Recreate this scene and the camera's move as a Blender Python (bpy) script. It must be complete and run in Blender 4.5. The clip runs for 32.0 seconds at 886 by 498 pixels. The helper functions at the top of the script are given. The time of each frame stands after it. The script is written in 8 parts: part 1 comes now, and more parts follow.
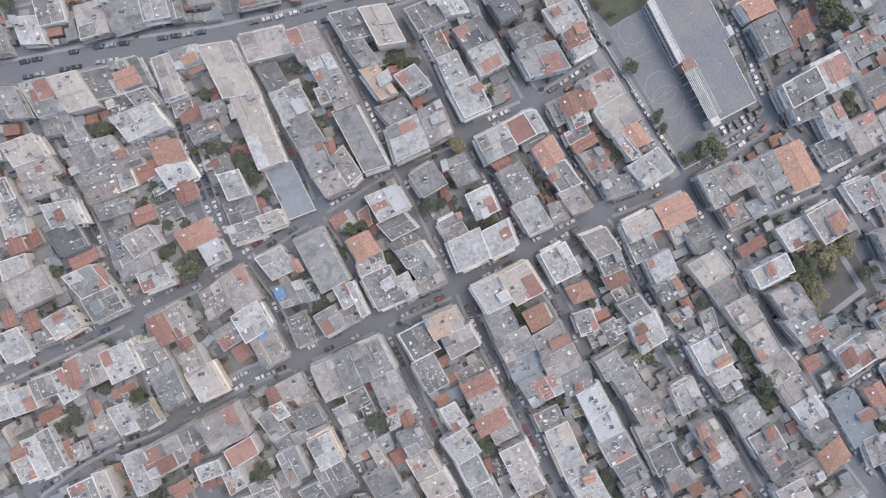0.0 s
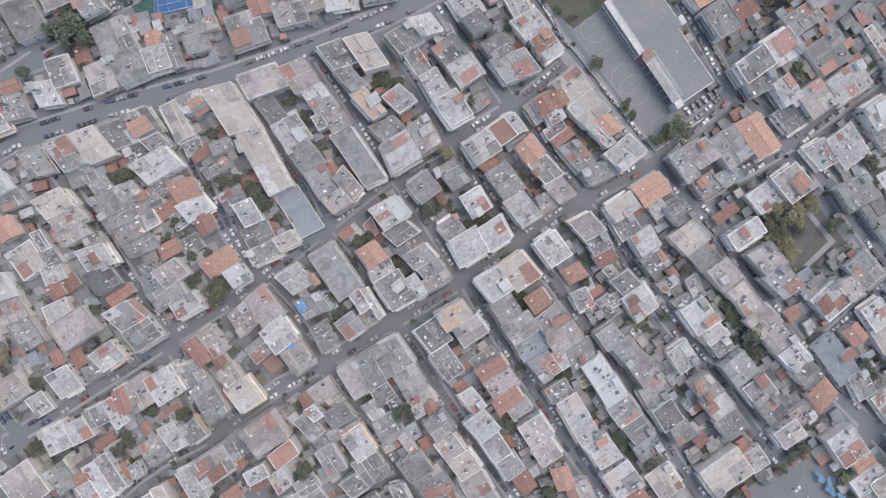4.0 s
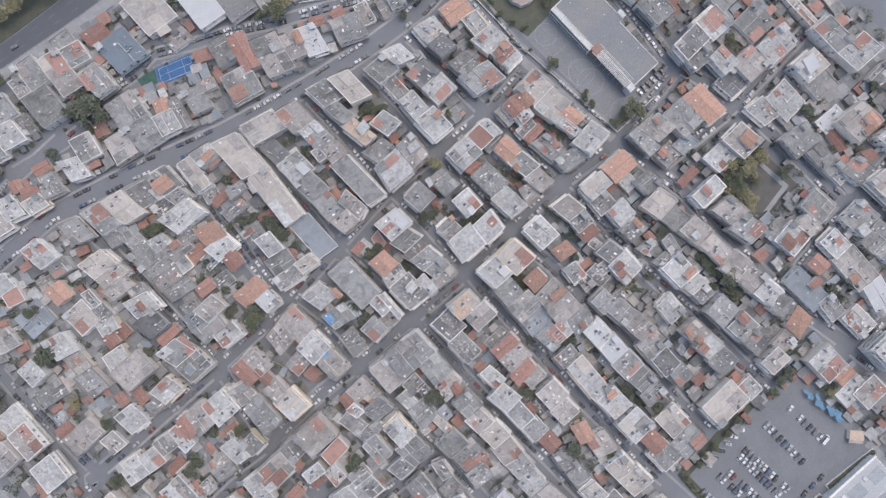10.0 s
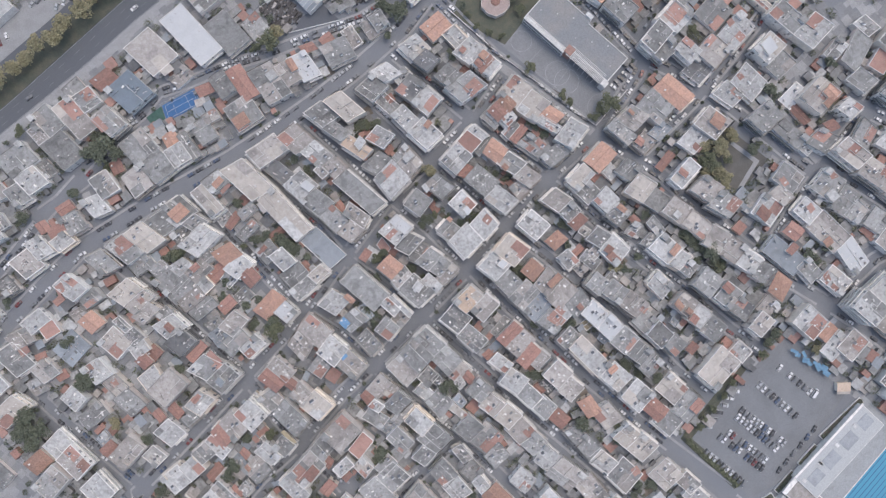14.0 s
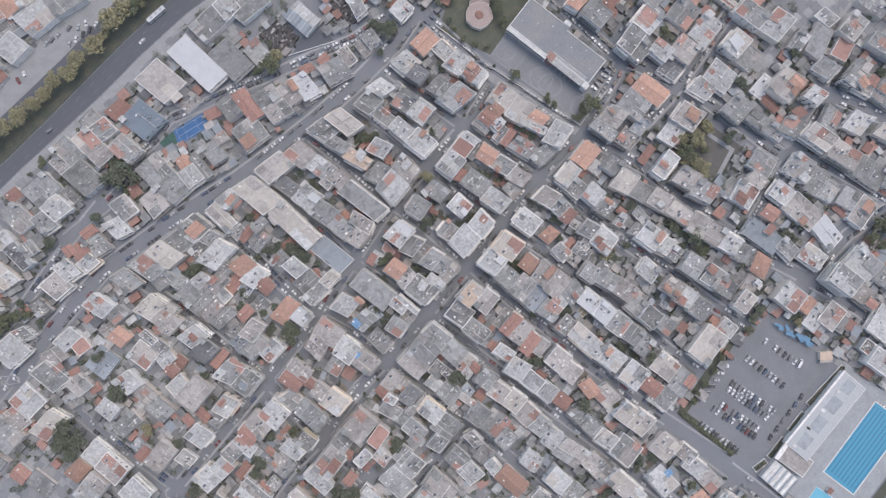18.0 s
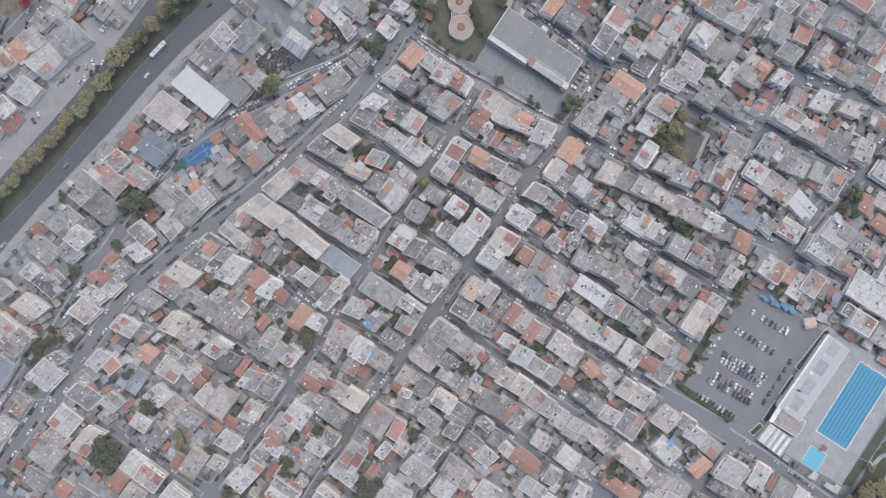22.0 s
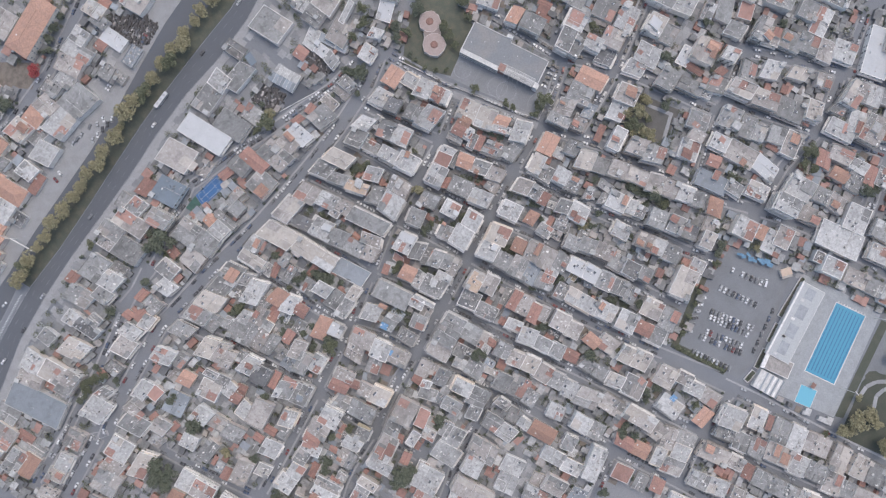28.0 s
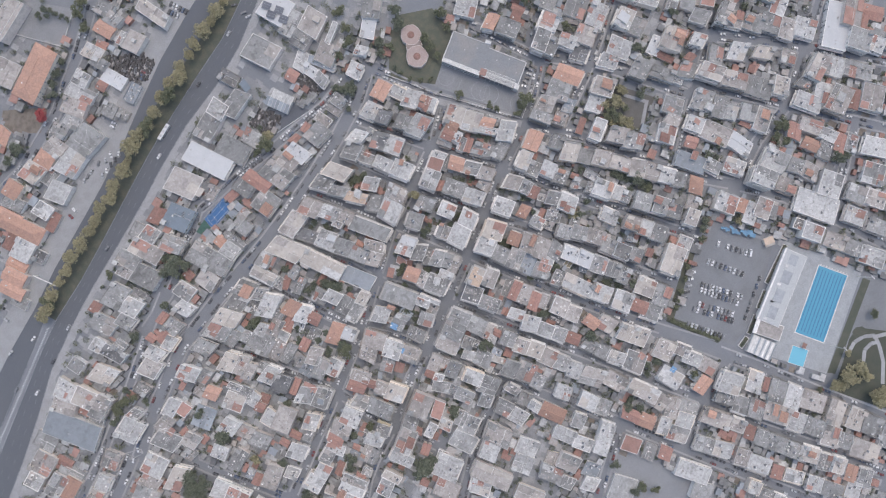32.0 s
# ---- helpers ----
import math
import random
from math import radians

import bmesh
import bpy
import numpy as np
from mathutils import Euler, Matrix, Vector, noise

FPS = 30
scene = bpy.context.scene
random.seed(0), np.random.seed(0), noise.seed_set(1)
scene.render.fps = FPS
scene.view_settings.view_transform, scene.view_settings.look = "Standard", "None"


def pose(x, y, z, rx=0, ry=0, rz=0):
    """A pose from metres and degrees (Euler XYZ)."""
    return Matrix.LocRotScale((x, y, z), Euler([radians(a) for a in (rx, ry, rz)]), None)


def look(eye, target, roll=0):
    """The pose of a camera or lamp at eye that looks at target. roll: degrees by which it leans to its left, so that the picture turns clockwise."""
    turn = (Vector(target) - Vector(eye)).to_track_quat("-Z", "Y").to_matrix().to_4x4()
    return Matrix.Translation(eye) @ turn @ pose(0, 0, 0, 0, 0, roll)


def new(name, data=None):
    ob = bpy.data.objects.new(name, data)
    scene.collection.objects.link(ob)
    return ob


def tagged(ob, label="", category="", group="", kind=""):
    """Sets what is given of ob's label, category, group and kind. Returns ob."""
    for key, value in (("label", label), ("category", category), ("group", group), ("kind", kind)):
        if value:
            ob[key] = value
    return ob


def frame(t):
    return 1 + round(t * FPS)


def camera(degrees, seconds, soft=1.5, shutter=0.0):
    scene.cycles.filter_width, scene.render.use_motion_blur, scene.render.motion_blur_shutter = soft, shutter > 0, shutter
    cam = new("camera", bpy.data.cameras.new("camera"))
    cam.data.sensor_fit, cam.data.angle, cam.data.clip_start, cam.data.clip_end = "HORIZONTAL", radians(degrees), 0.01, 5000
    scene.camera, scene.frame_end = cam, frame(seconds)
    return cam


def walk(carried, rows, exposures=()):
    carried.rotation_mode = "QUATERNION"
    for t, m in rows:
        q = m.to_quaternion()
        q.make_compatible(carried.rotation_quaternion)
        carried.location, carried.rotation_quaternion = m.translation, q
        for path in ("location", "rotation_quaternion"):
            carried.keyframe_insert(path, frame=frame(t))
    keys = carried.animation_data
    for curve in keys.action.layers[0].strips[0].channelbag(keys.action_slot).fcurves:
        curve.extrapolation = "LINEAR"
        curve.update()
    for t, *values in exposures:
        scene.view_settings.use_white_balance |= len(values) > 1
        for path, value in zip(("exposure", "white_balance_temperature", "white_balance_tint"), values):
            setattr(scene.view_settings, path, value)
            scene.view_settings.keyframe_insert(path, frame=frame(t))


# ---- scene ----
cam = camera(66.0, 32.0, soft=1.25)
# seconds, x, y, height, tilt about x, tilt about y, turn
PATH = [
    (0, -0.00, 0.00, 274.39, -0.34, -0.61, -0.00),
    (0.5, -0.13, -0.05, 277.50, -0.32, -0.61, -0.30),
    (1, -0.26, -0.09, 280.61, -0.30, -0.62, -0.90),
    (1.5, -0.39, -0.14, 283.71, -0.28, -0.62, -1.70),
    (2, -0.53, -0.19, 286.81, -0.26, -0.62, -2.80),
    (2.5, -0.66, -0.23, 289.92, -0.24, -0.63, -3.91),
    (3, -0.80, -0.28, 293.02, -0.22, -0.63, -5.01),
    (3.5, -0.94, -0.33, 296.12, -0.20, -0.63, -5.91),
    (4.5, -1.22, -0.42, 302.31, -0.16, -0.64, -7.31),
    (5.5, -1.51, -0.51, 308.50, -0.12, -0.65, -8.71),
    (6, -1.65, -0.55, 311.59, -0.10, -0.65, -9.41),
    (7, -1.95, -0.64, 317.77, -0.06, -0.66, -11.12),
    (8, -2.25, -0.73, 323.95, -0.02, -0.67, -12.62),
    (9, -2.55, -0.82, 330.12, 0.02, -0.67, -14.22),
    (10, -2.87, -0.90, 336.28, 0.05, -0.68, -15.92),
    (11, -3.19, -0.99, 342.44, 0.09, -0.69, -17.52),
    (12, -3.51, -1.07, 348.60, 0.13, -0.70, -18.93),
    (13, -3.84, -1.16, 354.75, 0.17, -0.70, -20.13),
    (14, -4.17, -1.24, 360.89, 0.21, -0.71, -21.13),
    (14.5, -4.34, -1.28, 363.96, 0.23, -0.71, -21.53),
    (15.5, -4.69, -1.36, 370.10, 0.27, -0.72, -22.43),
    (16.5, -5.04, -1.44, 376.23, 0.31, -0.73, -23.33),
    (17, -5.21, -1.48, 379.29, 0.33, -0.73, -23.73),
    (18, -5.57, -1.56, 385.41, 0.37, -0.74, -24.53),
    (19, -5.94, -1.64, 391.53, 0.41, -0.75, -25.53),
    (20, -6.31, -1.72, 397.64, 0.45, -0.75, -26.64),
    (21, -6.68, -1.79, 403.75, 0.48, -0.76, -27.74),
    (22, -7.06, -1.87, 409.85, 0.52, -0.77, -28.84),
    (23, -7.45, -1.94, 415.95, 0.56, -0.77, -30.04),
    (24, -7.84, -2.02, 422.04, 0.60, -0.78, -31.14),
    (25, -8.24, -2.09, 428.12, 0.64, -0.79, -32.34),
    (25.5, -8.44, -2.12, 431.16, 0.66, -0.79, -32.94),
    (26.5, -8.85, -2.20, 437.24, 0.70, -0.80, -34.20),
    (27.5, -9.26, -2.27, 443.31, 0.74, -0.81, -35.45),
    (28, -9.47, -2.30, 446.35, 0.76, -0.81, -36.15),
    (29, -9.89, -2.37, 452.41, 0.80, -0.82, -37.45),
    (30, -10.32, -2.44, 458.47, 0.84, -0.83, -38.85),
    (31, -10.75, -2.50, 464.53, 0.88, -0.83, -40.15),
    (32, -11.19, -2.57, 470.57, 0.91, -0.84, -41.36),
]
walk(cam, [(t, pose(x, y, z, rx, ry, rz)) for t, x, y, z, rx, ry, rz in PATH])

# ---- light: hazy evening sky, low soft sun through the haze ----
SUN_UP, SUN_AZ = radians(68), radians(28)
world = bpy.data.worlds.new("world")
scene.world = world
world.use_nodes = True
wn = world.node_tree.nodes
sky = wn.new("ShaderNodeTexSky")
sky.sky_type, sky.sun_disc = "NISHITA", False
sky.sun_elevation, sky.sun_rotation = SUN_UP, radians(90) - SUN_AZ
sky.air_density, sky.dust_density, sky.ozone_density = 1.2, 4.2, 1.45
wn["Background"].inputs[1].default_value = 0.215
world.node_tree.links.new(sky.outputs[0], wn["Background"].inputs[0])
sun = new("sun", bpy.data.lights.new("sun", "SUN"))
sun.data.energy, sun.data.angle, sun.data.color = 0.14, radians(60), (1.0, 0.98, 0.94)
sun_way = Vector((math.cos(SUN_AZ) * math.cos(SUN_UP), math.sin(SUN_AZ) * math.cos(SUN_UP), math.sin(SUN_UP)))
sun.matrix_world = look(sun_way * 600, (0, 0, 0))
scene.view_settings.exposure = 0.05


# ---- materials ----
def mat(name, color, rough=0.9, stain=0.25, grain=0.15, spread=0.2, patch=6.0, bump=0.15, stain_color=None, metal=0.0, fine=0.5, mosaic=0.0):
    """Plain surface with stains of about patch metres, a fine grain, re-laid patches, and a brightness that differs from object to object."""
    m = bpy.data.materials.new(name)
    m.use_nodes = True
    n, k = m.node_tree.nodes, m.node_tree.links.new
    b = n["Principled BSDF"]
    b.inputs["Roughness"].default_value, b.inputs["Metallic"].default_value = rough, metal
    co, info = n.new("ShaderNodeTexCoord"), n.new("ShaderNodeObjectInfo")
    shift = n.new("ShaderNodeVectorMath")
    shift.operation = "ADD"
    geo, both, pick, off = n.new("ShaderNodeNewGeometry"), n.new("ShaderNodeMath"), n.new("ShaderNodeMath"), n.new("ShaderNodeMath")
    both.operation, pick.operation = "ADD", "FRACT"
    k(info.outputs["Random"], both.inputs[0])
    k(geo.outputs["Random Per Island"], both.inputs[1])
    k(both.outputs[0], pick.inputs[0])
    off.operation, off.inputs[1].default_value = "MULTIPLY", 300.0
    k(pick.outputs[0], off.inputs[0])
    k(co.outputs["Object"], shift.inputs[0])
    k(off.outputs[0], shift.inputs[1])
    big, small = n.new("ShaderNodeTexNoise"), n.new("ShaderNodeTexNoise")
    big.inputs["Scale"].default_value, big.inputs["Detail"].default_value = 1.0 / patch, 8.0
    small.inputs["Scale"].default_value, small.inputs["Detail"].default_value = 1.0 / fine, 3.0
    for t in (big, small):
        k(shift.outputs[0], t.inputs["Vector"])
    ramp = n.new("ShaderNodeMapRange")
    ramp.inputs[1].default_value, ramp.inputs[2].default_value = 0.42, 0.68
    k(big.outputs[0], ramp.inputs[0])
    amount = n.new("ShaderNodeMath")
    amount.operation, amount.inputs[1].default_value = "MULTIPLY", stain
    k(ramp.outputs[0], amount.inputs[0])
    mix = n.new("ShaderNodeMixRGB")
    mix.inputs[1].default_value = (*color, 1)
    mix.inputs[2].default_value = (*(stain_color or [0.35 * c for c in color]), 1)
    k(amount.outputs[0], mix.inputs[0])
    # grain and object brightness, as one factor round 1
    g1, g2, g3 = n.new("ShaderNodeMapRange"), n.new("ShaderNodeMapRange"), n.new("ShaderNodeMath")
    g1.inputs[1].default_value, g1.inputs[2].default_value = 0.3, 0.7
    g1.inputs[3].default_value, g1.inputs[4].default_value = 1 - grain, 1 + grain
    g2.inputs[3].default_value, g2.inputs[4].default_value = 1 - spread, 1 + spread
    g3.operation = "MULTIPLY"
    k(small.outputs[0], g1.inputs[0])
    k(pick.outputs[0], g2.inputs[0])
    k(g1.outputs[0], g3.inputs[0])
    k(g2.outputs[0], g3.inputs[1])
    if mosaic:
        cells, v1, v2 = n.new("ShaderNodeTexVoronoi"), n.new("ShaderNodeMapRange"), n.new("ShaderNodeMath")
        cells.distance = "MANHATTAN"
        cells.inputs["Scale"].default_value = 0.34
        k(shift.outputs[0], cells.inputs["Vector"])
        v1.inputs[3].default_value, v1.inputs[4].default_value = 1 - mosaic, 1 + mosaic
        v2.operation = "MULTIPLY"
        k(cells.outputs["Color"], v1.inputs[0])
        k(g3.outputs[0], v2.inputs[0])
        k(v1.outputs[0], v2.inputs[1])
        # water stains some metres wide
        pond, w1, w2 = n.new("ShaderNodeTexNoise"), n.new("ShaderNodeMapRange"), n.new("ShaderNodeMath")
        pond.inputs["Scale"].default_value, pond.inputs["Detail"].default_value, pond.inputs["Distortion"].default_value = 0.17, 5.0, 0.6
        k(shift.outputs[0], pond.inputs["Vector"])
        w1.inputs[1].default_value, w1.inputs[2].default_value = 0.5, 0.66
        w1.inputs[3].default_value, w1.inputs[4].default_value = 1.03, 1.03 - mosaic * 2.2
        w2.operation = "MULTIPLY"
        k(pond.outputs[0], w1.inputs[0])
        k(v2.outputs[0], w2.inputs[0])
        k(w1.outputs[0], w2.inputs[1])
        g3 = w2
    scale = n.new("ShaderNodeVectorMath")
    scale.operation = "SCALE"
    k(mix.outputs[0], scale.inputs[0])
    k(g3.outputs[0], scale.inputs["Scale"])
    k(scale.outputs[0], b.inputs["Base Color"])
    if bump:
        bp = n.new("ShaderNodeBump")
        bp.inputs["Strength"].default_value, bp.inputs["Distance"].default_value = bump, 0.05
        k(small.outputs[0], bp.inputs["Height"])
        k(bp.outputs[0], b.inputs["Normal"])
    return m


def tiles_mat(name, color, stain_color):
    """Roof tiles: rows of rounded tiles 0.3 m apart, weathered."""
    m = mat(name, color, rough=0.85, stain=0.6, spread=0.25, grain=0.22, fine=0.8, patch=2.5, bump=0, stain_color=stain_color)
    n, k = m.node_tree.nodes, m.node_tree.links.new
    co, wave, bp = n.new("ShaderNodeTexCoord"), n.new("ShaderNodeTexWave"), n.new("ShaderNodeBump")
    wave.inputs["Scale"].default_value, wave.inputs["Distortion"].default_value = 1.0, 0.6
    bp.inputs["Strength"].default_value, bp.inputs["Distance"].default_value = 0.6, 0.06
    k(co.outputs["Object"], wave.inputs["Vector"])
    k(wave.outputs[0], bp.inputs["Height"])
    k(bp.outputs[0], n["Principled BSDF"].inputs["Normal"])
    return m


ROOF = {
    "w": mat("whitewashed_roof", (0.436, 0.433, 0.423), stain=0.65, stain_color=(0.239, 0.232, 0.221), patch=1.6, spread=0.16, grain=0.12, fine=0.5, mosaic=0.09),
    "l": mat("pale_concrete_roof", (0.266, 0.266, 0.260), stain=0.65, stain_color=(0.186, 0.182, 0.175), patch=1.5, spread=0.24, grain=0.14, fine=0.5, mosaic=0.13),
    "g": mat("grey_concrete_roof", (0.232, 0.230, 0.223), stain=0.7, stain_color=(0.146, 0.142, 0.135), patch=1.3, grain=0.16, fine=0.5, mosaic=0.15),
    "d": mat("dark_concrete_roof", (0.165, 0.166, 0.168), stain=0.45, stain_color=(0.10, 0.10, 0.10), patch=2, grain=0.14, fine=0.5, mosaic=0.1),
    "b": mat("cream_roof", (0.426, 0.392, 0.355), stain=0.45, stain_color=(0.310, 0.274, 0.239), patch=2, spread=0.1, grain=0.1, fine=0.5, mosaic=0.06),
    "k": mat("pinkish_beige_roof", (0.341, 0.317, 0.297), stain=0.55, stain_color=(0.239, 0.217, 0.199), patch=1.6, grain=0.13, fine=0.5, mosaic=0.11),
    "t": mat("blue_grey_sheet_roof", (0.257, 0.281, 0.303), stain=0.4, stain_color=(0.195, 0.208, 0.221), patch=3, rough=0.7, grain=0.1, fine=0.5, mosaic=0.05),
    "h": mat("white_sheet_roof", (0.48, 0.485, 0.487), stain=0.35, patch=5, spread=0.05, grain=0.06, stain_color=(0.39, 0.395, 0.40)),
    "n": mat("slate_blue_sheet_roof", (0.17, 0.205, 0.24), stain=0.4, patch=4, rough=0.7, stain_color=(0.13, 0.15, 0.17), grain=0.1, fine=0.5),
    "u": mat("blue_tarpaulin", (0.16, 0.29, 0.45), stain=0.3, patch=2, spread=0.05),
    "y": mat("ochre_sheet_roof", (0.319, 0.266, 0.177), stain=0.4, patch=2, spread=0.1),
    "p": mat("peach_roof", (0.478, 0.376, 0.296), stain=0.3, stain_color=(0.416, 0.319, 0.248), patch=2.5, spread=0.06, grain=0.1, fine=0.5, mosaic=0.05),
}
TILE_O = tiles_mat("orange_clay_tiles", (0.39, 0.24, 0.182), (0.3, 0.2, 0.165))
TILE_R = tiles_mat("old_red_clay_tiles", (0.305, 0.175, 0.143), (0.22, 0.148, 0.126))
TERRACOTTA = mat("terracotta_paving", (0.325, 0.195, 0.163), stain=0.5, patch=1.8, stain_color=(0.28, 0.2, 0.17), mosaic=0.08, spread=0.2)
WALLS = [
    mat("white_plaster", (0.76, 0.74, 0.71), stain=0.3, patch=3, spread=0.1),
    mat("cream_plaster", (0.75, 0.68, 0.6), stain=0.2, patch=3, spread=0.12),
    mat("pink_beige_plaster", (0.68, 0.62, 0.575), stain=0.25, patch=3, spread=0.15),
    mat("grey_plaster", (0.63, 0.625, 0.605), stain=0.3, patch=3, spread=0.15),
]
WALL_WORDS = ["white plastered", "cream plastered", "beige plastered", "grey plastered"]
COPING = mat("whitewashed_coping", (0.7, 0.68, 0.65), stain=0.35, patch=2, spread=0.15)
COPING_G = mat("concrete_coping", (0.55, 0.54, 0.525), stain=0.35, patch=2, spread=0.2)
COPING_OLD = mat("weathered_coping", (0.40, 0.39, 0.375), stain=0.6, patch=1.2, spread=0.2, stain_color=(0.22, 0.215, 0.205))
PANE = mat("dark_window_glass", (0.19, 0.195, 0.2), rough=0.15, stain=0.1, bump=0)
BLIND = mat("grey_roller_blind", (0.3, 0.305, 0.31), rough=0.6, stain=0.2, bump=0, spread=0.3)
BLIND_W = mat("pale_roller_blind", (0.42, 0.42, 0.41), rough=0.6, stain=0.2, bump=0, spread=0.3)
PANEL = mat("solar_glass", (0.15, 0.155, 0.17), rough=0.25, stain=0.05, bump=0)
TANK = mat("steel_tank", (0.72, 0.72, 0.72), rough=0.35, metal=0.6, stain=0.1, bump=0)
CLUTTER = mat("roof_odds_and_ends", (0.40, 0.37, 0.35), stain=0.5, patch=1.2, spread=0.3)
ASPHALT = mat("worn_asphalt", (0.178, 0.187, 0.203), stain=0.7, stain_color=(0.198, 0.206, 0.218), patch=7, grain=0.15, spread=0.0, fine=0.35)
DARK_ASPHALT = mat("highway_asphalt", (0.106, 0.113, 0.126), stain=0.6, stain_color=(0.115, 0.12, 0.13), patch=18, grain=0.12, spread=0.0, fine=0.3)
PAVING = mat("concrete_paving", (0.30, 0.302, 0.305), stain=0.5, stain_color=(0.23, 0.228, 0.225), patch=5, spread=0.12)
YARD = mat("pale_yard_concrete", (0.225, 0.23, 0.238), stain=0.5, stain_color=(0.175, 0.178, 0.183), patch=16, spread=0.05)
SOIL = mat("dry_soil", (0.19, 0.165, 0.14), stain=0.5, patch=3, spread=0.15)
GRASS = mat("worn_grass", (0.085, 0.093, 0.072), stain=0.5, stain_color=(0.15, 0.13, 0.095), patch=4, spread=0.1, bump=0.4)
LEAF = [
    mat("dark_leaves", (0.135, 0.15, 0.11), stain=0.4, patch=1.5, spread=0.3, bump=0),
    mat("green_leaves", (0.145, 0.155, 0.10), stain=0.4, patch=1.5, spread=0.3, bump=0),
    mat("olive_yellow_leaves", (0.29, 0.265, 0.165), stain=0.45, patch=1.2, spread=0.25, bump=0, stain_color=(0.18, 0.175, 0.105)),
    mat("red_blossom", (0.38, 0.09, 0.09), stain=0.4, patch=1.5, spread=0.1, bump=0),
]
LEAF_WORDS = ["dark green", "green", "olive-yellow", "red-blossomed"]
BARK = mat("bark", (0.13, 0.10, 0.08), stain=0.3, patch=0.6)
YARD_DARK = mat("car_park_asphalt", (0.195, 0.202, 0.21), stain=0.5, stain_color=(0.14, 0.143, 0.148), patch=14, spread=0.0)
WATER = mat("pool_water", (0.08, 0.27, 0.385), rough=0.12, stain=0.15, stain_color=(0.07, 0.26, 0.39), patch=12, spread=0.0, bump=0.05, grain=0.03)
PALE_WATER = mat("shallow_pool_water", (0.15, 0.41, 0.52), rough=0.12, stain=0.1, stain_color=(0.13, 0.38, 0.49), patch=8, spread=0.0, bump=0.05, grain=0.03)
DECK = mat("pool_deck", (0.30, 0.312, 0.318), stain=0.5, stain_color=(0.25, 0.262, 0.265), patch=5, mosaic=0.04, spread=0.03)
LINE = mat("white_marking", (0.62, 0.62, 0.60), stain=0.4, patch=2, spread=0.1)
FAINT = mat("worn_marking", (0.34, 0.35, 0.355), stain=0.5, patch=1.5, spread=0.1, stain_color=(0.26, 0.26, 0.27))
LANE_DASH = mat("faded_lane_paint", (0.21, 0.212, 0.22), stain=0.4, patch=2, spread=0.1, stain_color=(0.16, 0.16, 0.17))
COURT_BLUE = mat("blue_court_coating", (0.06, 0.145, 0.30), stain=0.3, patch=6, spread=0.0)
COURT_GREEN = mat("green_court_coating", (0.06, 0.12, 0.10), stain=0.3, patch=4, spread=0.0)
TARP = mat("blue_shade_cloth", (0.15, 0.27, 0.38), stain=0.4, patch=3, spread=0.05)
TYRE = mat("black_rubber", (0.02, 0.02, 0.02), stain=0.1, bump=0)
PAINTS = [("white", (0.58, 0.58, 0.58)), ("silver", (0.36, 0.37, 0.38)), ("grey", (0.16, 0.165, 0.175)), ("black", (0.05, 0.05, 0.055)), ("blue", (0.06, 0.085, 0.14)), ("red", (0.17, 0.04, 0.04)), ("yellow", (0.60, 0.42, 0.08))]
CAR_PAINT = [mat(f"{word}_car_paint", c, rough=0.3, stain=0.05, grain=0.03, spread=0.1, bump=0) for word, c in PAINTS]


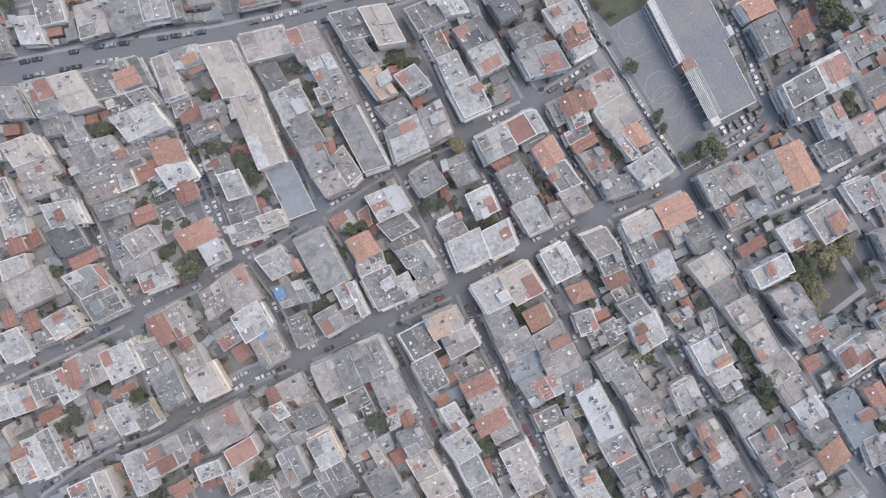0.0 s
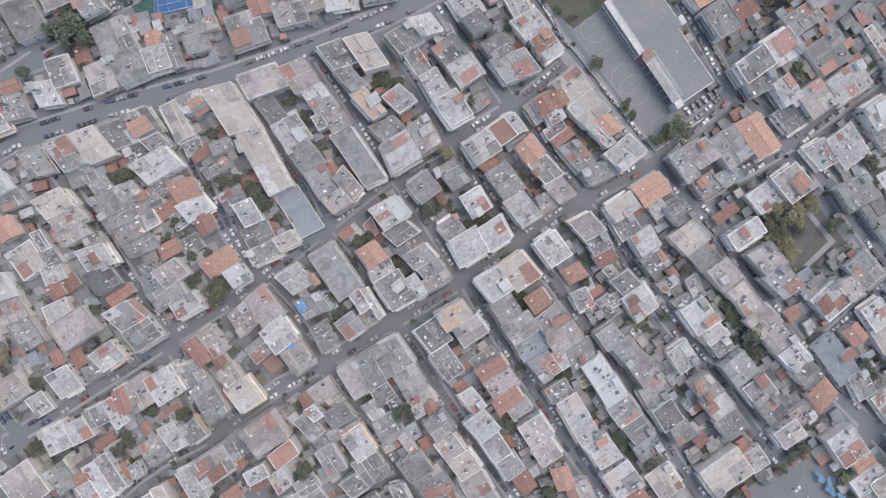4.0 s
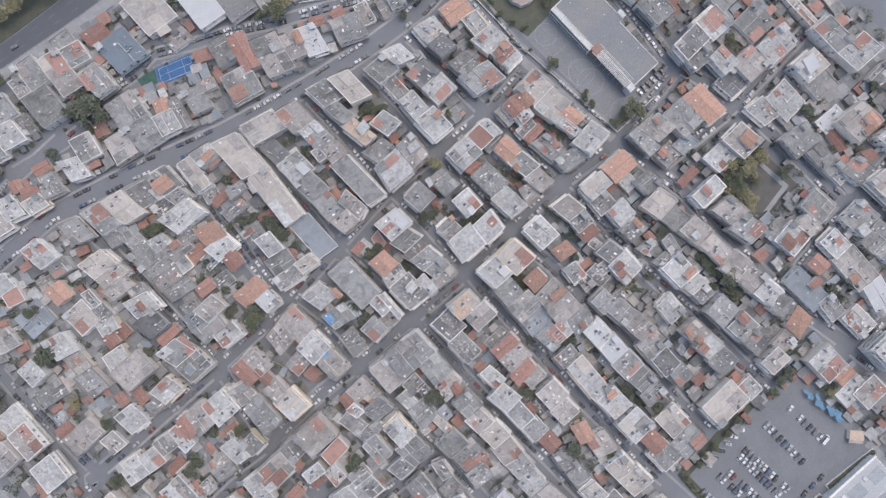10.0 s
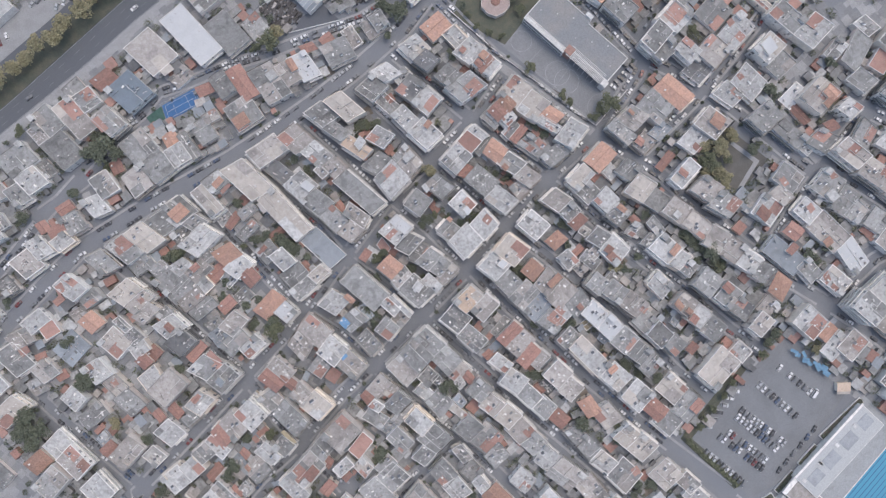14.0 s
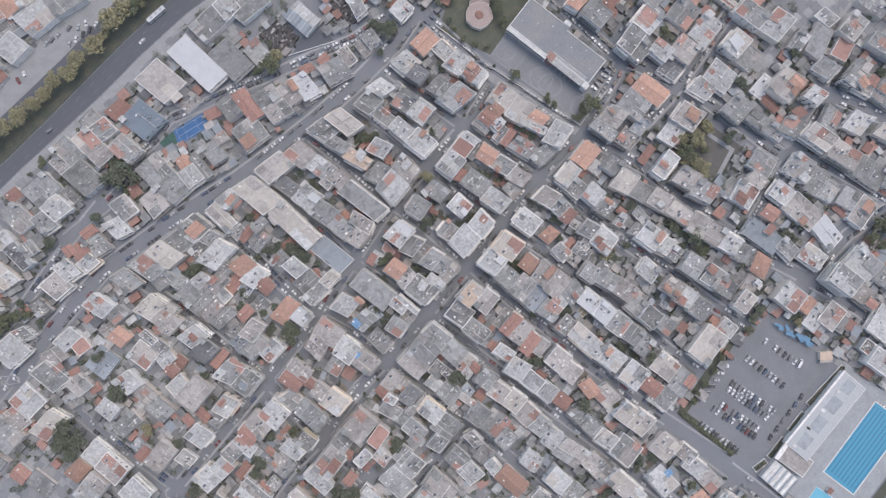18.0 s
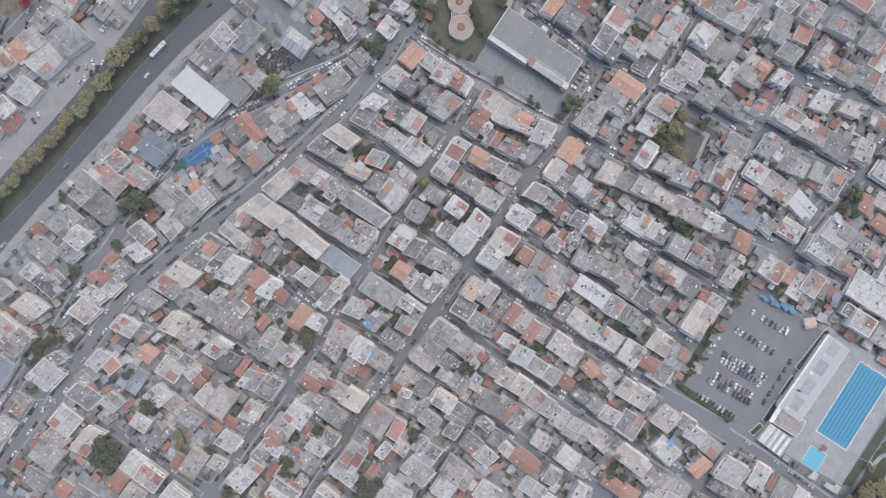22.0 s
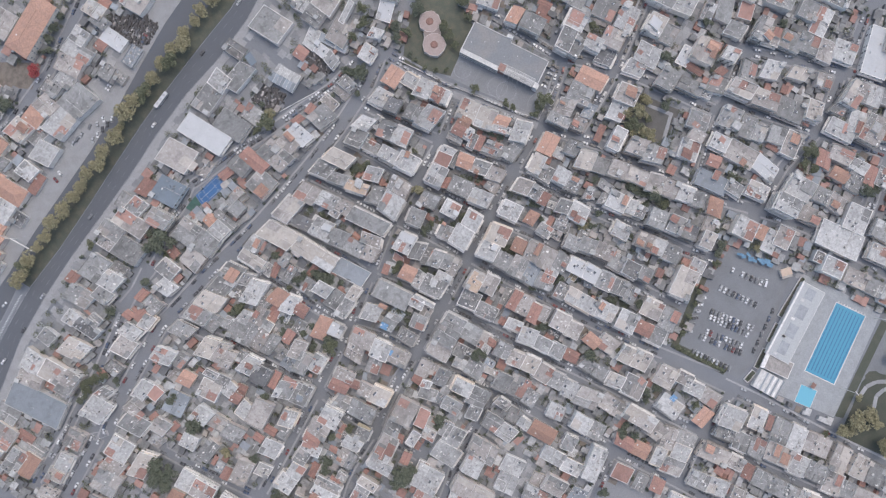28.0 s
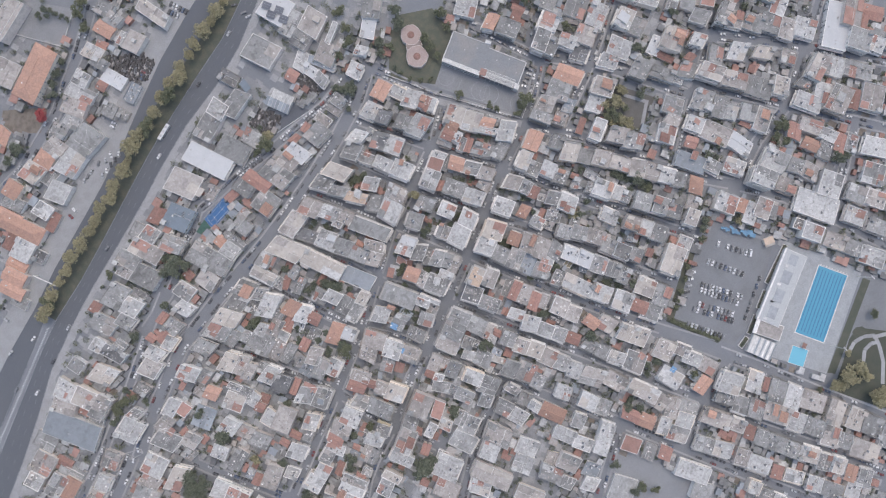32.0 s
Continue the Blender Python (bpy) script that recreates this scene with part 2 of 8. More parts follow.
# ---- mesh helpers ----
class Shape:
    """Gathers boxes and faces, each with a material slot, into one mesh."""

    def __init__(self):
        self.v, self.f, self.s = [], [], []

    def faces(self, verts, faces, slot=0):
        n = len(self.v)
        self.v += [tuple(p) for p in verts]
        self.f += [tuple(n + i for i in face) for face in faces]
        self.s += [slot] * len(faces)
        return self

    def box(self, x0, x1, y0, y1, z0, z1, slot=0, turn=None):
        v = [(x, y, z) for z in (z0, z1) for x, y in ((x0, y0), (x1, y0), (x1, y1), (x0, y1))]
        if turn:
            v = [tuple(turn @ Vector(p)) for p in v]
        return self.faces(v, [(3, 2, 1, 0), (4, 5, 6, 7), (0, 1, 5, 4), (1, 2, 6, 5), (2, 3, 7, 6), (3, 0, 4, 7)], slot)

    def ring(self, x0, x1, y0, y1, z0, z1, thick, slot=0):
        """A low wall round a rectangle, in one piece."""
        i0, i1, j0, j1 = x0 + thick, x1 - thick, y0 + thick, y1 - thick
        v = [(x, y, z) for z in (z0, z1) for x, y in ((x0, y0), (x1, y0), (x1, y1), (x0, y1), (i0, j0), (i1, j0), (i1, j1), (i0, j1))]
        f = []
        for i in range(4):
            k = (i + 1) % 4
            f += [(i, k, 8 + k, 8 + i), (4 + k, 4 + i, 12 + i, 12 + k), (8 + i, 8 + k, 12 + k, 12 + i), (4 + i, 4 + k, k, i)]
        return self.faces(v, f, slot)

    def slab(self, ring, z0, z1, slot=0):
        """A flat polygon with thickness, counter-clockwise from above."""
        n = len(ring)
        v = [(x, y, z0) for x, y in ring] + [(x, y, z1) for x, y in ring]
        return self.faces(v, [tuple(range(n, 2 * n)), tuple(range(n - 1, -1, -1))] + [(i, (i + 1) % n, n + (i + 1) % n, n + i) for i in range(n)], slot)

    def tube(self, x, y, z0, z1, r0, r1, sides=8, slot=0):
        v = [(x + r * math.cos(math.tau * i / sides), y + r * math.sin(math.tau * i / sides), z) for z, r in ((z0, r0), (z1, r1)) for i in range(sides)]
        return self.faces(v, [(i, (i + 1) % sides, sides + (i + 1) % sides, sides + i) for i in range(sides)] + [tuple(range(sides, 2 * sides)), tuple(range(sides - 1, -1, -1))], slot)

    def mesh(self, name, *mats):
        me = bpy.data.meshes.new(name)
        me.from_pydata(self.v, [], self.f)
        for m in mats:
            me.materials.append(m)
        if any(self.s):
            me.polygons.foreach_set("material_index", self.s)
        return me


def part(name, shape, mats, parent=None, label="", kind="", m=None):
    """Links a shape as one mesh object, under its thing or part if one is given."""
    me = shape.mesh(name, *(mats if isinstance(mats, (list, tuple)) else (mats,))) if isinstance(shape, Shape) else shape
    ob = new(name, me)
    if parent:
        ob.parent = parent
    if m is not None:
        ob.matrix_basis = m
    return tagged(ob, label, kind=kind)


def ccw(ring):
    area = sum(p[0] * q[1] - q[0] * p[1] for p, q in zip(ring, ring[1:] + ring[:1]))
    return list(ring) if area > 0 else list(ring)[::-1]


ZONES = []


def flat(name, ring, z0, z1, material, label, category, kind="structure"):
    ZONES.append(ring)
    return tagged(part(name, Shape().slab(ccw(ring), z0, z1), material), label, category, kind=kind)


def frame_of(p, q):
    """Length and pose of the straight stretch from p to q on the ground."""
    dx, dy = q[0] - p[0], q[1] - p[1]
    return math.hypot(dx, dy), pose(p[0], p[1], 0, 0, 0, math.degrees(math.atan2(dy, dx)))


# ---- ground ----
ground = part("ground", Shape().faces([(-1600, -1600, 0), (1600, -1600, 0), (1600, 1600, 0), (-1600, 1600, 0)], [(0, 1, 2, 3)]), ASPHALT)
tagged(ground, "grey worn asphalt and concrete between the blocks", "ground", kind="structure")

# ---- streets: half width of the carriageway and the centre line ----
ROADS = []


def road(half, *line):
    ROADS.append((half, [Vector(p) for p in line]))


def near_road(p, skip=None):
    """Distance from p to the edge of the nearest carriageway."""
    best = 1e9
    for i, (half, line) in enumerate(ROADS):
        if i == skip:
            continue
        for a, b in zip(line, line[1:]):
            d = b - a
            s = max(0.0, min(1.0, (p - a).dot(d) / d.length_squared))
            best = min(best, (a + s * d - p).length - half)
    return best


road(2.6, (-171.1, 67.8), (-148.1, 29.2), (-135.1, 1.1), (-121.2, -24.4), (-113.1, -53.2), (-105.1, -73.9), (-93.1, -100.6))
road(2.6, (-114.6, 76.7), (-101.0, 47.7), (-93.7, 25.4), (-81.4, -5.0), (-65.6, -25.5), (-54.4, -46.2), (-48.7, -64.5), (-34.7, -86.0), (-21.2, -109.1), (-11.0, -132.3))
road(2.6, (-84.2, 85.3), (-72.1, 59.0), (-57.1, 31.7), (-51.0, 14.4), (-41.0, -0.8), (-23.3, -31.0), (-12.9, -52.1), (-0.0, -76.9), (23.0, -116.7), (41.6, -151.8))
road(2.6, (-41.4, 87.5), (-27.8, 60.7), (-15.6, 34.3), (-5.0, 16.4), (10.4, -15.9), (18.4, -35.1), (33.1, -63.4), (47.2, -93.7), (64.3, -124.2), (80.1, -149.8), (96.0, -175.2))
road(2.6, (-10.0, 93.9), (1.3, 71.9), (13.2, 44.7), (18.1, 32.3), (34.6, -1.3), (49.5, -23.0), (67.7, -54.8), (80.3, -80.8), (92.8, -106.7), (101.5, -121.6))
road(2.6, (14.3, 103.2), (24.4, 83.9), (40.6, 55.4), (48.0, 45.5), (63.1, 14.0), (72.4, 0.6), (89.0, -31.2), (108.9, -63.0), (128.0, -96.8), (137.5, -109.7))
road(3.0, (46.9, 119.6), (62.2, 84.3), (78.3, 59.6), (99.0, 26.0), (123.2, -7.0), (143.6, -45.9), (154.0, -63.4), (167.5, -84.8), (180.1, -100.9), (193.4, -119.3), (201.8, -132.3), (215.1, -159.3), (236.2, -212.3))
road(2.8, (116.9, 100.5), (134.4, 58.1), (163.5, 25.5), (175.2, 5.5), (192.7, -24.5), (201.2, -37.6), (222.4, -71.6))
road(2.6, (112.3, 6.4), (153.4, 23.8), (177.3, 37.2), (205.8, 54.3))
road(2.8, (162.4, -63.8), (192.7, -41.8), (210.3, -30.2), (230.7, -17.8), (246.5, -6.2))
road(2.8, (-8.2, -128.1), (10.2, -169.2), (30.8, -210.9), (56.9, -264.2), (76.0, -301.9))
road(2.8, (39.3, -148.3), (64.6, -196.6), (83.2, -240.7), (103.8, -276.7), (125.1, -318.0))
road(3.6, (76.7, -147.5), (106.7, -202.6), (129.1, -248.5), (154.5, -297.2))
road(2.6, (94.7, -189.4), (60.2, -201.6), (35.2, -214.8))
road(2.6, (12.4, -172.7), (-30.1, -198.2))
road(2.8, (246.4, -84.8), (212.9, -89.6), (178.7, -104.2))
road(2.8, (208.9, -34.7), (247.2, -87.0), (292.4, -149.8))
road(3.0, (232.6, -8.1), (281.1, -61.0), (324.3, -114.4))
road(2.8, (313.8, -43.6), (283.2, -61.7), (246.4, -84.8))
road(2.6, (270.9, -127.2), (235.1, -151.0), (213.5, -166.2))
road(3.0, (-65.1, 288.7), (-98.8, 266.3), (-138.5, 244.0), (-181.2, 229.7), (-215.0, 225.8))
road(2.2, (23.0, 131.3), (2.9, 127.6), (-21.8, 128.2), (-49.9, 128.0), (-71.2, 129.5), (-90.1, 128.6), (-110.1, 129.0), (-122.1, 121.5), (-138.0, 116.4), (-147.9, 106.0), (-162.8, 99.0), (-190.1, 91.9))
road(2.2, (-164.9, 101.9), (-190.7, 88.6), (-225.7, 68.1), (-246.2, 58.0), (-269.7, 45.5), (-301.1, 32.5))
road(2.4, (-217.3, 21.5), (-223.8, -0.5), (-217.8, -13.6), (-200.8, -43.2), (-190.8, -62.4))
road(4.0, (-287.9, 15.6), (-250.5, 33.7), (-252.6, 27.3), (-225.9, 44.4), (-177.6, 67.1), (-134.1, 76.0), (-88.3, 82.7), (-61.3, 88.5), (-33.7, 95.6), (-5.7, 104.2), (23.5, 115.5), (39.6, 125.3))
road(2.5, (-196.2, -65.9), (-196.8, -63.6), (-165.8, -49.0), (-123.2, -28.3), (-82.9, -8.8), (-50.1, 12.6), (-15.6, 34.3), (13.5, 45.6), (43.2, 58.2), (66.1, 73.5))
road(2.8, (-160.2, -98.0), (-143.5, -85.6), (-131.9, -79.3), (-105.6, -69.4), (-75.7, -53.0), (-53.8, -44.5), (-23.2, -30.8), (10.6, -15.3), (37.0, -1.5), (64.1, 12.4), (99.0, 26.0), (130.9, 48.4), (156.0, 73.8))
road(2.8, (-108.3, -141.6), (-86.8, -127.1), (-70.1, -114.4), (-29.7, -98.1))


def steps_along(line, step):
    """Points, directions and stretch along a line, about step metres apart."""
    out = []
    for a, b in zip(line, line[1:]):
        n = max(1, round((b - a).length / step))
        for i in range(n):
            out.append((a.lerp(b, i / n), (b - a).normalized()))
    out.append((line[-1], (line[-1] - line[-2]).normalized()))
    return out


def pavements():
    for i, (half, line) in enumerate(ROADS):
        pts = steps_along(line, 3.0)
        top = 0.12 + 0.005 * (i % 9)
        for side in (-1, 1):
            run = []
            for p, d in pts + [(None, None)]:
                nrm = Vector((-d.y, d.x)) * side if p is not None else None
                if p is not None and near_road(p + nrm * (half + 0.6), i) > 0.2:
                    run.append((p + nrm * half, p + nrm * (half + 1.3)))
                    continue
                if len(run) > 2:
                    s = Shape()
                    v = [(q.x, q.y, z) for a, b in run for q, z in ((a, -0.02), (a, top), (b, top), (b, -0.02))]
                    s.faces(v, [f for j in range(len(run) - 1) for f in [tuple((4 * j + k, 4 * j + k + 1, 4 * j + k + 5, 4 * j + k + 4)[:: side]) for k in range(3)]])
                    s.faces(v[:4], [(0, 1, 2, 3)]).faces(v[-4:], [(3, 2, 1, 0)])
                    tagged(part("pavement", s, PAVING), "narrow concrete pavement with a raised kerb along the street", "pavement", kind="structure")
                run = []


pavements()


# ---- houses ----
HEATER = Shape()
HEATER.faces([(-0.95, -0.9, 0.25), (0.95, -0.9, 0.25), (0.95, 0.75, 1.15), (-0.95, 0.75, 1.15), (-0.95, -0.9, 0.17), (0.95, -0.9, 0.17), (0.95, 0.75, 1.07), (-0.95, 0.75, 1.07)],
             [(0, 1, 2, 3), (7, 6, 5, 4), (0, 4, 5, 1), (1, 5, 6, 2), (2, 6, 7, 3), (3, 7, 4, 0)], 0)
for sx in (-0.8, 0.8):
    HEATER.box(sx - 0.04, sx + 0.04, 0.6, 0.7, 0, 1.1, 1).box(sx - 0.04, sx + 0.04, -0.85, -0.75, 0, 0.2, 1)
HEATER.faces([(x, 0.85 + 0.28 * math.cos(a), 1.3 + 0.28 * math.sin(a)) for x in (-0.85, 0.85) for a in [math.tau * i / 8 for i in range(8)]],
             [(i, (i + 1) % 8, 8 + (i + 1) % 8, 8 + i)[::-1] for i in range(8)] + [tuple(range(8)), tuple(range(15, 7, -1))], 1)
HEATER.v = [(0.8 * p[0], 0.8 * p[1], 0.85 * p[2]) for p in HEATER.v]
HEATER_SHAPE = HEATER
HEATER = HEATER.mesh("solar_heater", PANEL, TANK)

TONE_WORDS = {"w": "whitewashed flat roof", "l": "pale concrete flat roof", "g": "grey concrete flat roof", "d": "dark grey flat roof", "b": "cream flat roof", "k": "pinkish beige flat roof", "t": "blue-grey sheet roof", "n": "slate-blue sheet roof", "h": "bright white sheet roof", "p": "peach-coloured flat roof", "u": "blue tarpaulin roof", "y": "ochre sheet roof", "o": "orange clay-tiled roof", "r": "old reddish tiled roof"}
COUNT_WORDS = ["low", "single-storey", "two-storey", "three-storey", "four-storey", "five-storey"]
STOREY = 2.9
PLOTS = []


def pitched(s, x0, x1, y0, y1, z, rise, hip):
    """A gabled or hipped roof over a rectangle, ridge along the longer side, with an overhang and a thickness."""
    e = 0.18
    x0, x1, y0, y1 = x0 - e, x1 + e, y0 - e, y1 + e
    if x1 - x0 >= y1 - y0:
        cut = (y1 - y0) / 2 if hip else 0.0
        r = [(x0 + cut, (y0 + y1) / 2), (x1 - cut - (0.01 if hip else 0), (y0 + y1) / 2)]
        f = [(0, 1, 5, 4), (2, 3, 4, 5), (1, 2, 5), (3, 0, 4)]
    else:
        cut = (x1 - x0) / 2 if hip else 0.0
        r = [((x0 + x1) / 2, y0 + cut), ((x0 + x1) / 2, y1 - cut - (0.01 if hip else 0))]
        f = [(1, 2, 5, 4), (3, 0, 4, 5), (0, 1, 4), (2, 3, 5)]
    base = [(x0, y0, z), (x1, y0, z), (x1, y1, z), (x0, y1, z)]
    s.faces(base + [(x, y, z + rise) for x, y in r], f)
    s.faces([(x, y, z - 0.12) for x, y, _ in base] + base, [(3, 2, 1, 0), (0, 1, 5, 4), (1, 2, 6, 5), (2, 3, 7, 6), (3, 0, 4, 7)])
    # ridge cap
    (ax, ay), (bx, by) = r
    s.box(min(ax, bx) - 0.12, max(ax, bx) + 0.12, min(ay, by) - 0.12, max(ay, by) + 0.12, z + rise - 0.05, z + rise + 0.08)
    return s


def leaning(shape, lean):
    """Leans a shape's plan, so that its sides stand at an angle of lean degrees."""
    if abs(lean - 90) > 0.5:
        c, d = math.cos(radians(lean)), math.sin(radians(lean))
        shape.v = [(x + y * c, y * d, z) for x, y, z in shape.v]
    return shape


class Joined:
    """Stands for a house of the outer quarters, whose pieces go into one mesh."""

    def __init__(self, m):
        self.matrix_basis, self.words = m, {}

    def __setitem__(self, key, value):
        self.words[key] = value

    def __getitem__(self, key):
        return self.words.get(key, "")


OUTER, OUTER_MATS = Shape(), []


def piece(name, shape, mats, parent=None, label="", kind="", m=None):
    """A part of a house; in the outer quarters its faces go into the one mesh there."""
    if not isinstance(parent, Joined):
        return part(name, shape, mats, parent, label, kind, m)
    at = parent.matrix_basis if m is None else parent.matrix_basis @ m
    mats = mats if isinstance(mats, (list, tuple)) else (mats,)
    for one in mats:
        if one not in OUTER_MATS:
            OUTER_MATS.append(one)
    n = len(OUTER.v)
    OUTER.v += [tuple(at @ Vector(q)) for q in shape.v]
    OUTER.f += [tuple(n + i for i in f) for f in shape.f]
    OUTER.s += [OUTER_MATS.index(mats[k]) for k in shape.s]
    return Joined(at)


def roof_litter(s, x0, x1, y0, y1, z, rng, n):
    """Low things lying on a roof: crates, air units, plant pots, planks and pipes."""
    for _ in range(n):
        kind = rng.random()
        w, d, h = rng.uniform(0.25, 0.7), rng.uniform(0.25, 0.6), rng.uniform(0.15, 0.6)
        if kind < 0.18:
            w, d, h = rng.uniform(0.8, 1.7), rng.uniform(0.5, 1.0), rng.uniform(0.3, 1.0)
        elif kind < 0.4:
            w, d, h = rng.uniform(1.2, 3.2), rng.uniform(0.05, 0.11), rng.uniform(0.05, 0.25)
        if rng.random() < 0.5:
            w, d = d, w
        if x1 - x0 < w + 0.8 or y1 - y0 < d + 0.8:
            continue
        px, py = rng.uniform(x0 + 0.4, x1 - w - 0.4), rng.uniform(y0 + 0.4, y1 - d - 0.4)
        t = Matrix.Translation((px + w / 2, py + d / 2, z)) @ Matrix.Rotation(rng.choice((0, 0, 0, 0.2, -0.4)), 4, "Z")
        s.box(-w / 2, w / 2, -d / 2, d / 2, 0, h, rng.choice((0, 0, 0, 1, 1, 2, 3, 4)), t)


def roof_set(owner, x0, x1, y0, y1, z, tone, rng, plain, coping, extra, lean):
    """Roof covering and parapet of one flat roof, with re-laid patches."""
    up = rng.choice((0.12, 0.2, 0.35, 0.6)) if not plain else 0.3
    thick = rng.choice((0.18, 0.24, 0.32))
    cover = Shape().box(x0 + thick, x1 - thick, y0 + thick, y1 - thick, z - 0.05, z + 0.06)
    rim = Shape().ring(x0 - 0.04, x1 + 0.04, y0 - 0.04, y1 + 0.04, z - 0.1, z + up, thick + 0.04)
    wide, deep = x1 - x0, y1 - y0
    if not plain and min(wide, deep) > 4:
        for _ in range(rng.choice((0, 1, 1, 2)) + (wide * deep > 130)):
            w, d = wide * rng.uniform(0.25, 0.6), deep * rng.uniform(0.25, 0.6)
            px = rng.choice((x0 + thick, x1 - thick - w))
            py = rng.choice((y0 + thick, y1 - thick - d))
            lift = rng.choice((0.07, 0.08, 0.09, 0.1, 0.3, 0.5)) + rng.uniform(0, 0.009)
            extra.box(px, px + w, py, py + d, z - 0.05, z + lift, rng.choice((4, 5, 5, 6, 6, 7)))
            if rng.random() < 0.3:
                extra.ring(px, px + w, py, py + d, z, z + lift + rng.choice((0.08, 0.2)), 0.13, rng.choice((1, 2)))
        if rng.random() < 0.5:
            if rng.random() < 0.5:
                c, e = x0 + wide * rng.uniform(0.25, 0.75), rng.uniform(0.4, 1.0) * (deep - 0.6)
                extra.box(c - 0.07, c + 0.07, y0 + 0.3, y0 + 0.3 + e, z + 0.05, z + rng.uniform(0.2, 0.8), 1)
            else:
                c, e = y0 + deep * rng.uniform(0.25, 0.75), rng.uniform(0.4, 1.0) * (wide - 0.6)
                extra.box(x1 - 0.3 - e, x1 - 0.3, c - 0.07, c + 0.07, z + 0.05, z + rng.uniform(0.2, 0.8), 1)
    roof = piece("roof", leaning(cover, lean), ROOF[tone], owner)
    piece("parapet", leaning(rim, lean), coping, owner)
    return roof


NEAR_TONES = {"w": "wlbw", "l": "lgwk", "g": "gdlg", "d": "dg", "b": "bkw", "k": "kbg", "t": "tl", "n": "n", "h": "hw", "p": "pb", "u": "u", "y": "y"}
WALL_PICK = {"w": (0, 0, 0, 1), "l": (0, 0, 3, 2), "g": (3, 3, 0, 2), "d": (3, 3, 3, 3), "b": (1, 1, 0, 1), "k": (2, 2, 1, 0), "t": (0, 3, 3, 0), "n": (3, 3, 3, 3), "h": (0, 0, 0, 0), "p": (1, 1, 1, 1), "o": (1, 0, 2, 1), "r": (2, 1, 3, 2), "u": (3, 3, 3, 3), "y": (1, 1, 1, 1)}
LAST = {}


def tiled_roof(owner, x0, x1, y0, y1, z, tone, hip, lean, rng, name="roof"):
    rise = min(x1 - x0, y1 - y0) * (0.18 if hip else 0.13)
    top = piece(name, leaning(pitched(Shape(), x0, x1, y0, y1, z, rise, hip), lean), TILE_O if tone == "o" else TILE_R, owner)
    return top


def windows(body, a, b, m, floors, rng, lean, near):
    """Shutters and windows on the sides that are not built against."""
    s = Shape()
    glass = rng.choice((PANE, BLIND, BLIND, BLIND_W))
    sides = []
    for nx, ny, half, run in ((1, 0, a / 2, b), (-1, 0, a / 2, b), (0, 1, b / 2, a), (0, -1, b / 2, a)):
        c = math.cos(radians(lean))
        sides.append((near_road((m @ Vector((nx * half + ny * half * c, ny * half, 0))).xy), nx, ny, half, run))
    sides.sort()
    for gap, nx, ny, half, run in sides:
        if gap > 9 or run < 3:
            continue
        n = max(1, int(run / 3.8))
        for fl in range(floors):
            for i in range(n):
                if rng.random() < 0.2:
                    continue
                c = -run / 2 + run * (i + rng.uniform(0.35, 0.65)) / n
                w, z0 = (rng.uniform(0.35, 0.6), fl * STOREY + 1.0) if rng.random() < 0.6 else (rng.uniform(0.5, 0.8), fl * STOREY + 0.15)
                z1 = fl * STOREY + 2.3
                one = Shape() if near else s
                if nx:
                    one.box(*sorted((nx * half, nx * (half + 0.04))), c - w, c + w, z0, z1)
                else:
                    one.box(c - w, c + w, *sorted((ny * half, ny * (half + 0.04))), z0, z1)
                if near:
                    piece("window", leaning(one, lean), rng.choice((glass, glass, PANE)), body)
    if s.f:
        piece("glazing", leaning(s, lean), glass, body, kind="stuff")
    return sides


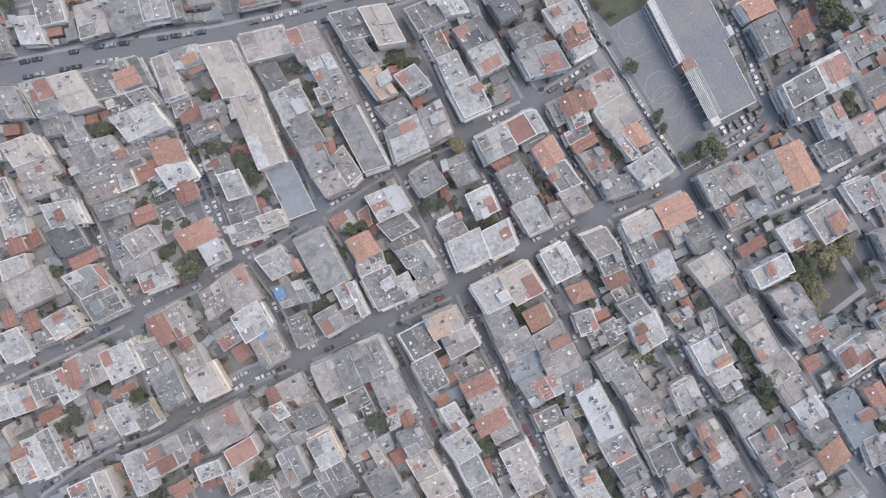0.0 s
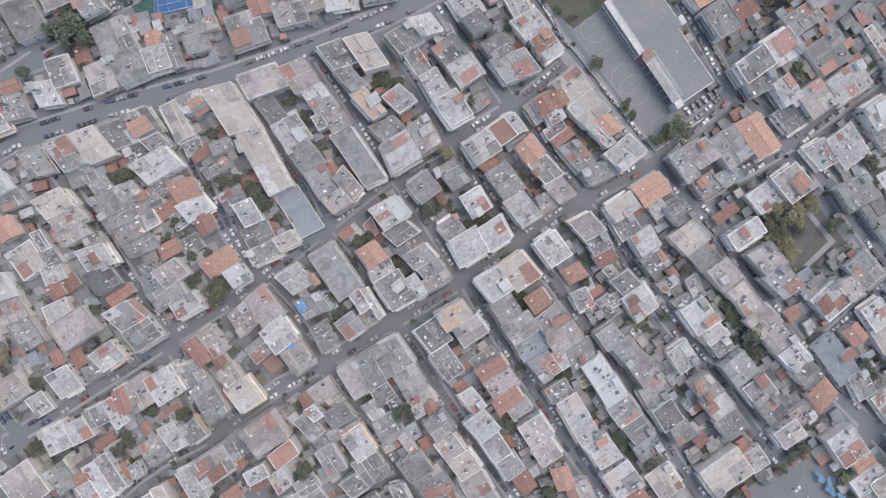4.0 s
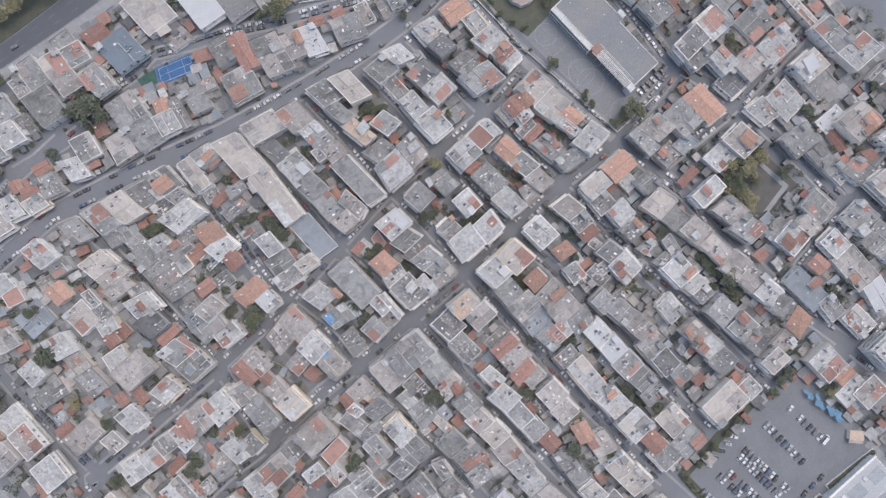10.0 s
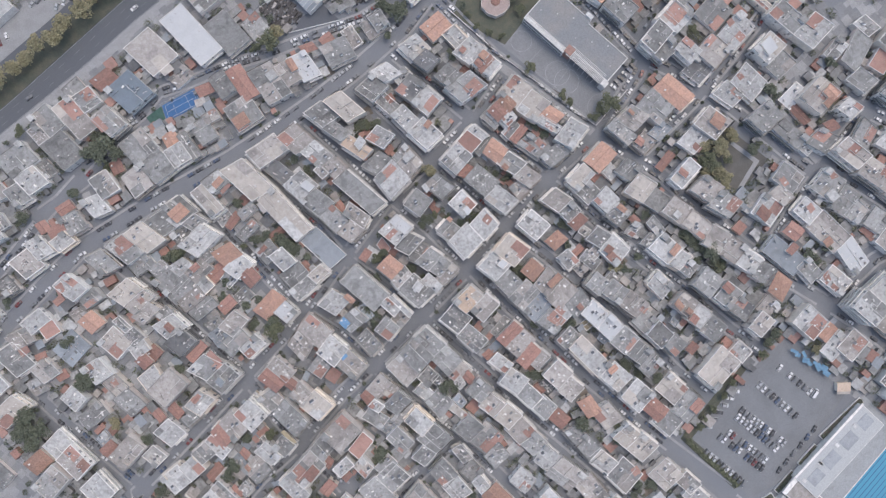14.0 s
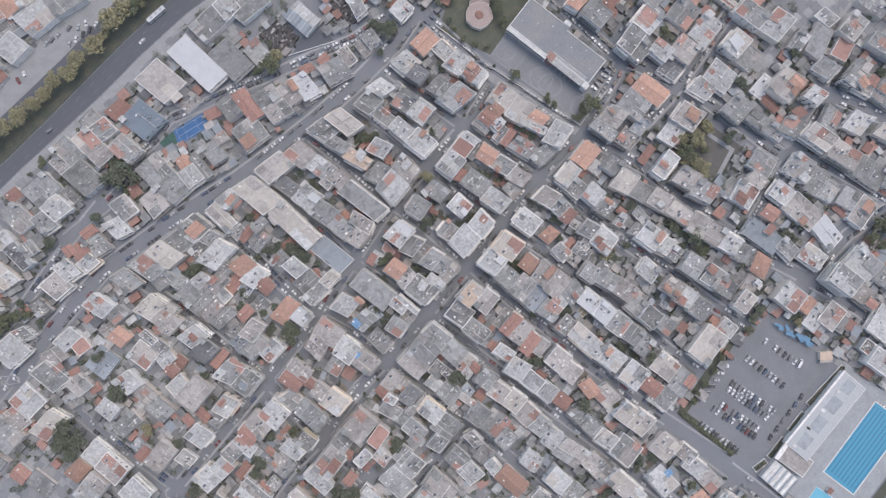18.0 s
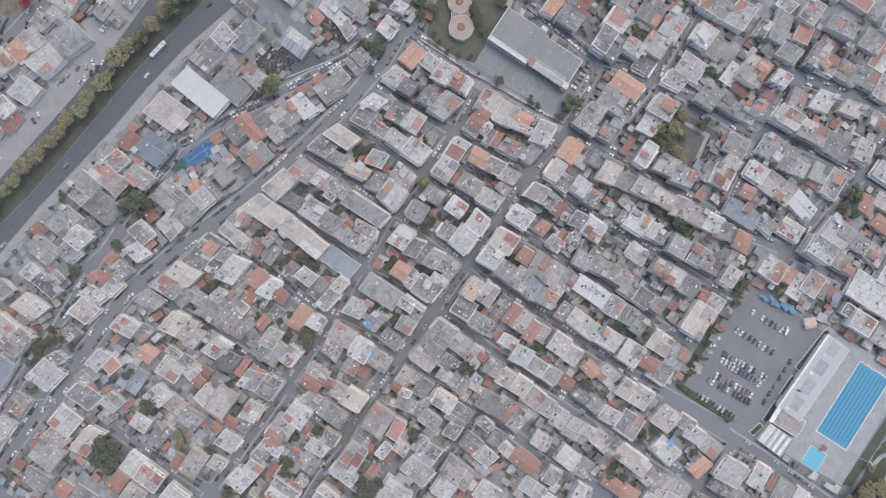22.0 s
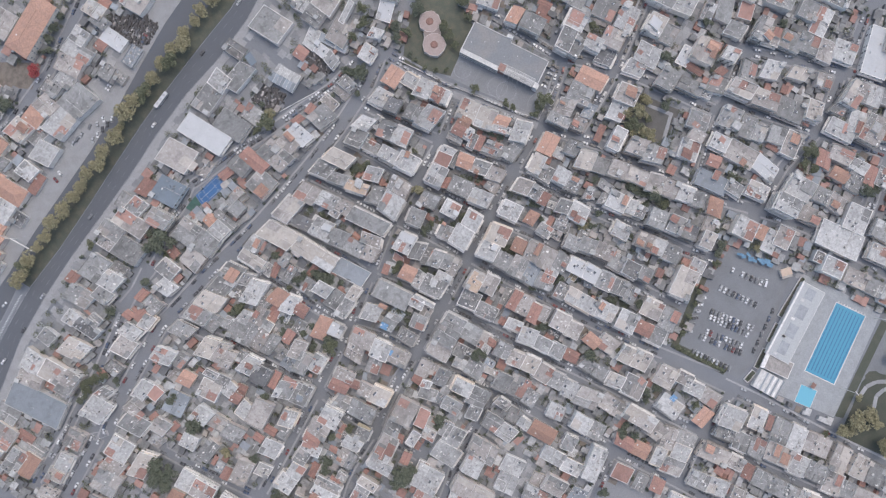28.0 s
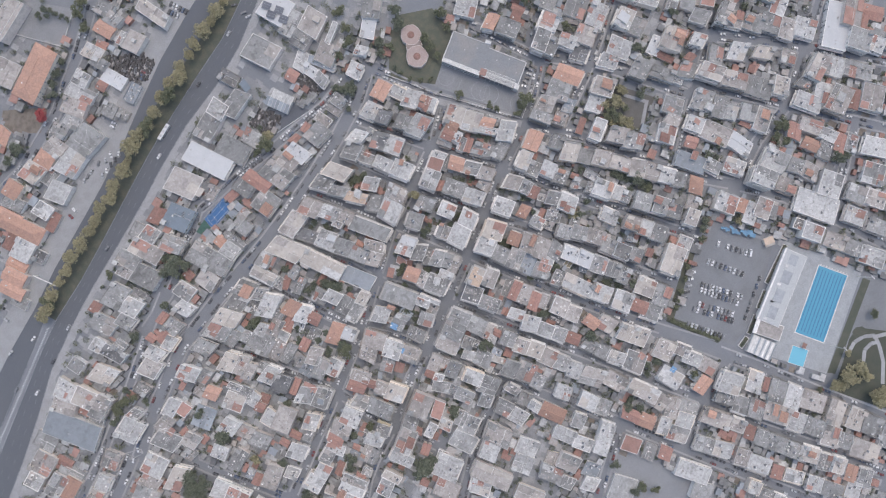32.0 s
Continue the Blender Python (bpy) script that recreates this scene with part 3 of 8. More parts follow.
def house(x, y, a, b, rot, code, lean=90):
    rng = random.Random(round(x * 131 + y * 577))
    tone, floors, flags = code[0], int(code[1]), code[2:]
    plain, tiled = "F" in flags, tone in "or"
    h = STOREY * floors + rng.uniform(-0.3, 0.1) - (rng.uniform(0.0, 0.7) if floors == 2 else 0.0)
    wi = WALL_PICK[tone][rng.randrange(4)]
    wall = WALLS[wi]
    coping = rng.choice((COPING, COPING, COPING_G, wall) if tone in "wbph" else (COPING, COPING_G, COPING_OLD, ROOF[tone], ROOF[tone]) if not tiled else (COPING, COPING_G, wall))
    x0, x1, y0, y1 = -a / 2, a / 2, -b / 2, b / 2
    m = pose(x, y, 0, 0, 0, rot)
    PLOTS.append((x, y, a / 2, b / 2 * math.sin(radians(lean)), radians(rot)))
    near = abs(x) < 75 and abs(y) < 45
    outer = (abs(x) > 166 or abs(y) > 96) and a * b < 210 and tone not in "hntu"
    low = floors == 1 and a * b < 90
    shell = leaning(Shape().box(x0, x1, y0, y1, -0.2, h), lean)
    if outer:
        body = Joined(m)
        piece("house", shell, wall, body)
    else:
        body = part("outbuilding" if low else "house", shell, wall, m=m)
    words = f"{COUNT_WORDS[floors]} {WALL_WORDS[wi]} {'outbuilding' if low else 'house'}, {TONE_WORDS[tone]}"
    tagged(body, words, "outbuilding" if low else "house", "outbuildings in the yards" if low else "houses of the quarter")
    LAST.update(body=body, h=h, wall=wall, coping=coping, words=words)
    if tiled and plain:
        piece("roof", leaning(Shape().box(x0 + 0.25, x1 - 0.25, y0 + 0.25, y1 - 0.25, h - 0.05, h + 0.06), lean), TERRACOTTA, body)
        piece("parapet", leaning(Shape().ring(x0 - 0.03, x1 + 0.03, y0 - 0.03, y1 + 0.03, h - 0.1, h + 0.35, 0.28), lean), COPING, body)
    elif tiled:
        tiled_roof(body, x0, x1, y0, y1, h, tone, "G" in flags, lean, rng)
        if min(a, b) > 6:
            piece("chimney", leaning(Shape().box(x0 * 0.5 - 0.3, x0 * 0.5 + 0.3, y1 * 0.45 - 0.3, y1 * 0.45 + 0.3, h, h + 1.7).box(x0 * 0.5 - 0.4, x0 * 0.5 + 0.4, y1 * 0.45 - 0.4, y1 * 0.45 + 0.4, h + 1.7, h + 1.82), lean), COPING, body)
    else:
        extra = Shape()
        roof_set(body, x0, x1, y0, y1, h, tone, rng, plain, coping, extra, lean)
        small = min(a, b) < 4.5
        # stair room on the roof
        if not plain and "J" not in flags and min(a, b) > 6 and rng.random() < 0.55:
            w, d = rng.uniform(2.2, 3.2), rng.uniform(2.6, 3.8)
            px, py = rng.choice((x0 + 0.3, x1 - w - 0.3)), rng.choice((y0 + 0.3, y1 - d - 0.3))
            s = Shape().box(px, px + w, py, py + d, h, h + 2.1).box(px - 0.2, px + w + 0.2, py - 0.2, py + d + 0.2, h + 2.1, h + 2.25, 2)
            s.box(px + w * 0.5 - 0.45, px + w * 0.5 + 0.45, py - 0.05 if py > 0 else py + d, py if py > 0 else py + d + 0.05, h, h + 1.95, 1)
            piece("stair_room", leaning(s, lean), (wall, PANE, rng.choice((ROOF["w"], ROOF["l"], ROOF[tone]))), body)
        # solar water heaters
        if not plain and "J" not in flags and not small:
            for _ in range(rng.choice((0, 0, 1, 1, 2))):
                hx, hy = rng.uniform(x0 + 1.6, x1 - 1.6), rng.uniform(y0 + 1.6, y1 - 1.6)
                at = pose(hx + hy * math.cos(radians(lean)), hy * math.sin(radians(lean)), h + 0.06, 0, 0, 195 - rot + rng.uniform(-10, 10))
                if outer:
                    piece("solar_heater", HEATER_SHAPE, (PANEL, TANK), body, m=at)
                else:
                    part("solar_heater", HEATER, None, body, "solar water heater with a steel tank", m=at)
        n = 70 if "J" in flags else rng.choice((4, 8)) if plain or small else rng.choice((12, 18, 26, 36))
        roof_litter(extra, x0, x1, y0, y1, h, rng, n)
        mats = (CLUTTER, COPING, COPING_G, PANE, ROOF[tone], ROOF[rng.choice(NEAR_TONES[tone])], ROOF[rng.choice(NEAR_TONES[tone])], TERRACOTTA if tone in "wlkbg" else ROOF[tone])
        if extra.f:
            piece("roof_clutter", leaning(extra, lean), mats, body, "low walls, re-laid patches, planters and air units", kind="stuff")
    sides = windows(body, a, b, m, floors, rng, lean, near) if floors > 1 else ()
    # balconies towards the street
    for k, (gap, nx, ny, half, run) in enumerate(sides[:2]):
        if gap > (5.0 if k == 0 else 3.6) or run < 4 or (tiled and floors < 3):
            continue
        reach, deep, rise = rng.choice((0.4, 0.5, 0.5)), rng.uniform(1.0, 1.4), (x * 3.7 + y * 5.3) % 0.23 - 0.1
        for fl in range(1, floors):
            z, r = fl * STOREY + rise, run * reach
            s = Shape()
            if nx:
                s.box(*sorted((nx * half, nx * (half + deep))), -r, r, z - 0.15, z).box(*sorted((nx * (half + deep - 0.12), nx * (half + deep))), -r, r, z, z + 0.85)
            else:
                s.box(-r, r, *sorted((ny * half, ny * (half + deep))), z - 0.15, z).box(-r, r, *sorted((ny * (half + deep - 0.12), ny * (half + deep))), z, z + 0.85)
            piece("balcony", leaning(s, lean), coping, body)
    # tiled lean-to or paved terrace named by the code
    if not tiled:
        for i, c in enumerate(c for c in flags if c in "or"):
            w, d = a * 0.45, b * 0.5
            ox, oy = (a * 0.22 if i == 0 else -a * 0.22), b * rng.choice((-0.2, 0.2))
            ox, oy = ox + oy * math.cos(radians(lean)), oy * math.sin(radians(lean))
            q = m @ Vector((ox, oy, 0))
            deck(q.x, q.y, w, d, rot, c + rng.choice("01"), lean)
    return body


def deck(x, y, a, b, rot, code, lean=90):
    """A room, tiled roof or paved terrace on the house named last."""
    body, h, wall, coping = LAST["body"], LAST["h"], LAST["wall"], LAST["coping"]
    rng = random.Random(round(x * 97 + y * 311))
    m = body.matrix_basis.inverted() @ pose(x, y, 0, 0, 0, rot)
    tone, tall = code[0], code[1] == "1"
    x0, x1, y0, y1 = -a / 2, a / 2, -b / 2, b / 2
    z = h + (2.15 if tall else 0.0)
    if tone in "or" and not tall:
        piece("terrace_floor", leaning(Shape().box(x0, x1, y0, y1, h + 0.04, h + 0.12 + rng.uniform(0, 0.01)), lean), TERRACOTTA, body, "red-brown tiled terrace floor", m=m)
        words = ", red-brown terrace"
    elif tone in "or":
        room = piece("tiled_room", leaning(Shape().box(x0 + 0.2, x1 - 0.2, y0 + 0.2, y1 - 0.2, h - 0.02, z), lean), wall, body, m=m)
        tiled_roof(room, x0 + 0.2, x1 - 0.2, y0 + 0.2, y1 - 0.2, z, tone, False, lean, rng, "tiled_roof")
        words = ", small tiled roof"
    elif tall:
        room = piece("roof_room", leaning(Shape().box(x0, x1, y0, y1, h - 0.02, z), lean), wall, body, m=m)
        piece("room_roof", leaning(Shape().box(x0 + 0.15, x1 - 0.15, y0 + 0.15, y1 - 0.15, z, z + 0.06), lean), ROOF[tone], room)
        piece("room_parapet", leaning(Shape().ring(x0 - 0.03, x1 + 0.03, y0 - 0.03, y1 + 0.03, z - 0.1, z + 0.18, 0.18), lean), coping, room)
        words = ", roof room"
    else:
        piece("roof_sheet", leaning(Shape().box(x0, x1, y0, y1, h + 0.03, h + 0.13 + rng.uniform(0, 0.01)), lean), ROOF[tone], body, m=m)
        words = ""
    if words and words not in body["label"] and len((body["label"] + words).split()) < 13:
        tagged(body, body["label"] + words)


# house plan begins
house(-152.0, 57.0, 11.0, 15.6, 15, "l3", 106)
deck(-153.0, 61.3, 4.9, 4.1, 21, "r0", 87)
deck(-155.2, 57.8, 2.9, 4.8, 13, "r0", 95)
house(-141.0, 59.3, 11.7, 16.1, 15, "b3", 109)
house(-130.3, 63.3, 12.3, 12.8, 13, "l2", 108)
house(-119.5, 66.8, 11.6, 13.2, 14, "l2", 104)
deck(-120.2, 65.0, 9.1, 7.3, 21, "o1", 95)
house(-114.7, 57.3, 9.0, 9.2, 22, "l2", 107)
house(-123.9, 54.5, 10.7, 8.8, 22, "g1", 87)
house(-115.1, 47.6, 16.3, 11.8, 24, "w3", 104)
house(-148.2, 47.3, 11.7, 7.7, 14, "l2", 97)
house(-166.9, 55.5, 10.1, 13.6, 8, "l2", 110)
house(-140.3, 41.9, 9.0, 7.2, 16, "l2", 103)
house(-139.0, 34.3, 11.2, 10.7, 23, "l2", 98)
house(-129.8, 38.7, 10.2, 8.1, 14, "w2", 111)
house(-134.1, 28.5, 15.3, 9.8, 25, "l2", 92)
house(-130.5, 21.0, 13.7, 7.6, 18, "k2", 90)
deck(-127.1, 21.9, 2.9, 3.5, 23, "r0", 85)
house(-121.9, 33.5, 12.0, 8.5, 21, "k2", 97)
deck(-122.4, 35.6, 4.7, 3.5, 22, "r1", 90)
house(-122.1, 25.3, 8.5, 7.7, 22, "w2", 89)
house(-115.7, 38.6, 9.2, 7.4, 15, "g2", 99)
house(-105.1, 36.5, 11.4, 9.3, 11, "o2", 103)
house(-113.4, 29.7, 11.9, 6.9, 24, "r1", 93)
house(-101.9, 28.2, 12.2, 9.5, 23, "w2", 101)
house(-109.7, 23.9, 6.5, 7.5, 28, "t1", 84)
house(-98.2, 20.8, 7.9, 8.3, 24, "r2", 88)
house(-126.7, 14.7, 14.1, 7.5, 16, "l2", 102)
house(-114.6, 11.9, 8.8, 6.1, 23, "r2", 88)
house(-125.0, 5.4, 8.9, 5.5, 16, "g1", 100)
house(-105.8, 12.9, 9.1, 7.4, 22, "g1", 92)
house(-124.4, -1.5, 10.0, 9.2, 24, "t1", 84)
house(-114.1, 1.4, 12.1, 9.4, 27, "k3", 99)
house(-116.7, -7.4, 14.0, 8.7, 25, "l3", 87)
house(-109.3, -12.8, 11.9, 8.1, 22, "w3", 93)
house(-94.0, 3.8, 15.0, 9.1, 27, "o2G", 97)
house(-87.5, -2.7, 8.8, 9.1, 25, "h2", 95)
house(-159.7, 36.5, 13.5, 10.6, 20, "b3", 104)
house(-155.0, 29.3, 13.3, 7.5, 23, "k3", 103)
deck(-153.9, 29.8, 3.0, 3.3, 21, "r0", 92)
house(-153.9, 22.8, 11.8, 7.5, 22, "k3", 106)
house(-168.5, 21.8, 4.9, 9.5, 16, "l2", 101)
house(-145.8, 18.5, 7.9, 7.3, 22, "l2", 99)
house(-144.9, 11.9, 12.5, 10.3, 11, "w3", 106)
deck(-144.6, 11.4, 3.6, 4.8, 25, "r1", 91)
house(-165.6, 13.7, 8.0, 8.6, 24, "l2", 93)
house(-165.0, 7.4, 9.5, 8.5, 16, "w2", 90)
house(-143.0, 2.3, 11.5, 11.1, 24, "d3", 97)
house(-159.6, 2.2, 6.5, 6.7, 29, "r1", 89)
house(-165.1, -0.2, 6.3, 6.7, 22, "r2", 95)
house(-137.8, -5.2, 11.4, 4.9, 28, "r2", 89)
house(-157.8, -17.1, 17.1, 13.0, 26, "k3", 92)
house(-164.7, -9.1, 11.2, 8.4, 19, "w2", 87)
house(-135.6, -14.3, 12.0, 11.7, 24, "l3", 108)
deck(-129.4, -11.4, 3.2, 8.5, 28, "r0", 87)
house(-129.1, -23.0, 13.7, 10.7, 26, "g3", 95)
deck(-130.6, -23.9, 3.7, 4.5, 36, "t1", 83)
house(-159.9, -30.2, 5.2, 7.9, 27, "r1", 86)
house(-144.6, -30.3, 11.6, 9.8, 29, "w3", 98)
deck(-144.8, -27.4, 5.2, 3.3, 25, "r1", 88)
house(-152.5, -35.9, 9.1, 5.6, 19, "l2", 93)
house(-166.0, -39.4, 10.9, 12.2, 23, "w2", 98)
house(-169.0, -29.3, 4.9, 6.5, 19, "r1", 87)
house(-103.8, 65.4, 7.7, 17.2, 19, "b3", 92)
house(-96.3, 72.8, 11.4, 9.1, 16, "l3", 101)
deck(-94.9, 71.7, 6.0, 3.6, 26, "o1", 89)
deck(-92.7, 67.9, 6.3, 2.2, 25, "r0", 94)
house(-80.9, 67.8, 13.4, 22.6, 9, "b3", 107)
house(-69.5, 44.5, 10.6, 29.7, 20, "b3", 92)
deck(-77.6, 52.3, 5.3, 6.1, 17, "k0", 87)
house(-96.7, 51.9, 9.6, 4.6, 29, "r1", 92)
house(-100.2, 54.7, 8.1, 6.0, 24, "l1", 83)
house(-86.3, 59.6, 6.1, 5.9, 23, "r1", 89)
house(-87.2, 53.5, 10.2, 5.6, 21, "l2", 85)
house(-90.5, 44.0, 11.7, 5.7, 24, "l2", 92)
house(-84.8, 29.8, 10.1, 9.6, 25, "l2", 86)
deck(-86.8, 31.6, 5.6, 2.6, 26, "r1", 89)
house(-77.2, 37.5, 9.9, 4.4, 18, "r1", 104)
house(-78.6, 23.3, 8.8, 11.1, 16, "w3", 98)
house(-76.2, 13.6, 12.3, 9.6, 16, "l2", 95)
house(-57.9, 21.7, 11.5, 22.0, 20, "t1F", 96)
deck(-63.6, 18.0, 4.3, 3.2, 28, "d0", 96)
house(-64.7, 9.7, 9.3, 6.8, 20, "b2", 99)
house(-74.6, 5.6, 12.8, 7.4, 17, "l2", 98)
house(-66.0, 78.1, 17.8, 11.3, 13, "k3", 99)
house(-64.4, 67.0, 7.9, 15.8, 16, "d2", 105)
deck(-64.8, 75.2, 3.5, 4.2, 19, "w1", 93)
house(-50.4, 78.7, 12.1, 13.9, 17, "k3", 101)
house(-42.7, 67.4, 10.1, 13.4, 19, "l3", 99)
deck(-45.6, 65.7, 3.1, 3.4, 25, "r0", 92)
house(-56.2, 55.4, 12.5, 12.7, 21, "w3", 98)
deck(-52.8, 53.6, 4.3, 6.0, 24, "h1", 99)
house(-36.8, 57.7, 8.8, 9.7, 22, "k3", 93)
house(-43.9, 58.2, 4.7, 6.8, 19, "k3", 95)
house(-29.5, 41.5, 10.0, 26.7, 18, "l3F", 100)
house(-51.4, 44.3, 11.2, 12.6, 19, "l3", 103)
house(-46.5, 33.1, 9.9, 12.7, 23, "l3", 92)
house(-40.2, 24.2, 11.3, 9.4, 23, "k3", 101)
house(-35.0, 30.7, 7.5, 13.4, 43, "k3", 81)
house(-42.0, 38.4, 4.6, 5.2, 21, "r1", 81)
house(-33.6, 37.5, 3.8, 5.4, 19, "r1", 89)
house(-32.7, 85.7, 11.2, 12.6, 14, "g3", 108)
house(-28.7, 74.9, 7.3, 12.4, 20, "g3", 104)
house(-20.6, 84.7, 10.9, 16.5, 9, "b4", 109)
house(-22.3, 63.6, 7.4, 14.9, 26, "p3", 100)
deck(-19.9, 64.5, 5.5, 4.5, 34, "w1", 79)
house(-9.0, 64.1, 9.6, 10.8, 29, "l3", 101)
house(-14.3, 68.5, 3.1, 3.6, 23, "r1", 77)
house(-15.1, 52.4, 12.5, 9.8, 19, "l2", 111)
deck(-20.3, 57.0, 2.5, 2.6, 27, "r1", 83)
house(-10.9, 41.9, 14.4, 14.1, 25, "w3", 82)
deck(-12.3, 45.5, 9.7, 4.1, 25, "r0", 97)
house(-0.3, 47.8, 10.3, 14.0, 26, "k3", 86)
deck(0.8, 49.1, 5.9, 3.9, 22, "w1", 85)
house(-7.2, 57.5, 4.6, 3.8, 31, "r1", 78)
house(-3.8, 89.2, 12.1, 10.9, 23, "g3", 99)
house(0.9, 79.0, 7.3, 12.5, 31, "g2", 87)
house(3.1, 81.5, 3.8, 4.2, 19, "r2", 88)
house(5.6, 94.0, 10.6, 10.0, 8, "w3", 113)
house(12.8, 90.1, 8.6, 6.2, 24, "w2", 88)
house(14.8, 82.1, 12.0, 10.8, 28, "l3", 96)
deck(15.1, 80.8, 5.7, 5.2, 28, "d0", 96)
house(20.1, 73.0, 12.0, 11.1, 28, "w3", 92)
deck(21.7, 70.7, 7.9, 4.9, 34, "r0", 83)
house(6.6, 68.4, 9.1, 12.4, 22, "w3", 93)
house(13.3, 57.5, 11.6, 13.7, 24, "w3", 94)
deck(16.1, 61.0, 4.3, 3.0, 31, "o1", 90)
house(27.5, 92.5, 9.6, 9.3, 22, "d3", 100)
house(35.1, 81.4, 10.4, 9.7, 23, "g3", 98)
house(41.8, 72.6, 16.3, 12.3, 14, "l3", 106)
deck(45.1, 70.9, 8.6, 6.7, 23, "r0", 91)
house(50.0, 89.2, 12.3, 11.0, 23, "w3", 101)
deck(46.7, 90.3, 3.3, 3.0, 32, "r1", 89)
house(55.9, 79.9, 9.7, 11.6, 30, "w3", 91)
deck(51.9, 81.0, 3.7, 4.2, 28, "r1", 83)
deck(55.8, 84.1, 4.4, 4.0, 27, "o1", 93)
deck(55.5, 79.7, 10.3, 3.9, 26, "r0", 81)
house(45.1, 81.4, 4.6, 5.1, 25, "r1", 81)
house(64.9, 61.0, 14.0, 12.3, 30, "b3", 93)
house(70.7, 50.5, 13.7, 12.4, 31, "b3", 93)
house(52.4, 54.6, 7.2, 7.9, 25, "r3", 89)
house(58.4, 57.0, 6.4, 8.7, 29, "o3", 89)
house(56.6, 49.6, 7.1, 6.2, 25, "w3", 87)
house(48.2, 52.1, 5.1, 9.6, 29, "l2", 88)
house(55.9, 44.0, 9.7, 5.1, 29, "l2", 86)
house(58.8, 40.4, 10.0, 4.7, 30, "r2", 92)
house(64.5, 31.4, 9.1, 14.7, 20, "l2", 104)
deck(67.8, 31.5, 3.8, 5.6, 28, "r0", 86)
house(72.8, 23.4, 13.5, 8.4, 18, "l2", 100)
house(78.2, 42.8, 7.1, 9.5, 25, "o3", 102)
house(75.1, 38.6, 4.9, 12.3, 24, "w3", 105)
deck(74.4, 37.5, 2.1, 5.2, 32, "r0", 80)
house(84.1, 30.3, 14.1, 10.8, 32, "w3", 98)
house(23.8, 39.5, 13.5, 11.2, 27, "w3", 89)
house(33.0, 45.2, 9.0, 10.0, 28, "r3F", 96)
house(38.8, 48.1, 4.8, 9.9, 16, "w3", 105)
house(43.8, 35.9, 9.2, 10.3, 36, "o3", 86)
house(38.9, 40.6, 10.1, 4.2, 27, "l2", 88)
house(26.1, 32.1, 7.6, 4.9, 25, "r2", 110)
house(31.9, 24.1, 11.2, 15.4, 28, "g3J", 92)
house(49.5, 27.0, 9.2, 11.6, 23, "l3", 103)
deck(45.4, 26.2, 2.9, 3.3, 27, "o1", 87)
house(37.7, 11.4, 10.2, 13.5, 24, "w3", 98)
house(54.5, 17.7, 9.0, 10.8, 23, "k3", 101)
house(48.5, 13.2, 7.6, 8.6, 21, "k2", 89)
house(-3.0, 25.5, 11.1, 10.8, 31, "g3", 92)
house(10.2, 29.3, 9.6, 12.3, 22, "l3", 100)
deck(3.4, 30.8, 2.8, 4.5, 23, "w1", 81)
house(18.1, 16.5, 9.8, 11.2, 25, "w3", 90)
deck(19.2, 12.4, 3.0, 3.9, 30, "h1", 79)
deck(21.8, 14.1, 3.5, 3.5, 18, "r0", 90)
house(6.8, 6.8, 9.1, 9.3, 27, "l2", 96)
deck(9.2, 11.5, 2.2, 2.7, 24, "o1", 90)
house(4.1, 20.1, 4.0, 5.6, 28, "r1", 76)
house(13.2, -1.8, 13.8, 12.8, 25, "w3F", 87)
house(24.7, 2.4, 11.7, 11.6, 27, "w3F", 84)
deck(27.2, 4.4, 4.2, 4.4, 32, "r0", 85)
house(-18.5, 16.2, 13.3, 11.4, 23, "w4", 97)
deck(-15.5, 18.0, 5.3, 9.5, 24, "h0", 96)
house(-15.1, 7.3, 11.4, 8.8, 27, "l3", 105)
house(-12.0, 0.6, 11.6, 6.9, 30, "l2", 102)
house(-28.1, 10.8, 5.2, 7.7, 36, "r1F", 71)
house(-28.3, -0.5, 9.4, 9.8, 25, "o3", 95)
house(-25.1, -7.6, 11.0, 6.3, 25, "k3", 83)
house(-20.2, -16.7, 12.5, 15.2, 23, "g3J", 95)
deck(-18.6, -15.0, 4.7, 4.3, 34, "w1", 87)
house(-11.5, -16.1, 6.2, 10.1, 27, "w3", 89)
house(-8.3, -3.9, 11.5, 8.5, 23, "l3", 103)
house(-4.0, -9.7, 10.2, 6.8, 29, "l3", 96)
house(-2.7, -14.7, 13.4, 5.7, 22, "k3", 93)
deck(1.1, -12.5, 3.6, 3.6, 25, "b1", 90)
house(-62.0, -7.2, 11.2, 11.2, 25, "w3", 104)
deck(-53.6, -8.1, 3.0, 5.7, 21, "o1", 98)
house(-44.7, -6.0, 11.9, 23.7, 27, "l3F", 91)
house(-56.2, -19.1, 11.6, 9.5, 17, "l3", 103)
deck(-60.6, -18.9, 4.1, 4.9, 32, "u0", 84)
house(-49.3, -17.8, 5.9, 8.9, 16, "t2", 90)
house(-35.6, -19.7, 5.5, 9.7, 30, "w3", 88)
house(-30.8, -21.2, 2.6, 14.8, 21, "w3", 94)
house(-33.4, -27.6, 7.9, 7.3, 25, "k1", 88)
house(-41.6, -29.8, 9.5, 9.8, 30, "l2", 92)
house(-52.9, -33.1, 8.1, 12.4, 25, "l2", 87)
house(-76.6, -17.4, 11.4, 15.3, 32, "k3", 89)
house(-85.9, -21.5, 9.6, 11.6, 35, "k3", 79)
house(-71.7, -30.0, 12.1, 12.1, 32, "w3", 88)
house(-81.2, -35.5, 10.5, 8.8, 34, "l2", 89)
house(-65.3, -40.1, 10.2, 12.4, 28, "k3", 90)
deck(-67.5, -34.4, 3.7, 3.6, 21, "u0", 94)
house(-106.1, -32.8, 7.9, 12.2, 27, "r3", 94)
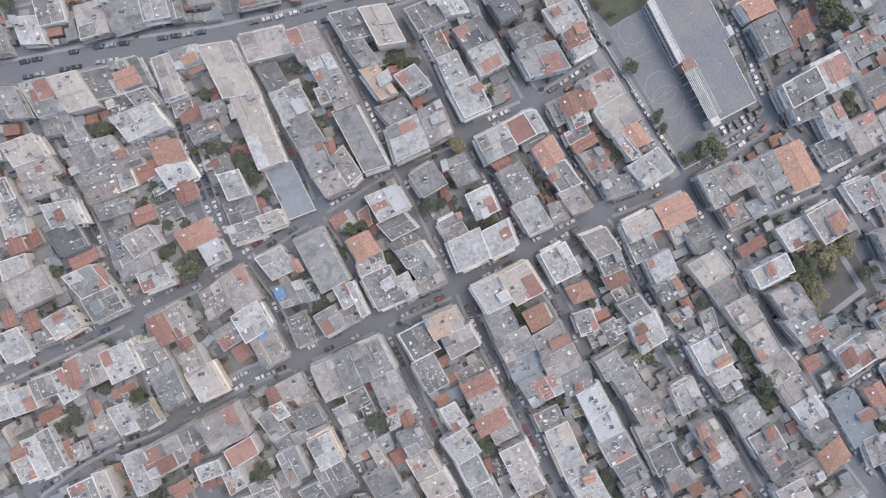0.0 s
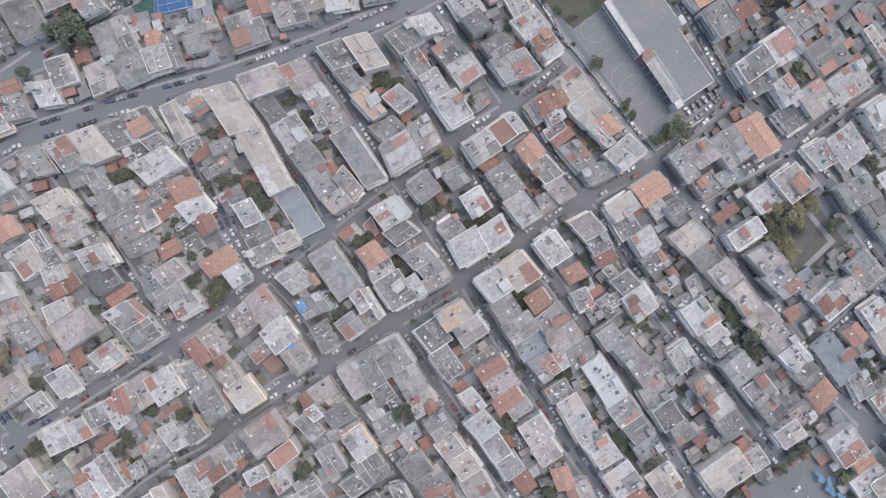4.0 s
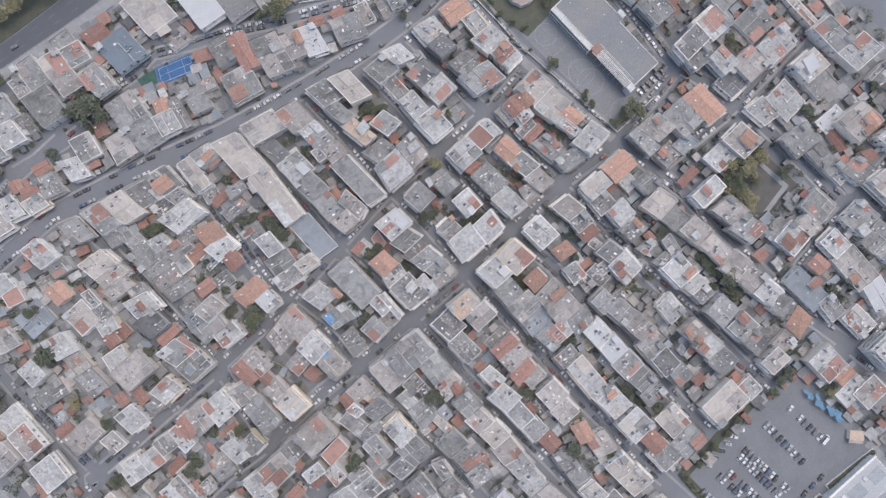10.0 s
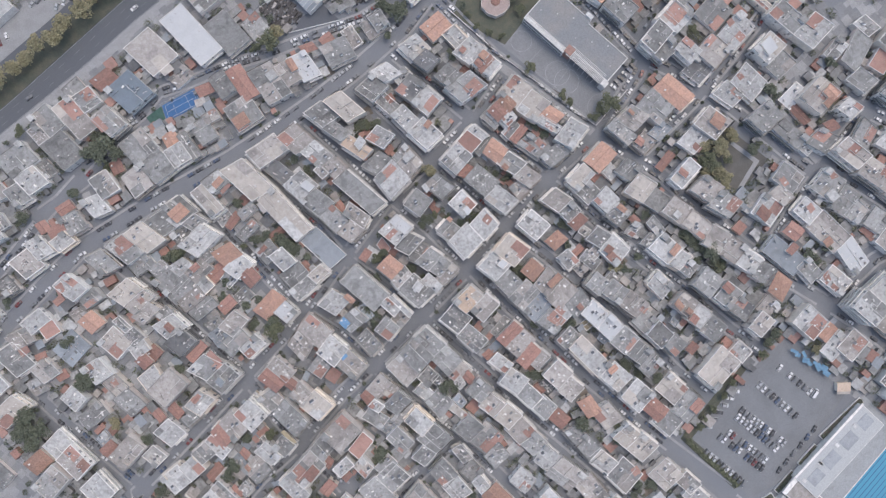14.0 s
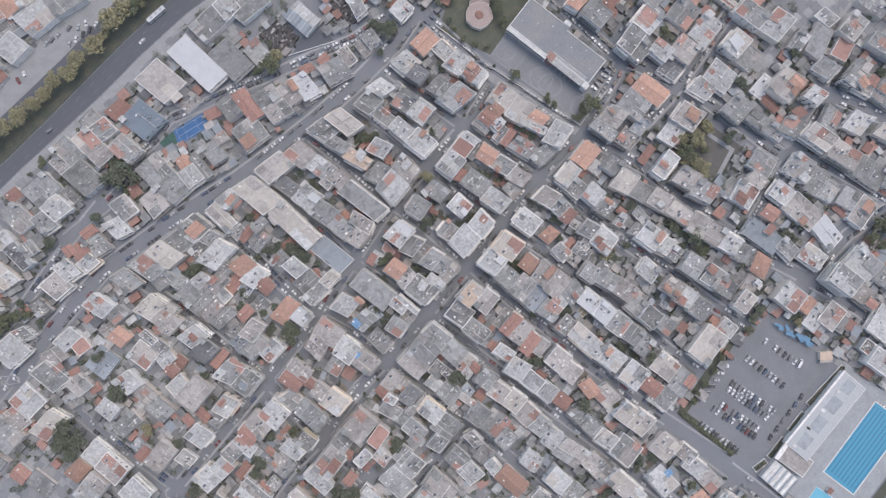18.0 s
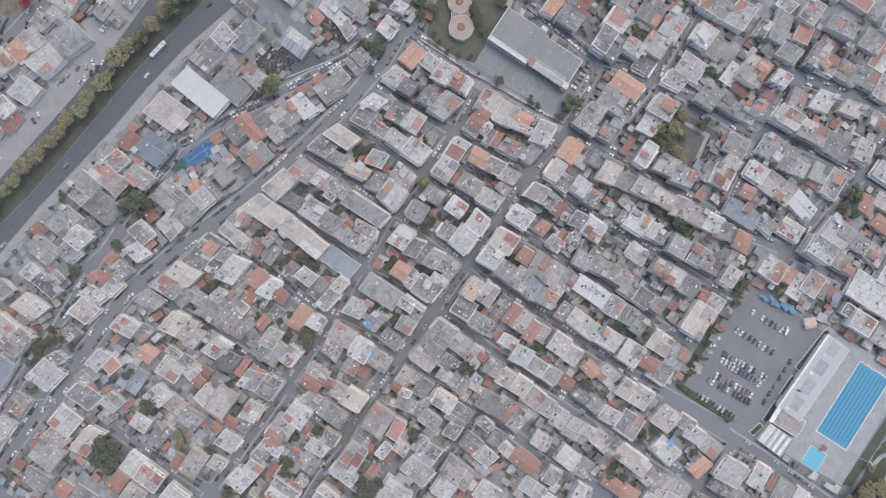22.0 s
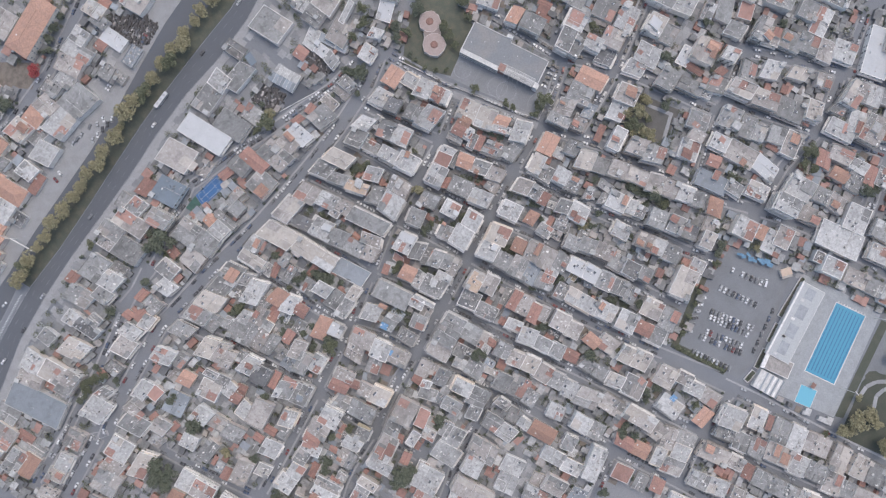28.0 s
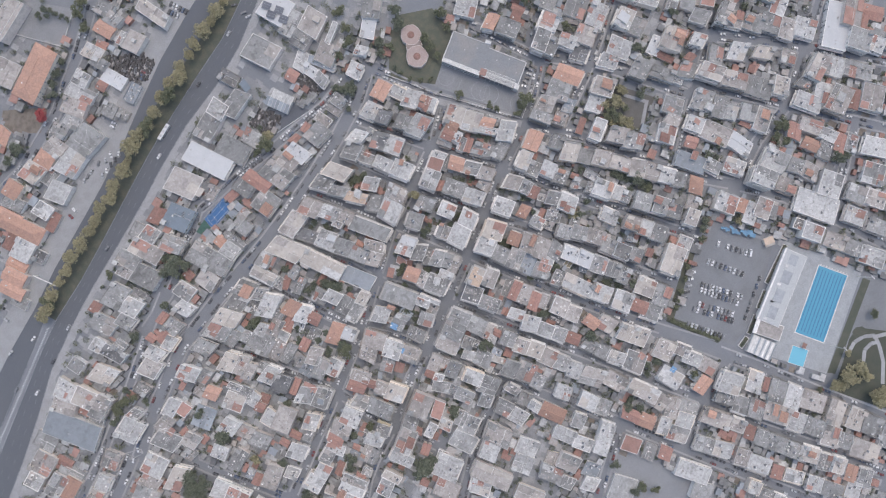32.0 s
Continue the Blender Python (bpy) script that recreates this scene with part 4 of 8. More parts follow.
house(-98.5, -36.6, 5.4, 9.7, 47, "r3", 74)
house(-99.7, -29.4, 7.1, 13.0, 29, "k3J", 91)
house(-94.7, -45.0, 8.2, 9.4, 34, "k3", 82)
house(-89.6, -53.3, 11.2, 12.8, 25, "b3", 95)
house(-110.9, -42.6, 9.7, 10.4, 14, "l2", 104)
house(-104.5, -54.4, 10.3, 17.2, 29, "l3", 86)
house(-119.0, -38.2, 4.4, 3.9, 21, "w1", 90)
house(-122.8, -45.7, 11.9, 13.2, 25, "w3", 90)
house(-133.1, -47.8, 9.5, 13.1, 26, "k3", 83)
house(-140.4, -50.1, 7.0, 11.1, 28, "r3", 77)
house(-152.2, -55.3, 9.7, 8.4, 20, "l3", 92)
house(-144.8, -54.7, 6.8, 13.2, 30, "w3", 92)
house(-160.2, -60.3, 9.7, 9.9, 20, "w3", 94)
house(-170.3, -63.0, 6.1, 9.6, 18, "l2", 83)
house(-152.2, -67.5, 9.5, 5.1, 27, "r1", 83)
house(-148.8, -70.5, 8.6, 4.1, 27, "w1", 96)
house(-134.7, -64.1, 4.4, 5.0, 33, "r1", 85)
house(-138.5, -66.7, 5.4, 7.4, 24, "t1", 87)
house(-124.6, -61.8, 6.8, 4.7, 22, "l1", 83)
house(-121.3, -67.4, 7.8, 11.6, 21, "w3", 98)
house(-112.7, -66.7, 8.6, 8.9, 29, "l3", 94)
deck(-108.6, -63.3, 2.3, 9.2, 17, "y0", 98)
house(-130.9, -70.5, 12.7, 6.1, 25, "k2", 86)
deck(-134.3, -70.8, 2.9, 3.5, 32, "o1", 76)
house(-129.6, -75.9, 11.0, 5.6, 22, "l2", 88)
house(-161.5, -80.7, 6.6, 5.3, 24, "o3", 87)
house(-154.5, -82.5, 6.2, 16.8, 22, "w3", 95)
house(-149.3, -79.7, 6.2, 17.1, 27, "k3", 89)
house(-159.2, -87.2, 7.2, 9.3, 23, "w3", 93)
house(-145.5, -79.6, 4.4, 4.3, 32, "r2", 80)
house(-140.0, -80.8, 5.6, 6.2, 27, "l2", 82)
house(-144.8, -82.6, 5.6, 3.7, 28, "r2", 85)
house(-105.7, -82.3, 16.9, 11.2, 27, "l3", 88)
deck(-103.7, -84.6, 7.5, 5.3, 30, "r1", 85)
house(-115.5, -89.3, 7.5, 15.8, 23, "w3", 91)
house(-128.7, -94.1, 6.0, 13.0, 17, "b3", 96)
house(-136.5, -96.7, 11.1, 9.8, 25, "l3", 86)
house(-99.7, -95.9, 7.8, 5.5, 29, "r2", 93)
house(-94.4, -74.9, 10.3, 9.8, 32, "g3", 79)
house(-95.3, -82.6, 5.1, 6.2, 39, "r2", 72)
house(-82.3, -70.8, 15.9, 13.6, 25, "k4", 93)
house(-75.6, -80.8, 12.2, 7.7, 31, "r3F", 87)
house(-87.9, -87.9, 9.7, 6.3, 21, "w3", 92)
house(-88.7, -93.1, 5.1, 4.8, 27, "r2", 83)
house(-78.3, -91.7, 7.2, 8.8, 31, "b3", 83)
house(-63.8, -59.3, 5.6, 6.6, 27, "r2", 82)
house(-60.8, -64.8, 5.3, 6.8, 27, "w3", 100)
house(-56.4, -56.2, 11.1, 8.2, 27, "k2", 93)
house(-51.5, -60.7, 7.7, 5.1, 27, "k2", 101)
deck(-53.0, -62.1, 2.5, 2.9, 27, "r0", 86)
house(-63.9, -70.8, 7.9, 11.9, 32, "l2", 95)
house(-50.3, -67.2, 11.1, 8.6, 24, "l3", 101)
house(-49.8, -74.1, 13.8, 5.3, 25, "w2", 92)
house(-43.3, -80.5, 9.5, 12.7, 28, "w3", 89)
house(-55.8, -85.7, 8.5, 12.4, 24, "l3", 92)
deck(-57.5, -90.4, 2.2, 3.1, 37, "r0", 83)
house(-59.7, -77.9, 7.8, 5.5, 29, "t1", 95)
house(-39.0, -91.2, 12.5, 12.7, 21, "l3", 98)
house(-47.2, -97.5, 9.1, 8.4, 26, "l3", 99)
house(-67.8, -95.9, 10.6, 7.4, 25, "l2", 89)
house(-41.2, -52.5, 10.1, 14.9, 24, "k3", 91)
house(-31.9, -47.5, 11.5, 14.5, 25, "l4", 89)
house(-23.0, -43.5, 8.8, 14.1, 22, "l4", 96)
house(-30.7, -60.9, 8.9, 7.8, 28, "l2", 89)
house(-25.7, -56.6, 4.7, 4.5, 30, "r1", 79)
house(-18.4, -55.7, 11.2, 12.3, 24, "l3", 90)
house(-35.5, -67.2, 6.3, 8.7, 27, "w2", 92)
house(-26.8, -64.5, 5.1, 5.6, 21, "g2", 92)
house(-29.8, -75.5, 11.1, 11.8, 25, "l2", 86)
house(-14.6, -64.8, 10.6, 8.1, 25, "k2", 98)
deck(-17.6, -65.4, 4.8, 3.0, 22, "r0", 85)
house(-16.5, -69.9, 5.0, 5.5, 26, "w2", 82)
house(-11.2, -68.8, 4.7, 5.3, 35, "r2", 76)
house(-8.2, -76.6, 10.5, 10.3, 25, "l3", 96)
house(-31.4, -84.1, 5.9, 4.4, 25, "w1", 88)
house(-19.9, -78.5, 4.9, 7.0, 26, "t2", 84)
house(-22.2, -84.1, 4.1, 11.2, 37, "b2", 84)
house(-5.0, -86.1, 9.6, 10.2, 28, "k3", 93)
deck(-7.2, -87.0, 2.9, 2.9, 22, "r0", 90)
house(-20.3, -92.9, 11.3, 10.5, 23, "l3", 97)
house(0.6, -94.4, 10.6, 10.3, 25, "b3", 95)
house(-6.3, -37.6, 11.5, 12.7, 28, "g3J", 93)
house(-2.1, -50.0, 9.4, 14.1, 29, "g3J", 90)
house(3.2, -30.5, 12.9, 9.2, 23, "p4", 96)
house(9.5, -37.4, 12.6, 9.4, 27, "k4", 91)
house(14.1, -50.5, 11.9, 5.1, 29, "g1", 95)
house(16.7, -55.0, 13.0, 6.2, 24, "r3", 95)
house(20.1, -61.3, 13.7, 9.1, 22, "k3", 96)
house(21.8, -69.1, 12.5, 6.9, 29, "r3", 87)
house(26.5, -73.4, 9.8, 5.9, 25, "k3", 93)
house(3.2, -61.8, 5.8, 4.4, 23, "r1", 92)
house(7.3, -67.8, 7.0, 10.7, 26, "w2", 97)
house(10.2, -78.6, 10.3, 11.6, 31, "w3", 94)
house(14.8, -88.6, 9.1, 11.4, 24, "l3", 93)
house(20.1, -97.2, 9.4, 9.4, 29, "l3", 88)
house(32.5, -83.7, 11.7, 11.1, 25, "k3", 92)
house(25.6, -88.3, 5.7, 8.0, 25, "d1", 84)
house(35.9, -93.1, 10.4, 9.5, 26, "k3", 94)
house(21.1, -88.1, 3.4, 5.9, 17, "r1", 97)
house(22.0, -19.3, 11.3, 12.0, 26, "w4", 96)
house(33.0, -15.0, 12.5, 13.8, 28, "b4", 95)
deck(26.0, -19.7, 4.2, 3.9, 28, "h1", 96)
house(25.8, -30.0, 10.7, 11.4, 27, "l3", 88)
house(39.7, -28.4, 9.0, 8.5, 28, "o3", 90)
house(31.3, -38.9, 14.0, 10.2, 26, "l3", 93)
house(35.5, -47.7, 14.0, 9.7, 26, "t2", 88)
house(44.8, -37.0, 12.5, 10.1, 31, "k3", 82)
deck(48.1, -37.5, 8.3, 3.6, 23, "o1", 92)
house(49.3, -45.7, 14.7, 10.5, 26, "k3", 91)
house(39.6, -56.7, 10.6, 10.9, 26, "l3", 96)
deck(41.9, -56.0, 6.1, 7.1, 26, "r0", 97)
house(47.1, -54.3, 5.4, 8.7, 26, "w3", 94)
house(44.7, -68.4, 10.7, 7.6, 25, "l2", 90)
house(51.5, -81.0, 10.0, 21.9, 27, "w3", 87)
house(60.3, -95.6, 11.3, 12.7, 25, "w3", 93)
deck(59.7, -91.0, 5.3, 3.2, 19, "o1", 87)
house(55.4, -53.2, 11.8, 9.4, 25, "l3", 80)
deck(55.4, -54.8, 2.9, 3.3, 26, "r1", 87)
house(48.8, -7.0, 11.2, 13.3, 27, "w3", 92)
house(57.3, -18.7, 9.2, 7.3, 20, "o2G", 98)
house(59.4, -30.2, 7.9, 9.1, 18, "l2", 94)
house(64.5, 0.7, 10.2, 11.1, 21, "k3", 104)
house(68.7, -7.2, 9.2, 7.7, 23, "l3", 90)
house(70.6, -13.5, 8.5, 6.1, 22, "r3", 96)
house(73.3, -19.7, 5.0, 5.7, 36, "w1", 88)
house(78.0, -25.1, 9.4, 9.1, 26, "l3", 102)
house(74.9, -31.3, 9.2, 5.8, 24, "k2", 86)
house(83.1, -34.2, 11.8, 12.4, 30, "w3", 85)
deck(80.0, -32.6, 4.3, 4.0, 30, "r1", 93)
house(70.1, -34.7, 7.0, 10.2, 31, "g2", 88)
house(66.0, -27.9, 6.6, 3.8, 22, "r1", 87)
house(64.2, -36.8, 6.4, 7.3, 23, "k1", 89)
house(68.8, -47.4, 9.5, 9.3, 30, "l3", 90)
house(76.8, -48.6, 8.2, 7.1, 28, "l2", 80)
house(61.6, -61.4, 9.6, 11.6, 30, "h3", 87)
house(66.6, -70.5, 10.5, 10.0, 28, "h3", 87)
house(71.2, -79.6, 11.8, 10.8, 27, "l3", 92)
deck(73.5, -83.1, 7.2, 3.1, 31, "r0", 80)
house(76.2, -88.3, 10.3, 10.1, 28, "l3", 94)
house(79.3, -96.4, 11.5, 7.9, 27, "l3", 88)
house(56.5, -66.0, 4.4, 5.3, 18, "y1", 96)
house(61.8, -75.9, 3.7, 5.5, 39, "t1", 81)
house(76.0, -54.7, 9.7, 11.1, 30, "l3", 94)
house(82.3, -63.9, 10.3, 12.0, 28, "k3", 94)
deck(86.2, -68.2, 3.8, 3.3, 28, "r0", 90)
house(85.3, -74.4, 10.4, 10.2, 28, "l2", 87)
house(89.5, -83.6, 10.1, 10.8, 28, "g3", 87)
house(93.6, 13.3, 13.9, 10.4, 26, "o3", 94)
house(80.4, 7.3, 13.4, 8.6, 26, "b3", 90)
house(81.9, -1.3, 10.3, 9.2, 27, "l2", 88)
house(96.8, 4.5, 7.0, 6.8, 26, "w2", 90)
house(105.2, 2.1, 9.9, 9.6, 23, "g3", 101)
house(107.4, -9.2, 12.7, 11.7, 31, "b3", 97)
house(88.7, -8.4, 10.3, 10.1, 28, "w3", 87)
house(91.6, -17.5, 10.3, 9.5, 28, "l3", 94)
deck(94.0, -15.3, 3.0, 5.1, 30, "o1", 91)
house(97.2, -27.9, 8.9, 6.1, 24, "l2", 106)
house(99.5, -23.5, 3.8, 4.9, 22, "r2", 95)
house(113.9, -18.0, 10.6, 11.0, 30, "g2F", 96)
house(121.2, -26.8, 10.8, 12.3, 30, "k3", 95)
deck(119.7, -28.6, 3.7, 3.9, 28, "w1", 89)
house(108.6, -30.8, 5.8, 10.5, 26, "l2", 82)
house(103.0, -36.5, 8.3, 5.8, 26, "l2", 103)
house(108.2, -43.0, 11.7, 13.5, 26, "w3", 93)
deck(111.9, -45.2, 6.4, 3.6, 31, "o1", 84)
house(128.2, -37.6, 9.7, 14.2, 30, "k3", 91)
house(98.8, -59.7, 9.5, 11.3, 30, "w3", 85)
house(107.4, -73.8, 9.6, 10.8, 25, "k3", 98)
deck(103.6, -72.4, 3.7, 5.2, 33, "o1", 78)
house(111.9, -82.2, 10.3, 9.1, 28, "w3", 95)
deck(108.3, -82.1, 4.4, 4.2, 37, "r1", 81)
deck(107.3, -77.4, 3.1, 3.6, 30, "o1", 90)
house(116.4, -90.6, 10.8, 10.7, 30, "l3", 92)
house(104.8, -83.3, 4.0, 3.1, 25, "r1", 88)
house(100.0, -81.3, 3.6, 4.4, 35, "t1", 82)
house(94.9, -91.4, 9.2, 9.0, 26, "l3", 90)
house(103.4, -96.9, 5.8, 4.6, 28, "r2", 92)
house(113.3, -51.3, 10.2, 7.0, 26, "w3", 102)
house(116.1, -57.0, 8.3, 6.6, 30, "l3", 91)
house(122.8, -67.6, 12.4, 11.7, 32, "l3", 89)
house(130.2, -77.5, 11.8, 10.2, 27, "l3", 94)
deck(130.5, -73.3, 4.7, 5.5, 22, "r1", 92)
house(134.2, -86.4, 9.8, 10.1, 33, "g3", 91)
house(148.4, -91.2, 10.2, 8.1, 30, "k2", 86)
house(140.9, -97.8, 11.7, 8.8, 28, "k3", 92)
house(134.6, -48.1, 12.4, 11.0, 35, "k3", 93)
house(140.7, -56.4, 11.8, 10.5, 30, "k3", 94)
house(146.7, -65.0, 10.5, 11.2, 27, "w3", 98)
house(151.3, -73.0, 10.0, 8.0, 29, "l3", 102)
house(158.3, -83.6, 11.8, 9.6, 41, "o2G", 80)
house(132.1, -10.2, 15.5, 8.2, 27, "w3", 90)
deck(130.3, -9.5, 3.4, 5.1, 40, "r1", 81)
house(139.9, -21.9, 11.5, 12.2, 24, "k3", 102)
house(145.7, -32.6, 11.3, 13.4, 28, "l3", 102)
deck(149.8, -34.6, 8.0, 5.6, 34, "r0", 94)
house(150.4, -47.5, 5.9, 5.4, 28, "r1", 91)
house(166.5, -43.5, 13.3, 12.6, 34, "w2", 91)
deck(163.1, -44.5, 6.2, 6.9, 35, "r1", 81)
house(126.4, -0.6, 11.5, 4.5, 30, "r1", 92)
house(143.5, 4.5, 12.9, 11.0, 27, "w2", 97)
deck(143.7, -0.0, 3.4, 5.0, 32, "r0", 85)
house(154.7, 9.1, 13.0, 14.2, 29, "k3", 94)
deck(156.7, 9.0, 6.8, 7.0, 36, "o1", 83)
house(108.9, 21.7, 7.1, 15.0, 25, "l3", 93)
house(116.9, 26.2, 12.1, 11.5, 25, "k3", 104)
deck(116.4, 29.3, 2.1, 3.6, 32, "o1", 83)
house(118.8, 12.6, 10.2, 8.8, 26, "k2", 95)
deck(116.2, 13.8, 4.1, 4.6, 36, "r1", 83)
house(128.3, 15.1, 9.8, 7.4, 24, "t2", 102)
house(131.7, 20.2, 3.5, 3.6, 25, "r1", 94)
house(130.2, 27.6, 13.0, 15.5, 28, "l3", 91)
house(141.6, 31.2, 11.2, 18.2, 23, "o3", 96)
house(158.7, 37.7, 11.8, 11.6, 27, "d2", 95)
house(142.8, 61.0, 15.4, 10.2, 29, "l4", 87)
house(155.5, 66.8, 13.1, 12.6, 26, "w4", 92)
deck(155.5, 68.1, 9.2, 8.6, 28, "r0", 89)
house(146.0, 53.2, 12.8, 8.0, 22, "l3", 91)
house(166.9, 78.8, 15.9, 10.1, 27, "g3", 94)
house(131.9, 82.5, 11.6, 14.9, 25, "l3", 92)
house(125.9, 93.3, 11.1, 8.0, 24, "o3", 101)
house(142.2, 85.5, 7.9, 7.0, 31, "r2", 91)
house(147.0, 88.7, 4.4, 9.1, 27, "r2", 89)
house(-163.7, 222.6, 11.2, 12.3, 17, "o2G", 89)
house(-153.0, 223.7, 12.0, 13.5, 9, "k2", 92)
house(-152.5, 209.5, 18.5, 15.4, 15, "w2", 96)
house(-134.7, 214.3, 19.5, 18.0, 8, "l2", 97)
house(-171.5, 199.5, 14.0, 14.4, 21, "w2F", 96)
house(-169.4, 212.7, 12.8, 9.5, 8, "l1", 93)
house(-81.6, 149.4, 14.5, 32.1, 19, "h2F", 93)
house(-104.0, 148.4, 17.2, 21.5, 20, "k2F", 96)
deck(-101.0, 140.0, 6.4, 11.0, 15, "b0", 96)
house(-94.7, 131.8, 11.6, 7.6, 20, "k1", 98)
house(-67.0, 166.6, 17.8, 13.4, 19, "l2", 91)
house(-53.6, 171.5, 11.7, 12.7, 22, "w2", 83)
house(-63.9, 143.9, 14.3, 20.9, 19, "l2F", 91)
house(-132.6, 144.7, 12.1, 8.6, 17, "r1", 101)
house(-122.1, 133.3, 16.5, 17.6, 21, "n2", 96)
house(-42.3, 166.7, 19.9, 11.7, 14, "l2", 103)
deck(-29.0, 171.3, 4.9, 7.8, 5, "n0", 82)
house(-49.0, 141.9, 11.0, 13.7, 24, "l1", 84)
house(34.1, 130.1, 10.5, 9.5, 24, "w2", 87)
house(38.7, 108.0, 12.9, 10.6, 20, "o2", 93)
house(46.2, 99.3, 8.7, 11.7, 15, "w2", 98)
house(24.4, 101.7, 11.9, 11.2, 16, "w2", 99)
house(-4.1, 119.4, 7.0, 11.5, 12, "k1", 91)
house(-13.7, 114.2, 14.8, 12.7, 4, "l2", 96)
house(-32.6, 113.1, 10.6, 15.5, 3, "h2", 102)
house(-41.8, 112.8, 8.8, 13.0, 11, "k2", 95)
deck(-38.3, 115.5, 3.9, 6.9, 9, "o1", 92)
house(-52.7, 111.3, 13.9, 20.5, 7, "k2", 97)
deck(-50.0, 114.1, 5.0, 4.6, 13, "w1", 95)
house(-65.7, 116.6, 9.4, 18.8, 9, "r2", 96)
house(-75.8, 119.4, 9.3, 13.2, 12, "g2", 92)
house(-27.5, 122.3, 7.5, 4.8, 0, "r1", 108)
house(-16.9, 123.3, 6.9, 4.8, 17, "r1", 92)
house(-153.3, 130.7, 11.7, 22.5, 17, "k2", 94)
house(-144.0, 137.2, 11.0, 11.1, 13, "l2", 96)
house(-136.5, 121.8, 10.5, 14.5, 20, "l3", 96)
deck(-141.0, 121.6, 4.1, 8.6, 12, "o0", 99)
house(-167.1, 133.8, 11.6, 15.6, 20, "l2", 92)
house(-173.6, 129.2, 7.1, 10.0, 17, "k2", 93)
house(-164.8, 117.1, 14.0, 18.4, 17, "g2F", 97)
house(-188.8, 120.9, 17.1, 13.9, 16, "l2", 97)
house(-185.6, 108.3, 12.5, 12.7, 12, "w2", 101)
house(-177.9, 111.8, 7.9, 11.3, 15, "g1", 98)
house(-203.8, 124.3, 7.5, 6.8, 15, "r2", 95)
house(-207.4, 112.1, 11.9, 17.5, 13, "l2", 101)
house(-195.0, 103.7, 9.3, 11.7, 11, "l2", 100)
house(-127.6, 104.6, 15.1, 15.2, 18, "l2", 92)
house(-122.4, 91.8, 14.2, 14.3, 17, "l2", 97)
house(-143.0, 99.6, 6.2, 6.9, 10, "r1", 83)
house(-134.9, 88.5, 12.1, 13.7, 17, "k2", 85)
house(-151.5, 92.8, 10.9, 12.9, 11, "l2", 94)
house(-111.5, 102.6, 7.6, 7.9, 12, "o1", 86)
house(-110.4, 93.5, 10.6, 11.0, 10, "w2", 94)
house(-103.3, 96.0, 5.3, 15.7, 12, "g2", 92)
house(-93.5, 100.3, 10.0, 12.9, 10, "l2", 95)
house(-87.3, 106.0, 8.4, 6.1, 9, "k2", 92)
house(-85.7, 121.1, 8.6, 5.8, 2, "r1", 96)
house(-159.4, 84.1, 10.0, 11.7, 3, "w2", 108)
house(-175.6, 89.4, 8.5, 5.5, 12, "r1", 98)
house(-173.5, 79.9, 10.5, 11.4, 8, "l2", 99)
house(-182.7, 79.3, 8.7, 5.8, 6, "r2", 89)
house(-189.8, 84.0, 6.0, 6.4, 7, "r1", 99)
house(-182.2, 72.9, 10.6, 8.2, 15, "w2", 101)
house(-194.2, 74.2, 9.6, 11.7, 9, "w2", 102)
house(-203.2, 68.8, 12.6, 13.0, 16, "k2", 100)
house(-216.5, 61.4, 7.8, 9.5, 13, "g2", 98)
house(-225.6, 64.1, 4.3, 5.0, 12, "r1", 93)
house(-240.8, 46.5, 15.3, 15.2, 17, "w2", 98)
house(-231.4, 52.4, 9.0, 8.1, 0, "l2", 115)
house(-229.7, 86.2, 12.9, 16.5, 11, "b2", 107)
house(-215.4, 92.6, 8.3, 17.1, 9, "d2", 101)
house(-208.7, 93.6, 7.8, 8.3, 12, "l2", 92)
house(-219.7, 104.1, 9.4, 8.2, 16, "w2", 95)
house(-244.5, 70.6, 16.2, 10.3, 19, "k3", 94)
house(-185.3, 48.9, 10.0, 13.6, 20, "w3", 102)
deck(-190.3, 50.2, 4.5, 4.9, 19, "r0", 76)
house(-179.1, 40.5, 10.1, 7.9, 14, "l2", 101)
house(-182.8, 28.6, 9.5, 9.7, 20, "o2", 98)
house(-188.2, 35.0, 8.7, 6.8, 9, "k1", 100)
house(-209.9, 39.3, 13.1, 8.8, 18, "w2", 97)
house(-204.7, 32.8, 8.9, 8.0, 10, "r2F", 95)
house(-220.4, 33.7, 11.8, 9.0, 6, "k2", 102)
house(-226.7, 24.8, 12.3, 17.1, 14, "l2", 102)
deck(-220.6, 28.0, 5.4, 6.0, 19, "r0", 81)
house(-215.0, 21.0, 5.8, 4.8, 4, "r1", 89)
house(-214.2, 13.7, 10.3, 11.0, 13, "k2", 100)
house(-208.2, 8.6, 6.0, 4.9, 7, "r1", 95)
house(-222.4, 7.6, 8.4, 8.4, 6, "l1", 104)
house(-188.0, 3.8, 10.5, 11.6, 12, "w3", 100)
house(-183.1, -6.1, 8.7, 10.8, 17, "k2", 98)
deck(-183.1, -5.1, 3.4, 3.7, 15, "r0", 87)
house(-179.6, -17.1, 10.1, 13.4, 20, "l2", 98)
house(-203.9, -4.9, 9.0, 10.6, 28, "w3", 89)
house(-178.7, -48.2, 8.4, 9.8, 24, "w1", 97)
house(-199.1, -16.7, 14.1, 9.0, 17, "l2", 91)
house(-244.1, 17.2, 14.5, 15.2, 22, "w2", 91)
house(-237.0, 0.5, 16.5, 11.5, 23, "b3", 103)
house(-262.8, 5.2, 14.5, 16.5, 23, "l2", 91)
house(-253.4, 11.1, 8.5, 14.1, 13, "k2", 103)
house(-275.7, -4.7, 10.4, 15.4, 29, "l2", 90)
